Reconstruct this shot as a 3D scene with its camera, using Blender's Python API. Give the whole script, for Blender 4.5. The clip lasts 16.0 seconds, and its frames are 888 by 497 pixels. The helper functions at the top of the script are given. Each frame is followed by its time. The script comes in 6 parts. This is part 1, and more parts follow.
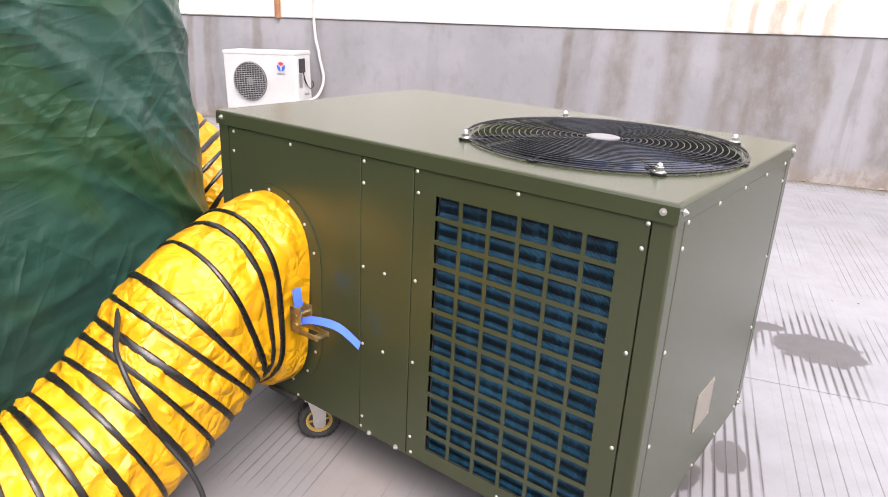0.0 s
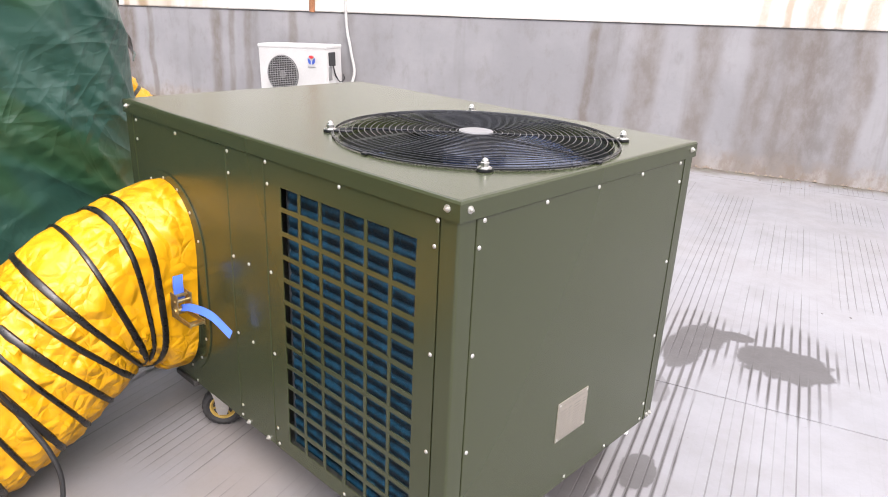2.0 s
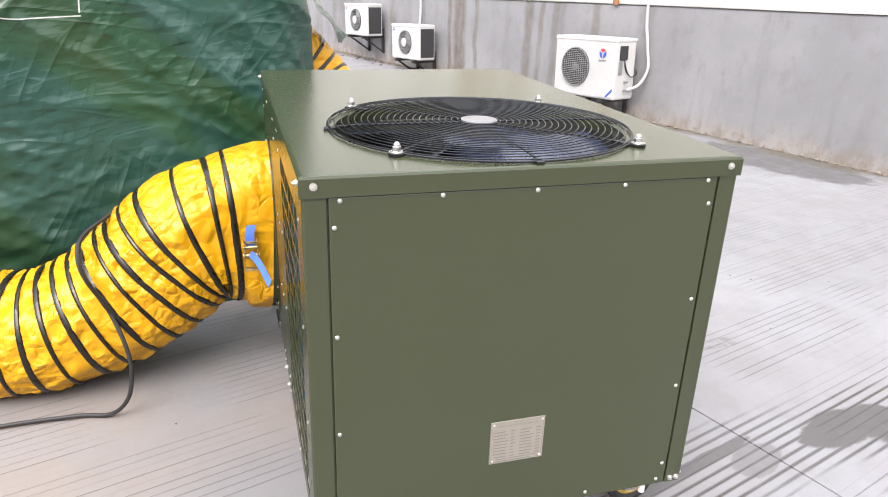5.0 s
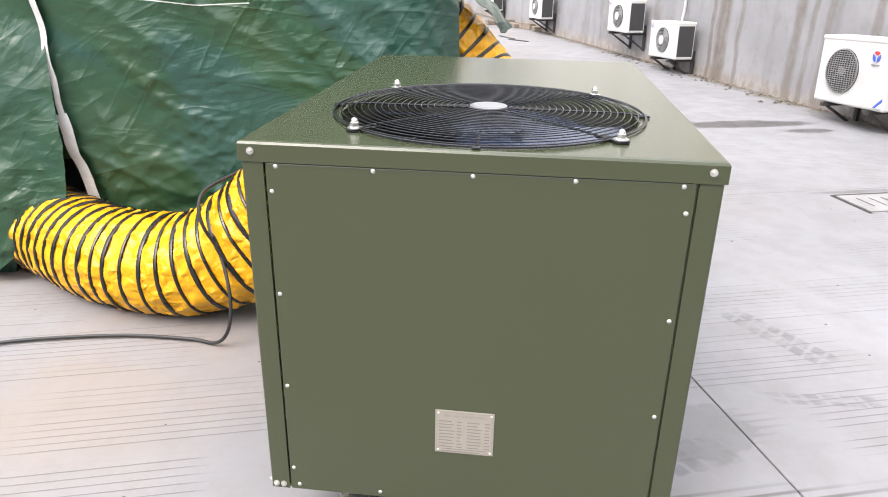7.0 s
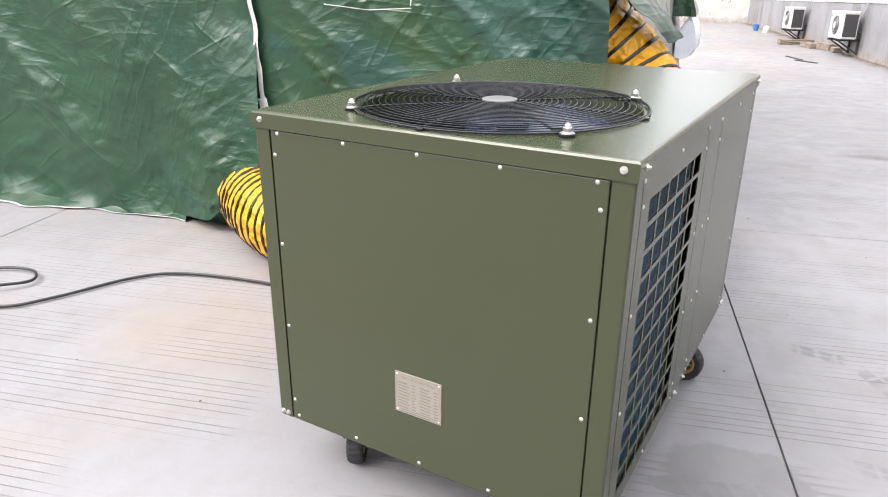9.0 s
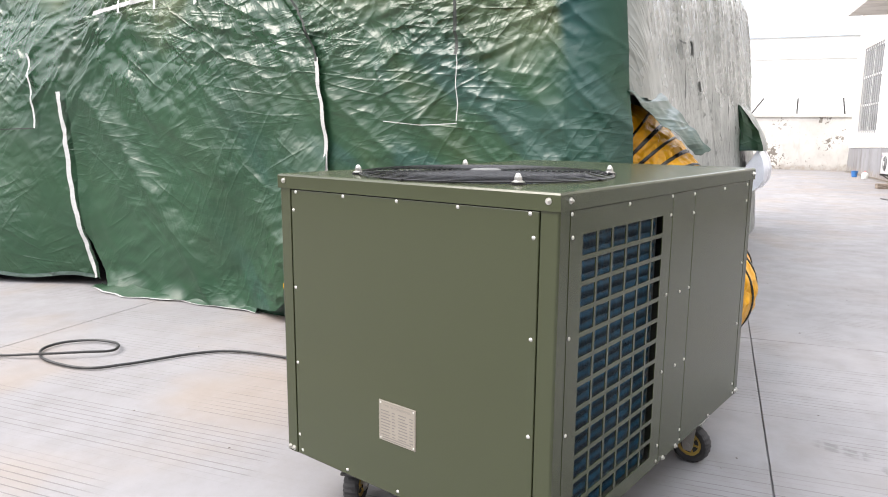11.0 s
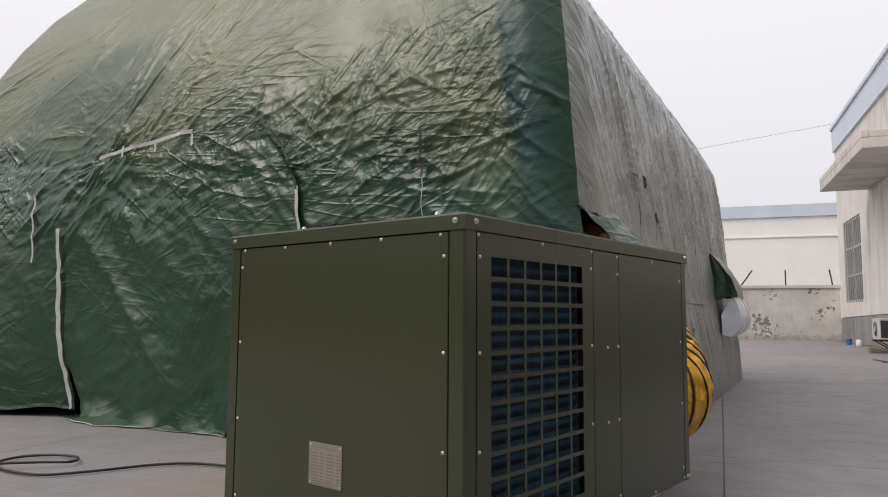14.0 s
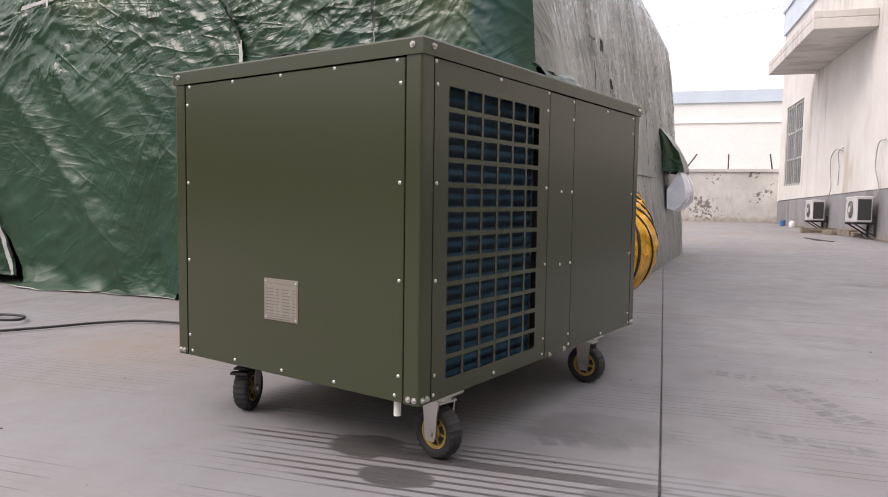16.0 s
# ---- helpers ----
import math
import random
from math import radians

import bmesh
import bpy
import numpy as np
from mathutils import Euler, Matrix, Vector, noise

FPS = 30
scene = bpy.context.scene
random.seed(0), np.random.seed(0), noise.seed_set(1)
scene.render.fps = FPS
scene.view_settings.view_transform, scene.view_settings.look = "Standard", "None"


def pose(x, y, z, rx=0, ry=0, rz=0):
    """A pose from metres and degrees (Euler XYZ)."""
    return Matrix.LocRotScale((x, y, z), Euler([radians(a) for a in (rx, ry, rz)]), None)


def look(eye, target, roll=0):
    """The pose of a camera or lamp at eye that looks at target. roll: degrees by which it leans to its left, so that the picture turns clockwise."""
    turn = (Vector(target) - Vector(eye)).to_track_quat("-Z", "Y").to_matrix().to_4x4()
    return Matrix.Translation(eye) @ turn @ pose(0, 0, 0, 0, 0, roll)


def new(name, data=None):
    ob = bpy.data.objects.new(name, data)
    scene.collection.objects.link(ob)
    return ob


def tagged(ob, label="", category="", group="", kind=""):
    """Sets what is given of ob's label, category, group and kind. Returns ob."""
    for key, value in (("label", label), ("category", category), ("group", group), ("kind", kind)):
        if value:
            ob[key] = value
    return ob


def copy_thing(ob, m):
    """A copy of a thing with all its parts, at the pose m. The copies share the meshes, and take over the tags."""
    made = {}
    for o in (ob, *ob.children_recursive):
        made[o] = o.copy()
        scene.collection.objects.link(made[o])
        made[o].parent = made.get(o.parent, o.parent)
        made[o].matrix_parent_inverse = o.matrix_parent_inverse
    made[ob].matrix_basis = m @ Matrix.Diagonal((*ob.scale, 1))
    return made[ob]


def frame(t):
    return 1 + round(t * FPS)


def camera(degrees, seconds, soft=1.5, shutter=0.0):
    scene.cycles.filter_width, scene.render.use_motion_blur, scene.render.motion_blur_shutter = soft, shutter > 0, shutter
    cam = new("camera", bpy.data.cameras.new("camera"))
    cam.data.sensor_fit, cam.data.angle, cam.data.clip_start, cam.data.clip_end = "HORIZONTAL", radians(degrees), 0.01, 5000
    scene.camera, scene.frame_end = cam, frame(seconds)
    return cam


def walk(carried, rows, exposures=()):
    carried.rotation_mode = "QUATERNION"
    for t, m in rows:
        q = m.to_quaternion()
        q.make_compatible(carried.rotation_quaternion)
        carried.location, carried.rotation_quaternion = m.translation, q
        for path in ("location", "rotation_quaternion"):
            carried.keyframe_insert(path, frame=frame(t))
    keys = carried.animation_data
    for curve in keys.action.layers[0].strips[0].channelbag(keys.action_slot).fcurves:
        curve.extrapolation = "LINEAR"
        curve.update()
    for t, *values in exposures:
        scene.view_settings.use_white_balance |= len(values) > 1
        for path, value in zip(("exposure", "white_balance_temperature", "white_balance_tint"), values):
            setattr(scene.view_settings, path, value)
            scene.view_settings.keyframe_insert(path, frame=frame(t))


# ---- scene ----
cam = camera(64.8, 16.0, soft=1.0)
PATH = [
    (0, (-1.223, -0.389, 1.316), (0.29, 0.736, 0.65), 2.8),
    (0.5, (-1.133, -0.444, 1.316), (0.347, 0.721, 0.644), 2.8),
    (1, (-1.043, -0.534, 1.332), (0.405, 0.67, 0.657), 2.7),
    (1.5, (-0.957, -0.64, 1.334), (0.481, 0.573, 0.654), 2.7),
    (2, (-0.856, -0.769, 1.326), (0.514, 0.516, 0.639), 2.6),
    (2.5, (-0.754, -0.87, 1.333), (0.507, 0.517, 0.638), 2.5),
    (3, (-0.614, -0.918, 1.324), (0.578, 0.529, 0.627), 2.5),
    (3.5, (-0.504, -0.958, 1.326), (0.584, 0.565, 0.619), 2.3),
    (4, (-0.382, -1.03, 1.326), (0.539, 0.596, 0.614), 2.2),
    (6.5, (0.379, -1.288, 1.322), (0.34, 0.561, 0.562), 1.2),
    (7, (0.541, -1.247, 1.311), (0.326, 0.591, 0.553), 1.0),
    (7.5, (0.694, -1.19, 1.312), (0.346, 0.628, 0.553), 0.9),
    (8, (0.87, -1.146, 1.299), (0.268, 0.603, 0.539), 0.4),
    (10.5, (1.542, -1.23, 1.221), (0.369, 0.3, 0.687), 0.4),
    (11, (1.601, -1.245, 1.115), (0.362, 0.29, 0.782), 0.4),
    (11.5, (1.64, -1.258, 0.969), (0.351, 0.265, 0.817), 0.2),
    (12, (1.652, -1.291, 0.907), (0.355, 0.231, 0.875), 0.3),
    (12.5, (1.703, -1.317, 0.876), (0.406, 0.204, 0.939), 0.3),
    (13, (1.765, -1.33, 0.854), (0.471, 0.189, 0.997), 0.3),
    (13.5, (1.826, -1.293, 0.807), (0.541, 0.228, 0.995), 0.3),
    (14, (1.852, -1.242, 0.765), (0.592, 0.3, 0.947), 0.4),
    (14.5, (1.854, -1.248, 0.72), (0.627, 0.325, 0.863), 0.4),
    (15, (1.854, -1.243, 0.667), (0.655, 0.357, 0.713), 0.6),
    (15.5, (1.838, -1.232, 0.641), (0.669, 0.389, 0.564), 0.7),
    (16, (1.826, -1.233, 0.641), (0.68, 0.4, 0.496), 0.8),
]
import functools

EXPOSURES = [(0.0, 1.12, 6580, 20), (4.0, 1.10, 6500, 15), (6.5, 1.21, 6500, 14), (8.0, 1.20, 6500, 14), (10.5, 1.18, 6550, 15), (11.0, 1.09, 6550, 14), (11.5, 0.93, 6550, 14), (12.0, 0.40, 6600, 14), (12.5, -0.16, 6650, 14),
             (13.0, -0.42, 6700, 15), (14.0, -0.48, 6800, 16), (14.5, -0.32, 6800, 18), (15.0, -0.07, 6800, 19), (15.5, 0.10, 6800, 20), (16.0, 0.15, 6800, 20)]
walk(cam, [(t, look(eye, target, roll)) for t, eye, target, roll in PATH], EXPOSURES)

# ---- daylight: a bright hazy sky and a weak veiled sun ----
SUN_ELEVATION, SUN_AZIMUTH = 48.0, 238.0   # degrees; azimuth counter-clockwise from +x, where the light comes from
world = bpy.data.worlds.new("sky")
scene.world = world
world.use_nodes = True
wn, wl = world.node_tree.nodes, world.node_tree.links
sky = wn.new("ShaderNodeTexSky")
sky.sky_type = "NISHITA"
sky.sun_disc = False
sky.sun_elevation = radians(SUN_ELEVATION)
sky.sun_rotation = radians(90 - SUN_AZIMUTH)
sky.air_density, sky.dust_density, sky.ozone_density = 1.0, 4.0, 1.0
haze = wn.new("ShaderNodeMix")
haze.data_type = "RGBA"
haze.inputs[0].default_value = 0.85
a, e = radians(SUN_AZIMUTH), radians(SUN_ELEVATION)
TO_SUN = (math.cos(a) * math.cos(e), math.sin(a) * math.cos(e), math.sin(e))
veil = wn.new("ShaderNodeMix")
veil.data_type = "RGBA"
veil.inputs[6].default_value = (12.0, 12.5, 13.2, 1.0)      # at the horizon
veil.inputs[7].default_value = (19.4, 20.2, 21.0, 1.0)      # overhead
where, split = wn.new("ShaderNodeTexCoord"), wn.new("ShaderNodeSeparateXYZ")
wl.new(where.outputs["Generated"], split.inputs[0])
wl.new(split.outputs[2], veil.inputs[0])
wl.new(veil.outputs[2], haze.inputs[7])
wl.new(sky.outputs[0], haze.inputs[6])
wl.new(haze.outputs[2], wn["Background"].inputs[0])
wn["Background"].inputs[1].default_value = 0.094

sun_data = bpy.data.lights.new("sun", "SUN")
sun_data.energy, sun_data.angle, sun_data.color = 2.1, radians(34), (1.0, 0.95, 0.87)
sun = new("sun", sun_data)
sun.matrix_world = look(tuple(30 * c for c in TO_SUN), (0, 0, 0))


# ---- materials ----
class Nodes:
    """A small writer of node trees."""

    def __init__(self, name):
        self.mat = bpy.data.materials.new(name)
        self.mat.use_nodes = True
        self.tree = self.mat.node_tree
        self.shader = self.tree.nodes["Principled BSDF"]
        self.place = self.tree.nodes.new("ShaderNodeNewGeometry").outputs["Position"]

    def put(self, socket, value):
        if isinstance(value, bpy.types.NodeSocket):
            self.tree.links.new(value, socket)
        elif isinstance(value, (tuple, list)) and len(value) == 3 and socket.type == "RGBA":
            socket.default_value = (*value, 1.0)
        else:
            socket.default_value = value

    def set(self, **values):
        for key, value in values.items():
            self.put(self.shader.inputs[key.replace("_", " ")], value)

    def math(self, op, a, b=0.0, c=0.0, clamp=False):
        n = self.tree.nodes.new("ShaderNodeMath")
        n.operation, n.use_clamp = op, clamp
        for socket, value in zip(n.inputs, (a, b, c)):
            self.put(socket, value)
        return n.outputs[0]

    def mapped(self, scale=(1, 1, 1), turn=0.0, shift=(0, 0, 0), source=None):
        n = self.tree.nodes.new("ShaderNodeMapping")
        n.inputs["Scale"].default_value = scale
        n.inputs["Rotation"].default_value = (0, 0, radians(turn))
        n.inputs["Location"].default_value = shift
        self.put(n.inputs["Vector"], source or self.place)
        return n.outputs[0]

    def noise(self, scale, detail=4.0, rough=0.55, vector=None, distort=0.0):
        n = self.tree.nodes.new("ShaderNodeTexNoise")
        self.put(n.inputs["Vector"], vector or self.place)
        for key, value in (("Scale", scale), ("Detail", detail), ("Roughness", rough), ("Distortion", distort)):
            n.inputs[key].default_value = value
        return n.outputs["Fac"]

    def ramp(self, fac, lo, hi, a=0.0, b=1.0):
        n = self.tree.nodes.new("ShaderNodeMapRange")
        n.interpolation_type = "SMOOTHSTEP"
        for socket, value in zip(n.inputs, (fac, lo, hi, a, b)):
            self.put(socket, value)
        return n.outputs[0]

    def mix(self, fac, a, b, mode="MIX"):
        n = self.tree.nodes.new("ShaderNodeMix")
        n.data_type, n.blend_type = "RGBA", mode
        self.put(n.inputs[0], fac)
        self.put(n.inputs[6], a)
        self.put(n.inputs[7], b)
        return n.outputs[2]

    def parts(self, vector=None):
        n = self.tree.nodes.new("ShaderNodeSeparateXYZ")
        self.put(n.inputs[0], vector or self.place)
        return n.outputs

    def bump(self, height, strength=0.3, distance=0.01, normal=None):
        n = self.tree.nodes.new("ShaderNodeBump")
        n.inputs["Strength"].default_value = strength
        n.inputs["Distance"].default_value = distance
        self.put(n.inputs["Height"], height)
        if normal is not None:
            self.put(n.inputs["Normal"], normal)
        return n.outputs[0]


def tone(c, k):
    return tuple(min(1.0, v * k) for v in c)


def plain(name, colour, rough=0.5, metal=0.0, vary=0.12, coarse=6.0, fine=90.0, relief=0.1, depth=0.002, spec=0.5, even=False):
    """Paint, plastic, rubber or metal with cloudy wear and a fine grain."""
    n = Nodes(name)
    big, small = n.noise(coarse, 5), n.noise(fine, 3)
    both = n.math("MULTIPLY_ADD", small, 0.4, n.math("MULTIPLY", big, 0.6))
    n.set(Base_Color=n.mix(n.ramp(both, 0.3, 0.7), tone(colour, 1 - vary), tone(colour, 1 + vary)),
          Roughness=rough if even else n.ramp(big, 0.25, 0.75, max(0.03, rough - 0.07), rough + 0.07), Metallic=metal)
    n.put(n.shader.inputs["Specular IOR Level"], spec)
    if relief:
        n.set(Normal=n.bump(small, relief, depth))
    return n.mat


OLIVE = plain("olive_paint", (0.0370, 0.0440, 0.0205), 0.25, vary=0.03, coarse=0.7, fine=3, relief=0, spec=0.52, even=True)
DARK_STEEL = plain("dark_frame", (0.02, 0.022, 0.018), 0.6)
BLACK_WIRE = plain("black_coated_wire", (0.007, 0.007, 0.009), 0.30, vary=0.2, relief=0)
FAN_BLACK = plain("fan_plastic", (0.030, 0.040, 0.075), 0.24, vary=0.2, spec=0.8)
ZINC = plain("zinc_plated_steel", (0.56, 0.55, 0.53), 0.34, 1.0, vary=0.05, coarse=12, relief=0)
SCREW = plain("screw_steel", (0.55, 0.54, 0.51), 0.36, 0.8, vary=0.08, relief=0)
ALU = plain("brushed_aluminium", (0.29, 0.265, 0.225), 0.50, 0.40, vary=0.07, coarse=40, fine=400)
INK = plain("plate_ink", (0.16, 0.145, 0.135), 0.6, relief=0)
RUBBER = plain("tyre_rubber", (0.018, 0.018, 0.019), 0.7, vary=0.3, coarse=30)
GOLD = plain("yellow_rim_paint", (0.42, 0.285, 0.070), 0.4, 0.35, vary=0.15, coarse=40)
WHITE_PLASTIC = plain("white_plastic", (0.72, 0.72, 0.69), 0.45)
BLUE_PLASTIC = plain("blue_bucket_plastic", (0.04, 0.16, 0.42), 0.4, vary=0.1, relief=0)
BLUE_WEB = plain("blue_webbing", (0.05, 0.13, 0.55), 0.75, vary=0.2, fine=700, relief=0.4)
BRASS = plain("ratchet_steel", (0.42, 0.33, 0.17), 0.35, 0.9, vary=0.25, coarse=60)
CABLE = plain("cable_rubber", (0.016, 0.016, 0.017), 0.5, vary=0.2)
DUCT_BLACK = plain("black_wear_strip", (0.006, 0.0055, 0.0055), 0.30, vary=0.3, coarse=50)
TAPE = plain("white_zip_tape", (0.42, 0.42, 0.415), 0.7, vary=0.12, coarse=25, fine=300, relief=0.3)
AC_WHITE = plain("aged_white_casing", (0.50, 0.498, 0.490), 0.42, vary=0.08, coarse=5)
AC_GRILLE = plain("grey_fan_grille", (0.20, 0.20, 0.20), 0.5)
AC_DARK = plain("dark_coil", (0.03, 0.03, 0.032), 0.7, vary=0.3, coarse=60)
LOGO_RED = plain("logo_red", (0.55, 0.04, 0.05), 0.4, relief=0)
LOGO_BLUE = plain("logo_blue", (0.05, 0.10, 0.42), 0.4, relief=0)
BRACKET = plain("dark_bracket_steel", (0.035, 0.033, 0.032), 0.6, vary=0.3, coarse=40)
PVC = plain("white_conduit", (0.44, 0.44, 0.43), 0.5, vary=0.1)
GLASS_FILM = plain("clear_plastic_film", (0.74, 0.77, 0.84), 0.25, vary=0.1)
RUBBLE = plain("broken_mortar", (0.22, 0.18, 0.145), 0.9, vary=0.3, coarse=12, relief=0.6, depth=0.01)
GRIT = plain("dark_grit", (0.075, 0.062, 0.05), 0.9, vary=0.4, coarse=30)
DRAIN = plain("grey_drain_concrete", (0.24, 0.235, 0.235), 0.8, vary=0.2, coarse=8, relief=0.4)
RUST = plain("rusty_pipe", (0.30, 0.13, 0.06), 0.8, vary=0.35, coarse=14)
BLUE_CLAD = plain("pale_blue_parapet", (0.55, 0.62, 0.70), 0.6, vary=0.07, coarse=1.0)
FAR_WHITE = plain("distant_white_wall", (0.80, 0.79, 0.76), 0.8, vary=0.04, coarse=0.5, fine=6)
IRON = plain("window_iron", (0.30, 0.30, 0.30), 0.6, vary=0.2)


def coil_fins():
    n = Nodes("blue_coated_fins")
    x, y, z = n.parts()
    fin = n.math("SINE", n.math("MULTIPLY", y, 2200.0))
    blot = n.noise(16, 5)
    # tube highlights and dark gaps between rows painted into the fin colour
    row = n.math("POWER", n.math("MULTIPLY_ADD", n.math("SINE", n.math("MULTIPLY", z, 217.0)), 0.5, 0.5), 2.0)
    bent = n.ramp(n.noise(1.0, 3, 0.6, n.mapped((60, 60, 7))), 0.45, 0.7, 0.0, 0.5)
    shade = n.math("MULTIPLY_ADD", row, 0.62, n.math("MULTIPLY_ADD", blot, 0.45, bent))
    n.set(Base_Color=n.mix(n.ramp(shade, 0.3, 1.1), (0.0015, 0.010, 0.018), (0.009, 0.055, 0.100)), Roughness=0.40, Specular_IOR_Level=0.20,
          Normal=n.bump(n.math("MULTIPLY_ADD", blot, 0.6, fin), 0.35, 0.002))
    return n.mat


def tarpaulin(name, low, high, dusty, gloss, film=0.0, relief=0.6, olive=0.0, strip=False, slack_low=1.0, side=False):
    """Coated tarpaulin: taut smooth spans, and fields of thin straight creases."""
    n = Nodes(name)
    warp = n.noise(1.1, 2)
    sheet = n.mapped((1, 1, 1), -TENT_TURN - 90) if side else n.place       # x along the sheet

    def crest(value, k):
        return n.math("POWER", n.math("SUBTRACT", 1.0, n.math("MULTIPLY", n.math("ABSOLUTE", n.math("SUBTRACT", value, 0.5)), k), clamp=True), 1.6)

    def lay(deg, along, across, thin):
        """Creases that run at deg from level over the sheet."""
        turned = n.tree.nodes.new("ShaderNodeMapping")
        turned.inputs["Rotation"].default_value = (0, radians(deg), 0)
        n.put(turned.inputs["Vector"], sheet)
        return crest(n.noise(1.0, 1.0, 0.4, n.mapped((along, along, across), 0, (deg, 0, deg), turned.outputs[0]), 0.35), thin)

    fields = [n.ramp(n.noise(1.25, 2, 0.5, n.mapped((1, 1, 1.4), 0, (k * 7.7, 3, k))), 0.47, 0.58) for k in range(4)]
    high_at = None
    pulls = ((-60, 0.8, 9, 9.0, 1.0), (-52, 1.0, 12, 9.0, 0.9), (-68, 1.2, 16, 8.0, 0.8), (-74, 1.6, 20, 8.0, 0.6), (-46, 2.2, 18, 7.0, 0.5), (-62, 2.0, 26, 7.0, 0.5))
    for k, (deg, along, across, thin, amount) in enumerate(pulls if side else ((24, 1.5, 8, 9.0, 1.0), (-34, 1.3, 7, 9.0, 1.0), (58, 1.7, 10, 8.0, 0.9), (-6, 2.0, 13, 8.0, 0.7), (42, 4.0, 22, 6.5, 0.3), (-62, 4.0, 20, 6.5, 0.3), (72, 4.5, 26, 6.0, 0.25), (12, 5.0, 30, 6.0, 0.25))):
        one = n.math("MULTIPLY", n.math("MULTIPLY", lay(deg, along, across, thin), fields[k % 4]), amount)
        high_at = one if high_at is None else n.math("ADD", high_at, one)
    if film:
        # small crushed facets between the creases
        for scale, stretch, amount, k in ((7.0, (1, 1, 1.7), 1.2, 1), (15.0, (1, 1, 1.5), 0.8, 2)):
            first, second = n.tree.nodes.new("ShaderNodeTexVoronoi"), n.tree.nodes.new("ShaderNodeTexVoronoi")
            second.feature = "F2"
            for cells in (first, second):
                cells.inputs["Scale"].default_value = scale
                n.put(cells.inputs["Vector"], n.mapped(stretch, 0, (k * 3, 5, k)))
            crushed = n.math("MULTIPLY", n.math("SUBTRACT", second.outputs["Distance"], first.outputs["Distance"]), n.math("MULTIPLY", fields[k], amount))
            high_at = n.math("ADD", high_at, crushed)
    dust = n.ramp(n.noise(1.7, 6, 0.65), 0.5, 0.85)
    base = n.mix(n.ramp(warp, 0.35, 0.65), low, high)
    if olive:
        # folds painted in: teal where the sheet mirrors sky, olive where it doesn't
        slant = n.tree.nodes.new("ShaderNodeMapping")
        slant.inputs["Rotation"].default_value = (0, radians(-47), 0)
        n.put(slant.inputs["Vector"], n.place)
        span = n.noise(1.0, 2, 0.5, n.mapped((0.7, 0.7, 2.6), 0, (9, 4, 2), slant.outputs[0]), 0.3)
        teal = n.math("MULTIPLY", n.ramp(span, 0.40, 0.47, 0.55, 0.0), n.math("MULTIPLY", n.ramp(n.parts()[0], -2.3, -1.4), n.ramp(n.parts()[2], 1.35, 1.7, 1.0, 0.0)))
        base = n.mix(teal, base, (0.014, 0.058, 0.058))
        base = n.mix(n.ramp(span, 0.46, 0.62, 0.0, n.ramp(n.parts()[0], -1.9, -0.9, 0.15 * olive, 0.8 * olive)), base, (0.022, 0.050, 0.014))
    base = n.mix(n.math("MULTIPLY_ADD", dust, 0.26, 0.12), base, dusty)
    if film:
        # tan dust film and painted sky sheen, patchy, where the sheet slopes back
        lies = n.ramp(n.math("MULTIPLY_ADD", n.noise(0.9, 5, 0.6), 1.6, n.math("MULTIPLY_ADD", n.parts()[0], 0.09, n.parts()[2])), 2.24, 2.84)
        # one broad span beside the door is painted green, as if mirroring less sky
        px, pz = n.math("MULTIPLY", n.math("ADD", n.parts()[0], 3.50), 1 / 0.95), n.math("MULTIPLY", n.math("ADD", n.parts()[2], -2.45), 1 / 0.42)
        green_span = n.ramp(n.math("MULTIPLY_ADD", n.noise(2.2, 3), 0.9, n.math("SQRT", n.math("MULTIPLY_ADD", px, px, n.math("MULTIPLY", pz, pz)))), 1.0, 1.7, 0.25, 1.0)
        lies = n.math("MULTIPLY", n.math("MULTIPLY", lies, green_span), n.ramp(n.parts()[0], -2.6, -0.8, 1.0, 0.50))
        lies = n.math("MULTIPLY", lies, n.math("MULTIPLY_ADD", teal, -0.9, 1.0))
        base = n.mix(n.ramp(green_span, 0.25, 1.0, 0.7, 0.0), base, (0.030, 0.064, 0.036))
        base = n.mix(n.math("MULTIPLY", lies, film), base, (0.168, 0.184, 0.108))
    if strip:
        # painted sky reflection: a bluish strip up beside the corner, fading out low down
        across = n.math("ADD", n.parts(n.mapped((1, 1, 1), -TENT_TURN))[0], n.math("MULTIPLY_ADD", n.noise(2.5, 2), 0.05, n.math("MULTIPLY_ADD", n.parts()[2], 0.19, -0.55)))
        sky_strip = n.math("MULTIPLY", n.ramp(across, 0.0, 0.05), n.ramp(n.parts()[2], 1.1, 1.65, 0.0, 0.9))
        base = n.mix(sky_strip, base, n.mix(n.ramp(across, 0.10, 0.28), (0.0035, 0.040, 0.040), (0.004, 0.040, 0.026)))
    shine = n.ramp(n.noise(3.0, 4), 0.3, 0.75, gloss - 0.05, gloss + 0.08)
    shine = n.math("ADD", shine, n.ramp(n.parts()[2], 0.9, 1.8, 0.12, 0.0))      # rougher low down
    if film:
        shine = n.math("MULTIPLY_ADD", lies, 0.07, shine)
    if strip:
        shine = n.math("MULTIPLY_ADD", sky_strip, 0.10, shine)
    n.set(Base_Color=base, Roughness=shine)
    # lower specular below 1.5 m stands in for shade low on the sheet
    n.put(n.shader.inputs["Specular IOR Level"], n.math("MULTIPLY_ADD", n.math("MAXIMUM", n.math("MAXIMUM", lies, sky_strip), n.ramp(green_span, 0.25, 1.0, 0.8, 0.0)), -0.22, n.ramp(n.parts()[2], 0.8, 1.5, 0.42, 0.52)) if film else 0.62)
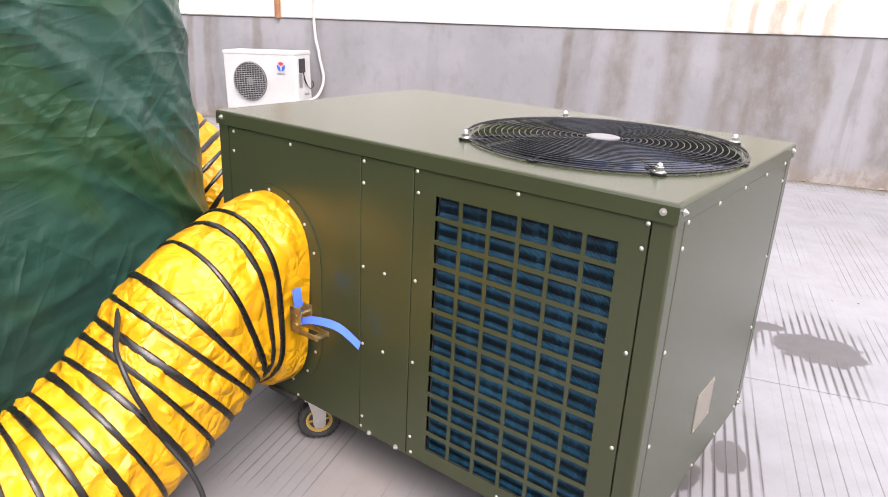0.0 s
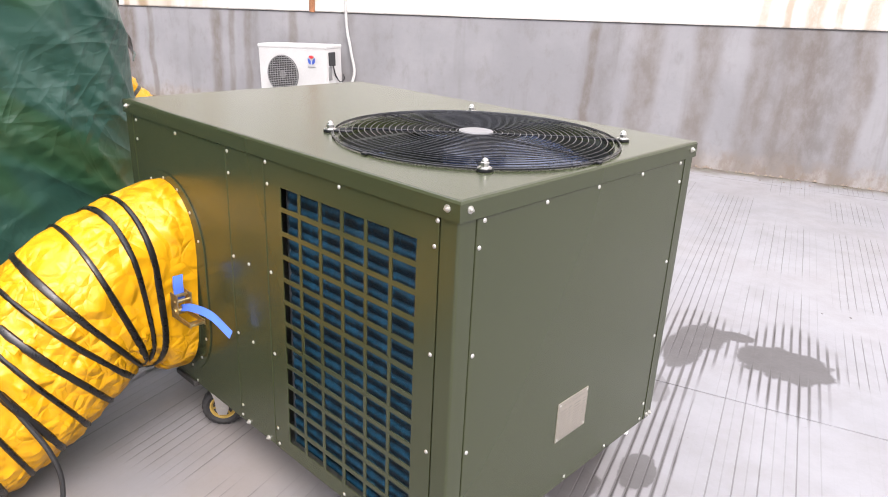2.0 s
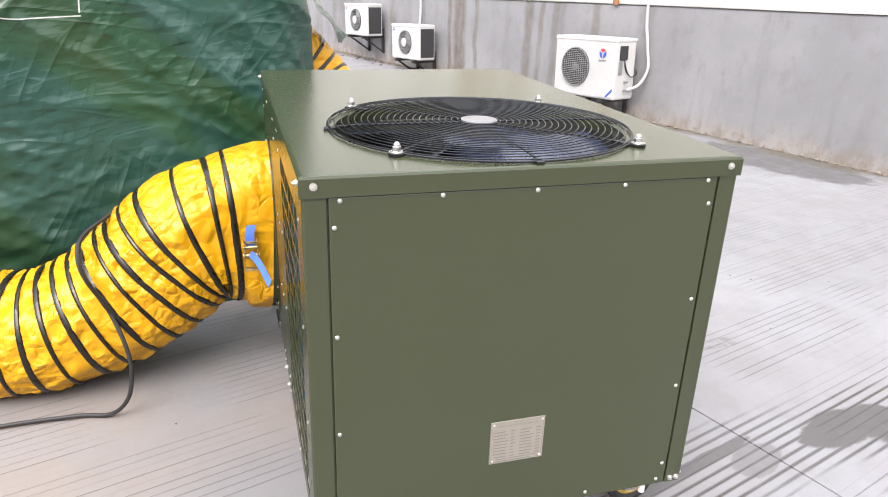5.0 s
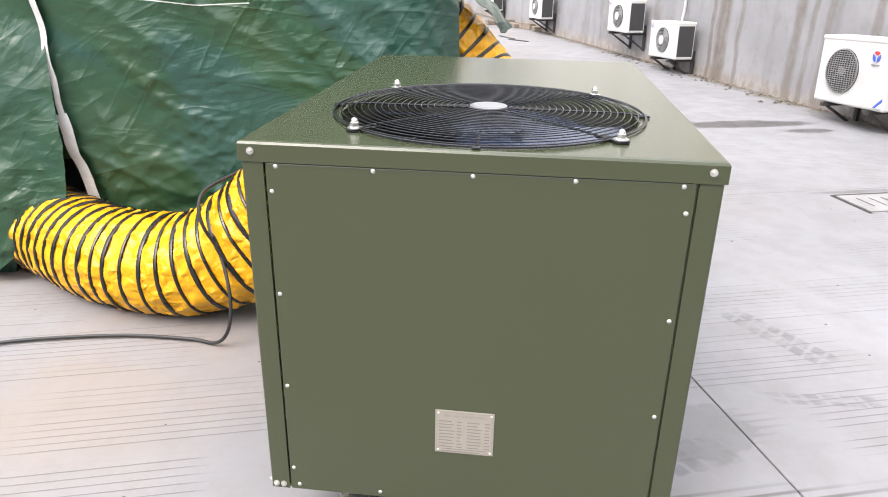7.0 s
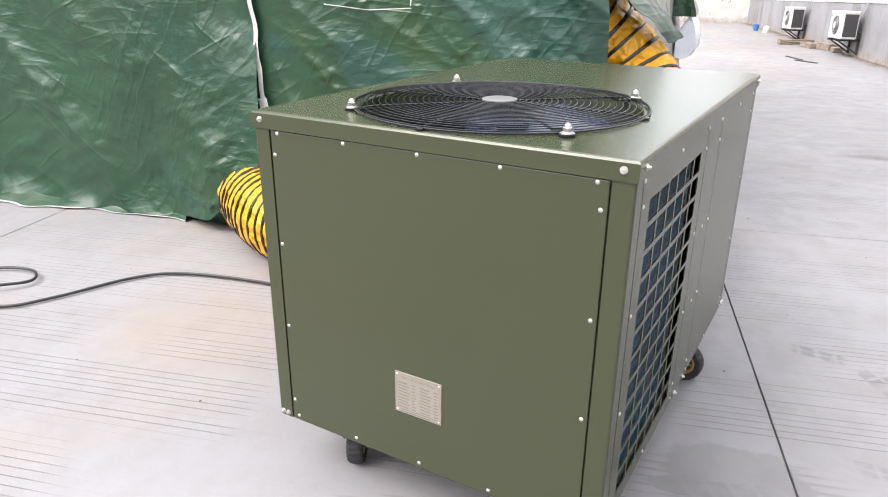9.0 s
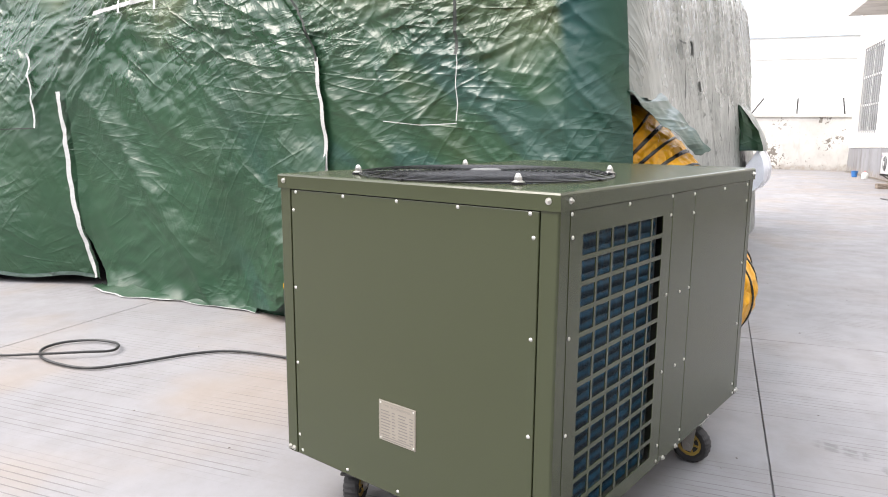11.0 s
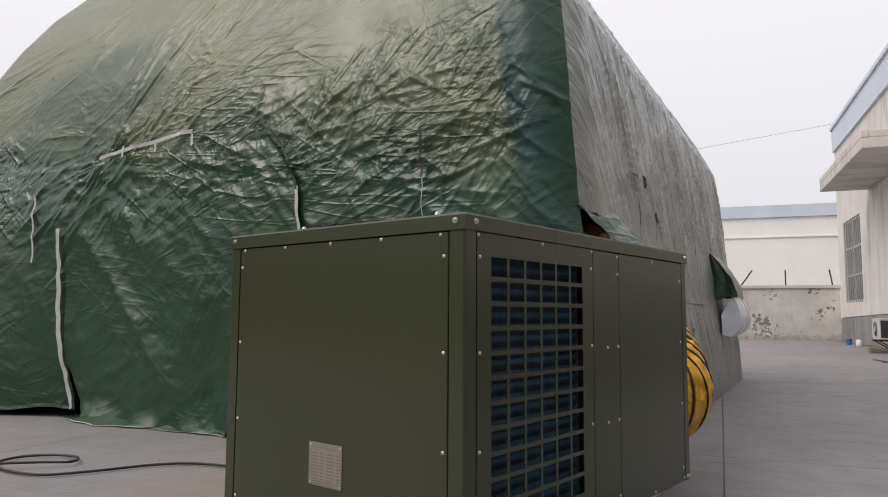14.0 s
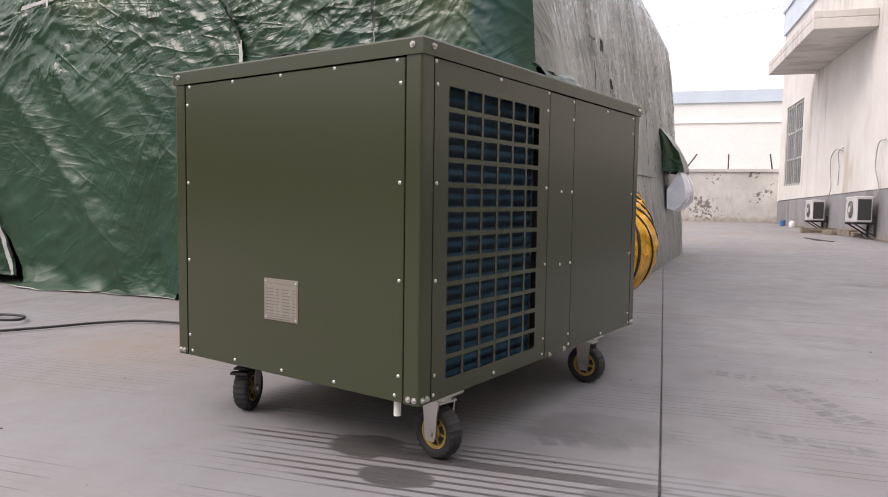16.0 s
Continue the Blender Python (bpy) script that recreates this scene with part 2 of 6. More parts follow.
    high_at = n.math("MULTIPLY", high_at, n.math("MULTIPLY", n.ramp(n.parts()[2], 2.1, 2.7, 1.0, 0.35), n.ramp(n.parts()[2], 1.2, 1.75, slack_low, 1.0)))     # taut towards the roof
    if strip:
        high_at = n.math("MULTIPLY", high_at, n.math("MULTIPLY", n.math("MULTIPLY_ADD", sky_strip, -0.75, 1.0), n.ramp(green_span, 0.25, 1.0, 0.25, 1.0)))
    dents = n.math("ABSOLUTE", n.math("SUBTRACT", n.noise(3.4, 1.5, 0.4, n.mapped((1, 1, 1.5), 0, (2, 6, 1)), 0.4), 0.5))
    slack = n.bump(dents, 0.13, 0.07)
    n.set(Normal=n.bump(high_at, relief, 0.008, slack))
    return n.mat


def duct_fabric():
    """Coated yellow fabric, crumpled into small flat facets with sharp creases between them."""
    n = Nodes("yellow_pvc_fabric")

    def facets(scale, shift):
        warped = n.tree.nodes.new("ShaderNodeVectorMath")
        warped.operation = "ADD"
        wob = n.tree.nodes.new("ShaderNodeTexNoise")
        wob.inputs["Scale"].default_value, wob.inputs["Detail"].default_value = scale * 0.6, 1.0
        n.put(wob.inputs["Vector"], n.place)
        small = n.tree.nodes.new("ShaderNodeVectorMath")
        small.operation = "SCALE"
        small.inputs["Scale"].default_value = 0.9 / scale
        n.put(small.inputs[0], wob.outputs["Color"])
        n.put(warped.inputs[0], n.mapped((1, 1, 1), 0, shift))
        n.put(warped.inputs[1], small.outputs[0])
        cells = n.tree.nodes.new("ShaderNodeTexVoronoi")
        cells.inputs["Scale"].default_value = scale
        n.put(cells.inputs["Vector"], warped.outputs[0])
        near = n.tree.nodes.new("ShaderNodeTexVoronoi")
        near.feature = "F2"
        near.inputs["Scale"].default_value = scale
        n.put(near.inputs["Vector"], warped.outputs[0])
        return n.math("SUBTRACT", near.outputs["Distance"], cells.outputs["Distance"])

    here = n.ramp(n.noise(4.0, 1), 0.40, 0.60)
    there = n.ramp(n.noise(6.0, 1, 0.5, n.mapped((1, 1, 1), 0, (6, 1, 5))), 0.42, 0.60)
    crumple = n.math("MULTIPLY_ADD", n.math("MULTIPLY", facets(30.0, (1, 8, 3)), there), 0.22, n.math("MULTIPLY", n.math("MULTIPLY", facets(13.0, (4, 2, 9)), here), 0.55))
    crumple = n.math("MULTIPLY_ADD", n.noise(9.0, 2.0, 0.5, None, 0.6), 1.1, crumple)
    grime = n.ramp(n.noise(6, 6), 0.5, 0.85)
    n.set(Base_Color=n.mix(n.math("MULTIPLY", grime, 0.3), (0.61, 0.300, 0.004), (0.49, 0.220, 0.006)), Roughness=0.34,
          Normal=n.bump(crumple, 0.95, 0.030))
    n.put(n.shader.inputs["Specular IOR Level"], 0.4)
    return n.mat


GROUND_TURN = 17.7
SITE_TURN = 19.0
TENT_TURN = 11.0


def yard_concrete():
    """Pale concrete, raked with grooves across the slab, with water stains that run along the grooves."""
    n = Nodes("grooved_concrete")
    flat = n.mapped((1, 1, 1), -GROUND_TURN)
    u, v, _ = n.parts(flat)
    sway = n.math("MULTIPLY_ADD", n.noise(0.8, 2, 0.5, flat), 0.008, v)
    row = n.math("MULTIPLY", sway, 1 / 0.034)
    cell = n.math("FRACT", row)
    line = n.ramp(n.math("ABSOLUTE", n.math("SUBTRACT", cell, 0.5)), 0.035, 0.085, 1.0, 0.0)

    def dice(value):
        white = n.tree.nodes.new("ShaderNodeTexWhiteNoise")
        white.noise_dimensions = "1D"
        n.put(white.inputs["W"], n.math("FLOOR", value))
        return white.outputs["Value"]

    some = n.ramp(dice(row), 0.05, 0.6, 0.25, 1.0)
    stroke = n.math("MULTIPLY", sway, 1 / 0.408)
    inside = n.ramp(n.math("ABSOLUTE", n.math("SUBTRACT", n.math("FRACT", stroke), 0.5)), 0.40, 0.43, 1.0, 0.12)
    start = n.math("MULTIPLY", dice(stroke), 40.0)
    along = n.tree.nodes.new("ShaderNodeCombineXYZ")
    n.put(along.inputs[0], n.math("MULTIPLY_ADD", u, 0.8, start))
    n.put(along.inputs[1], n.math("MULTIPLY", dice(row), 0.06))
    patch = n.ramp(n.noise(1.0, 2, 0.5, along.outputs[0]), 0.45, 0.50, 0.05, 1.0)
    groove = n.math("MULTIPLY", n.math("MULTIPLY", line, some), n.math("MULTIPLY", inside, patch))
    cloud, grit = n.noise(0.55, 5), n.noise(60, 4, 0.6)
    mottle = n.noise(5.0, 6, 0.65)
    base = n.mix(n.ramp(cloud, 0.3, 0.7), (0.194, 0.194, 0.207), (0.243, 0.244, 0.260))
    base = n.mix(n.ramp(mottle, 0.35, 0.8, 0.0, 0.35), base, (0.165, 0.152, 0.146))
    base = n.mix(n.ramp(grit, 0.62, 0.8, 0.0, 0.35), base, (0.12, 0.11, 0.105))
    tan = n.ramp(n.noise(1.3, 4, 0.5, n.mapped((1, 1, 1), 0, (7.3, 2.1, 0))), 0.42, 0.70, 0.10, 0.45)
    # tan patches, painted stronger towards the tent for the warm bounce light there
    tan = n.math("MULTIPLY", tan, n.ramp(n.parts()[0], -1.2, 1.6, 1.5, 0.25), clamp=True)
    base = n.mix(tan, base, (0.245, 0.200, 0.165))
    base = n.mix(n.math("MULTIPLY", groove, 0.50), base, (0.060, 0.055, 0.053))
    wet = None
    g = radians(GROUND_TURN)
    wide_line = n.ramp(n.math("ABSOLUTE", n.math("SUBTRACT", cell, 0.5)), 0.09, 0.25, 1.0, 0.0)
    rag, drift = n.math("MULTIPLY_ADD", n.noise(9.0, 4), 0.9, -0.45), n.math("MULTIPLY_ADD", n.noise(2.4, 2), 1.0, -0.5)
    # damp patches: centre, half size across and along the joints, reach of the wet grooves, depth of tone
    for x, y, hu, hv, fu, fv, most in (
            (1.88, -0.08, 0.15, 0.19, 0.42, 0.19, 1.0), (1.680, 0.261, 0.17, 0.078, 0.50, 0.12, 1.0), (1.872, 0.251, 0.13, 0.10, 0.30, 0.12, 1.0), (1.968, 0.155, 0.045, 0.09, 0.06, 0.05, 1.0), (1.324, 0.192, 0.11, 0.06, 0.36, 0.14, 0.5),
            (0.650, 0.100, 0.105, 0.085, 0.42, 0.06, 0.95), (0.845, -0.010, 0.105, 0.055, 0.45, 0.10, 0.95), (0.80, 0.120, 0.20, 0.030, 0.40, 0.06, 0.9), (1.07, 0.195, 0.30, 0.026, 0.62, 0.13, 0.9),
            (1.03, 0.50, 0.15, 0.05, 0.20, 0.06, 0.4), (1.10, 0.60, 0.20, 0.14, 0.3, 0.1, 0.35), (2.45, 5.30, 0.60, 0.15, 0.8, 0.12, 0.95), (1.60, 5.15, 0.45, 0.10, 0.7, 0.10, 0.7), (3.0, 5.14, 0.22, 0.08, 0.3, 0.1, 0.85), (2.80, 5.36, 0.30, 0.07, 0.4, 0.08, 0.9),
            (4.05, 3.30, 0.35, 0.75, 0.4, 0.6, 0.7), (3.03, 3.16, 0.16, 0.13, 0.2, 0.1, 0.55), (2.62, 3.30, 0.30, 0.025, 0.3, 0.03, 0.6)):
        pu, pv, _ = n.parts(n.mapped((1, 1, 1), -GROUND_TURN, (-(x * math.cos(g) + y * math.sin(g)), x * math.sin(g) - y * math.cos(g), 0)))

        def reach(a, b):
            p, q = n.math("MULTIPLY", pu, 1 / a), n.math("MULTIPLY", pv, 1 / b)
            return n.math("SQRT", n.math("MULTIPLY_ADD", p, p, n.math("MULTIPLY", q, q)))

        m = n.ramp(n.math("ADD", reach(hu, hv), rag), 0.90, 1.04, most, 0.0)
        finger = n.ramp(n.math("ADD", reach(fu, fv), drift), 0.75, 1.15, most, 0.0)
        m = n.math("MAXIMUM", m, n.math("MULTIPLY", finger, wide_line))
        wet = m if wet is None else n.math("MAXIMUM", wet, m)
    base = n.mix(n.math("MULTIPLY", wet, 0.80), base, (0.048, 0.044, 0.043))
    # faint dusty tyre prints: middle, way it runs, half length, half width
    for x, y, deg, half, wide in ((1.545, 1.255, -53.0, 0.24, 0.062), (1.564, 0.831, 4.0, 0.21, 0.034), (1.075, 0.480, 25.0, 0.15, 0.070), (1.235, 1.469, -5.0, 0.10, 0.035)):
        a = radians(deg)
        pu, pv, _ = n.parts(n.mapped((1, 1, 1), -deg, (-(x * math.cos(a) + y * math.sin(a)), x * math.sin(a) - y * math.cos(a), 0)))
        worn = n.math("MULTIPLY_ADD", n.noise(22.0, 3, 0.6), 0.5, -0.25)
        ends = n.ramp(n.math("ADD", n.math("MULTIPLY", n.math("ABSOLUTE", pu), 1 / half), worn), 0.7, 1.05, 1.0, 0.0)
        edge = n.ramp(n.math("ADD", n.math("MULTIPLY", n.math("ABSOLUTE", pv), 1 / wide), worn), 0.85, 1.05, 1.0, 0.0)
        lug = n.math("FRACT", n.math("MULTIPLY_ADD", pv, 5.0, n.math("MULTIPLY", pu, 1 / 0.062)))
        lug = n.ramp(n.math("ADD", n.math("ABSOLUTE", n.math("SUBTRACT", lug, 0.5)), n.math("MULTIPLY", worn, 0.5)), 0.30, 0.44, 1.0, 0.2)
        slot = n.ramp(n.math("ABSOLUTE", pv), 0.004, 0.009, 0.2, 1.0)
        mark = n.math("MULTIPLY", n.math("MULTIPLY", ends, edge), n.math("MULTIPLY", lug, slot))
        base = n.mix(n.math("MULTIPLY", n.math("MULTIPLY", mark, n.ramp(n.noise(11.0, 4, 0.6), 0.38, 0.62, 0.2, 1.0)), 0.62), base, (0.105, 0.102, 0.110))
    # earth and moss washed up along the foot of the building
    foot = n.math("MULTIPLY_ADD", n.noise(3.0, 5, 0.65), 0.55, n.parts(n.mapped((1, 1, 1), -SITE_TURN))[0])
    base = n.mix(n.ramp(foot, 5.30, 5.52, 0.0, 0.8), base, n.mix(n.ramp(n.noise(8.0, 3), 0.4, 0.6), (0.085, 0.066, 0.045), (0.11, 0.105, 0.07)))
    n.set(Base_Color=base, Roughness=n.math("SUBTRACT", n.ramp(mottle, 0.3, 0.7, 0.62, 0.8), n.math("MULTIPLY", wet, 0.32)))
    rough = n.math("MULTIPLY_ADD", grit, 0.25, n.math("MULTIPLY", groove, -1.0))
    n.set(Normal=n.bump(rough, 0.5, 0.004))
    return n.mat




def wall_render(name, low, high, streak, amount, stain_scale, rust=0.0, flake=0.0, runs=(), run_colour=(0.1, 0.08, 0.07)):
    """Old cement or paint on a wall, with streaks that run down it."""
    n = Nodes(name)
    site = n.mapped((1, 1, 1), -SITE_TURN)
    cloud, fine = n.noise(0.9, 6, 0.6, site), n.noise(22, 5, 0.6, site)
    drip = n.noise(stain_scale, 2, 0.5, n.mapped((0.3, 1.0, 0.16), 0, (0, 0, 0), site), 0.25)
    thin = n.noise(stain_scale * 4.5, 3, 0.6, n.mapped((0.3, 1.0, 0.09), 0, (5, 3, 0), site), 0.15)
    blotch = n.noise(7.0, 6, 0.7, n.mapped((1, 1, 0.6), 0, (1, 4, 2), site), 0.1)
    base = n.mix(n.ramp(cloud, 0.3, 0.72), low, high)
    where = n.ramp(n.noise(0.5, 2, 0.5, site), 0.35, 0.6, 0.45, 1.0)
    ragged = n.ramp(blotch, 0.3, 0.62, 0.45, 1.0)
    base = n.mix(n.math("MULTIPLY", ragged, n.math("MULTIPLY", where, n.ramp(drip, 0.52, 0.64, 0.0, amount))), base, streak)
    base = n.mix(n.math("MULTIPLY", where, n.ramp(thin, 0.55, 0.72, 0.0, amount * 0.55)), base, streak)
    base = n.mix(n.ramp(blotch, 0.5, 0.72, 0.0, amount * 0.42), base, tone(streak, 1.25))
    # eroded skirting: bare brown mortar and pale crusts low on the wall
    low_edge = n.math("MULTIPLY_ADD", n.noise(4.5, 6, 0.7, site), 0.42, n.parts()[2])
    base = n.mix(n.ramp(low_edge, 0.26, 0.42, 0.55, 0.0), base, n.mix(n.ramp(blotch, 0.4, 0.6), (0.20, 0.145, 0.10), (0.34, 0.31, 0.285)))
    base = n.mix(n.ramp(fine, 0.6, 0.8, 0.0, 0.3), base, tone(low, 0.7))
    if rust:
        drop = n.noise(1.9, 5, 0.6, n.mapped((0.3, 1.0, 0.16), 0, (3, 11, 0), site), 0.3)
        base = n.mix(n.math("MULTIPLY", n.ramp(n.noise(0.28, 2, 0.5, n.mapped((1, 1, 1), 0, (2, 5, 0), site)), 0.42, 0.58), n.ramp(drop, 0.52, 0.66, 0.0, rust)), base, (0.27, 0.165, 0.065))
    # single runs from the ledge: place along the wall, half width, strength
    v_at = n.math("MULTIPLY_ADD", n.noise(1.0, 2, 0.5, n.mapped((0.2, 0.5, 1.6), 0, (8, 1, 3), site)), 0.16, n.math("ADD", n.parts(site)[1], -0.08))
    for place, half, most in runs:
        run = n.ramp(n.math("ABSOLUTE", n.math("ADD", v_at, -place)), half * 0.35, half * 1.2, most, 0.0)
        base = n.mix(n.math("MULTIPLY", run, ragged), base, run_colour)
    if flake:
        # paint gone in torn patches down to dark mortar
        torn = n.math("MULTIPLY_ADD", n.noise(1.6, 3, 0.5, n.mapped((1, 1, 1), 0, (3, 0, 1), site)), 0.42, n.math("MULTIPLY", n.noise(11, 7, 0.7, site), 0.45))
        base = n.mix(n.ramp(torn, 0.488, 0.505, 0.0, flake), base, (0.125, 0.105, 0.085))
    n.set(Base_Color=base, Roughness=0.82, Normal=n.bump(n.math("MULTIPLY_ADD", cloud, 2.0, fine), 0.25, 0.006))
    return n.mat


COIL, YELLOW, YARD = coil_fins(), duct_fabric(), yard_concrete()
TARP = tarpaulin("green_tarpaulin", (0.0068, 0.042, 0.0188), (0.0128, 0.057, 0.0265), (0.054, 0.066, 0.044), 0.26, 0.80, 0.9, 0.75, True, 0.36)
TARP_FLAP = tarpaulin("faded_green_tarpaulin", (0.034, 0.066, 0.054), (0.055, 0.092, 0.078), (0.10, 0.12, 0.10), 0.24)
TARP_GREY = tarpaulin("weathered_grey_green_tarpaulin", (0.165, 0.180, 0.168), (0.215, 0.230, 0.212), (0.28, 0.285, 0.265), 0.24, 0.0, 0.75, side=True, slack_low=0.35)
PLINTH = wall_render("grey_cement_render", (0.215, 0.213, 0.222), (0.285, 0.282, 0.292), (0.100, 0.084, 0.073), 0.55, 1.5, 0.0, 0.0,
                     ((1.06, 0.05, 0.6), (0.57, 0.14, 0.55), (0.10, 0.13, 0.55), (-0.32, 0.11, 0.5), (-0.62, 0.20, 0.5), (-1.05, 0.10, 0.6), (6.63, 0.15, 0.85), (6.86, 0.05, 0.7), (6.28, 0.05, 0.6), (5.30, 0.09, 0.6), (5.08, 0.05, 0.5), (4.85, 0.06, 0.45), (4.25, 0.07, 0.5), (8.3, 0.1, 0.5)), (0.115, 0.088, 0.066))
WHITEWASH = wall_render("stained_white_paint", (0.59, 0.565, 0.53), (0.67, 0.65, 0.62), (0.46, 0.40, 0.32), 0.15, 1.3, 0.4, 0.0,
                        ((-0.28, 0.05, 0.5), (-0.46, 0.04, 0.6), (-0.66, 0.09, 0.6), (-0.83, 0.04, 0.55), (-1.06, 0.07, 0.6), (6.38, 0.10, 0.8), (6.64, 0.06, 0.7), (5.95, 0.12, 0.4), (9.4, 0.08, 0.4)), (0.26, 0.165, 0.07))
OLD_WALL = wall_render("flaking_white_paint", (0.48, 0.465, 0.44), (0.64, 0.625, 0.59), (0.22, 0.19, 0.165), 0.55, 2.2, 0.0, 0.85)
SLAB_CONCRETE = wall_render("weathered_canopy_concrete", (0.52, 0.495, 0.46), (0.64, 0.61, 0.575), (0.22, 0.19, 0.165), 0.4, 2.5)
# for the added unseen walls that block the low sky
BLOCKER_WALL = wall_render("brown_blocker_render", (0.11, 0.085, 0.055), (0.17, 0.13, 0.085), (0.06, 0.05, 0.04), 0.5, 1.5)
PANE = plain("dusty_window_glass", (0.10, 0.11, 0.12), 0.15, vary=0.3, coarse=3, relief=0)


# ---- mesh helpers ----
ROOT = {}


def thing(name, at=(0, 0, 0), label="", category="", group="", kind=""):
    """An empty at the base of a thing; its parts are given in world metres."""
    ob = new(name)
    ob.empty_display_size = 0.1
    ob.location = at
    ROOT[ob.name] = Vector(at)
    return tagged(ob, label, category, group, kind)


def link(name, mesh, material, parent, label, smooth=True, flats=False):
    ob = new(name, mesh)
    if material is not None and not mesh.materials:
        mesh.materials.append(material)
    if smooth:
        mesh.shade_smooth()
        mesh.set_sharp_from_angle(angle=radians(35))
        if flats:
            # large plane faces stay plane beside their rounded edges
            for face in mesh.polygons:
                if face.area > 0.0012:
                    face.use_smooth = False
    if parent is not None:
        ob.parent = parent
        if parent.name in ROOT:
            ob.location = -ROOT[parent.name]
    return tagged(ob, label)


def part(name, bm, material, parent=None, label="", smooth=True):
    mesh = bpy.data.meshes.new(name)
    bmesh.ops.recalc_face_normals(bm, faces=bm.faces)
    bm.to_mesh(mesh)
    bm.free()
    return link(name, mesh, material, parent, label, smooth, True)


def data_part(name, verts, faces, material, parent=None, label="", smooth=True):
    mesh = bpy.data.meshes.new(name)
    mesh.from_pydata([tuple(v) for v in verts], [], [tuple(f) for f in faces])
    mesh.update()
    return link(name, mesh, material, parent, label, smooth)


def shared(name, mesh, m, parent, label=""):
    """One more object on a mesh that others use, at pose m in the parent's space."""
    ob = new(name, mesh)
    ob.parent = parent
    ob.matrix_basis = (Matrix.Translation(-ROOT[parent.name]) @ m) if parent.name in ROOT else m
    return tagged(ob, label)


def box(bm, x0, x1, y0, y1, z0, z1, bevel=0.0, m=None):
    made = bmesh.ops.create_cube(bm, size=1.0)["verts"]
    bmesh.ops.scale(bm, vec=(x1 - x0, y1 - y0, z1 - z0), verts=made)
    bmesh.ops.translate(bm, vec=((x0 + x1) / 2, (y0 + y1) / 2, (z0 + z1) / 2), verts=made)
    if bevel:
        edges = list({e for v in made for e in v.link_edges})
        made = list({v for f in bmesh.ops.bevel(bm, geom=edges, offset=bevel, segments=2, affect="EDGES", profile=0.5)["faces"] for v in f.verts}
                    | {v for v in made if v.is_valid})
    if m is not None:
        bmesh.ops.transform(bm, matrix=m, verts=made)
    return bm


def rod(bm, p0, p1, r, seg=12, r2=None):
    p0, p1 = Vector(p0), Vector(p1)
    way = p1 - p0
    made = bmesh.ops.create_cone(bm, cap_ends=True, segments=seg, radius1=r, radius2=r if r2 is None else r2, depth=way.length)["verts"]
    turn = way.to_track_quat("Z", "Y").to_matrix().to_4x4()
    bmesh.ops.transform(bm, matrix=Matrix.Translation((p0 + p1) / 2) @ turn, verts=made)
    return bm


def smooth_path(points, step=0.02):
    """A Catmull-Rom line through the points, at even steps."""
    p = np.array(points, float)
    p = np.vstack([2 * p[0] - p[1], p, 2 * p[-1] - p[-2]])
    out = []
    for i in range(1, len(p) - 2):
        t = np.linspace(0, 1, 40, endpoint=False)[:, None]
        a, b, c, d = p[i - 1:i + 3]
        out.append(0.5 * (2 * b + (c - a) * t + (2 * a - 5 * b + 4 * c - d) * t ** 2 + (3 * b - a - 3 * c + d) * t ** 3))
    out = np.vstack(out + [p[-2:-1]])
    far = np.r_[0, np.cumsum(np.linalg.norm(np.diff(out, axis=0), axis=1))]
    s = np.linspace(0, far[-1], max(2, int(far[-1] / step) + 1))
    return np.stack([np.interp(s, far, out[:, k]) for k in range(3)], 1), s


def frames(line, first=(0, 0, 1)):
    """Tangent and two cross directions along a line, carried without twist."""
    tan = np.gradient(line, axis=0)
    tan /= np.linalg.norm(tan, axis=1)[:, None]
    up = np.array(first, float)
    ups = []
    for t in tan:
        up = up - t * (up @ t)
        up = up / np.linalg.norm(up)
        ups.append(up)
    ups = np.array(ups)
    return tan, ups, np.cross(tan, ups)


def tube_data(line, r, seg=8, first=(0, 0, 1), closed=False):
    line = np.asarray(line, float)
    if closed:
        nxt, prv = np.roll(line, -1, 0), np.roll(line, 1, 0)
        tan = nxt - prv
        tan /= np.linalg.norm(tan, axis=1)[:, None]
        up = np.tile(np.array(first, float), (len(line), 1))
        side = np.cross(tan, up)
    else:
        tan, up, side = frames(line, first)
    ang = np.linspace(0, 2 * math.pi, seg, endpoint=False)
    rr = np.broadcast_to(np.asarray(r, float), (len(line),))
    ring = line[:, None] + rr[:, None, None] * (np.cos(ang)[None, :, None] * up[:, None] + np.sin(ang)[None, :, None] * side[:, None])
    verts, faces, n = ring.reshape(-1, 3), [], len(line)
    for i in range(n if closed else n - 1):
        j = (i + 1) % n
        for k in range(seg):
            l = (k + 1) % seg
            faces.append((i * seg + k, i * seg + l, j * seg + l, j * seg + k))
    if not closed:
        faces += [tuple(range(seg - 1, -1, -1)), tuple((n - 1) * seg + k for k in range(seg))]
    return verts, faces


def tubes(name, lines, r, material, parent=None, label="", seg=8, closed=False, first=(0, 0, 1)):
    verts, faces = [], []
    for line in lines:
        v, f = tube_data(line, r, seg, first, closed)
        faces += [tuple(i + len(verts) for i in q) for q in f]
        verts += [tuple(p) for p in v]
    return data_part(name, verts, faces, material, parent, label)


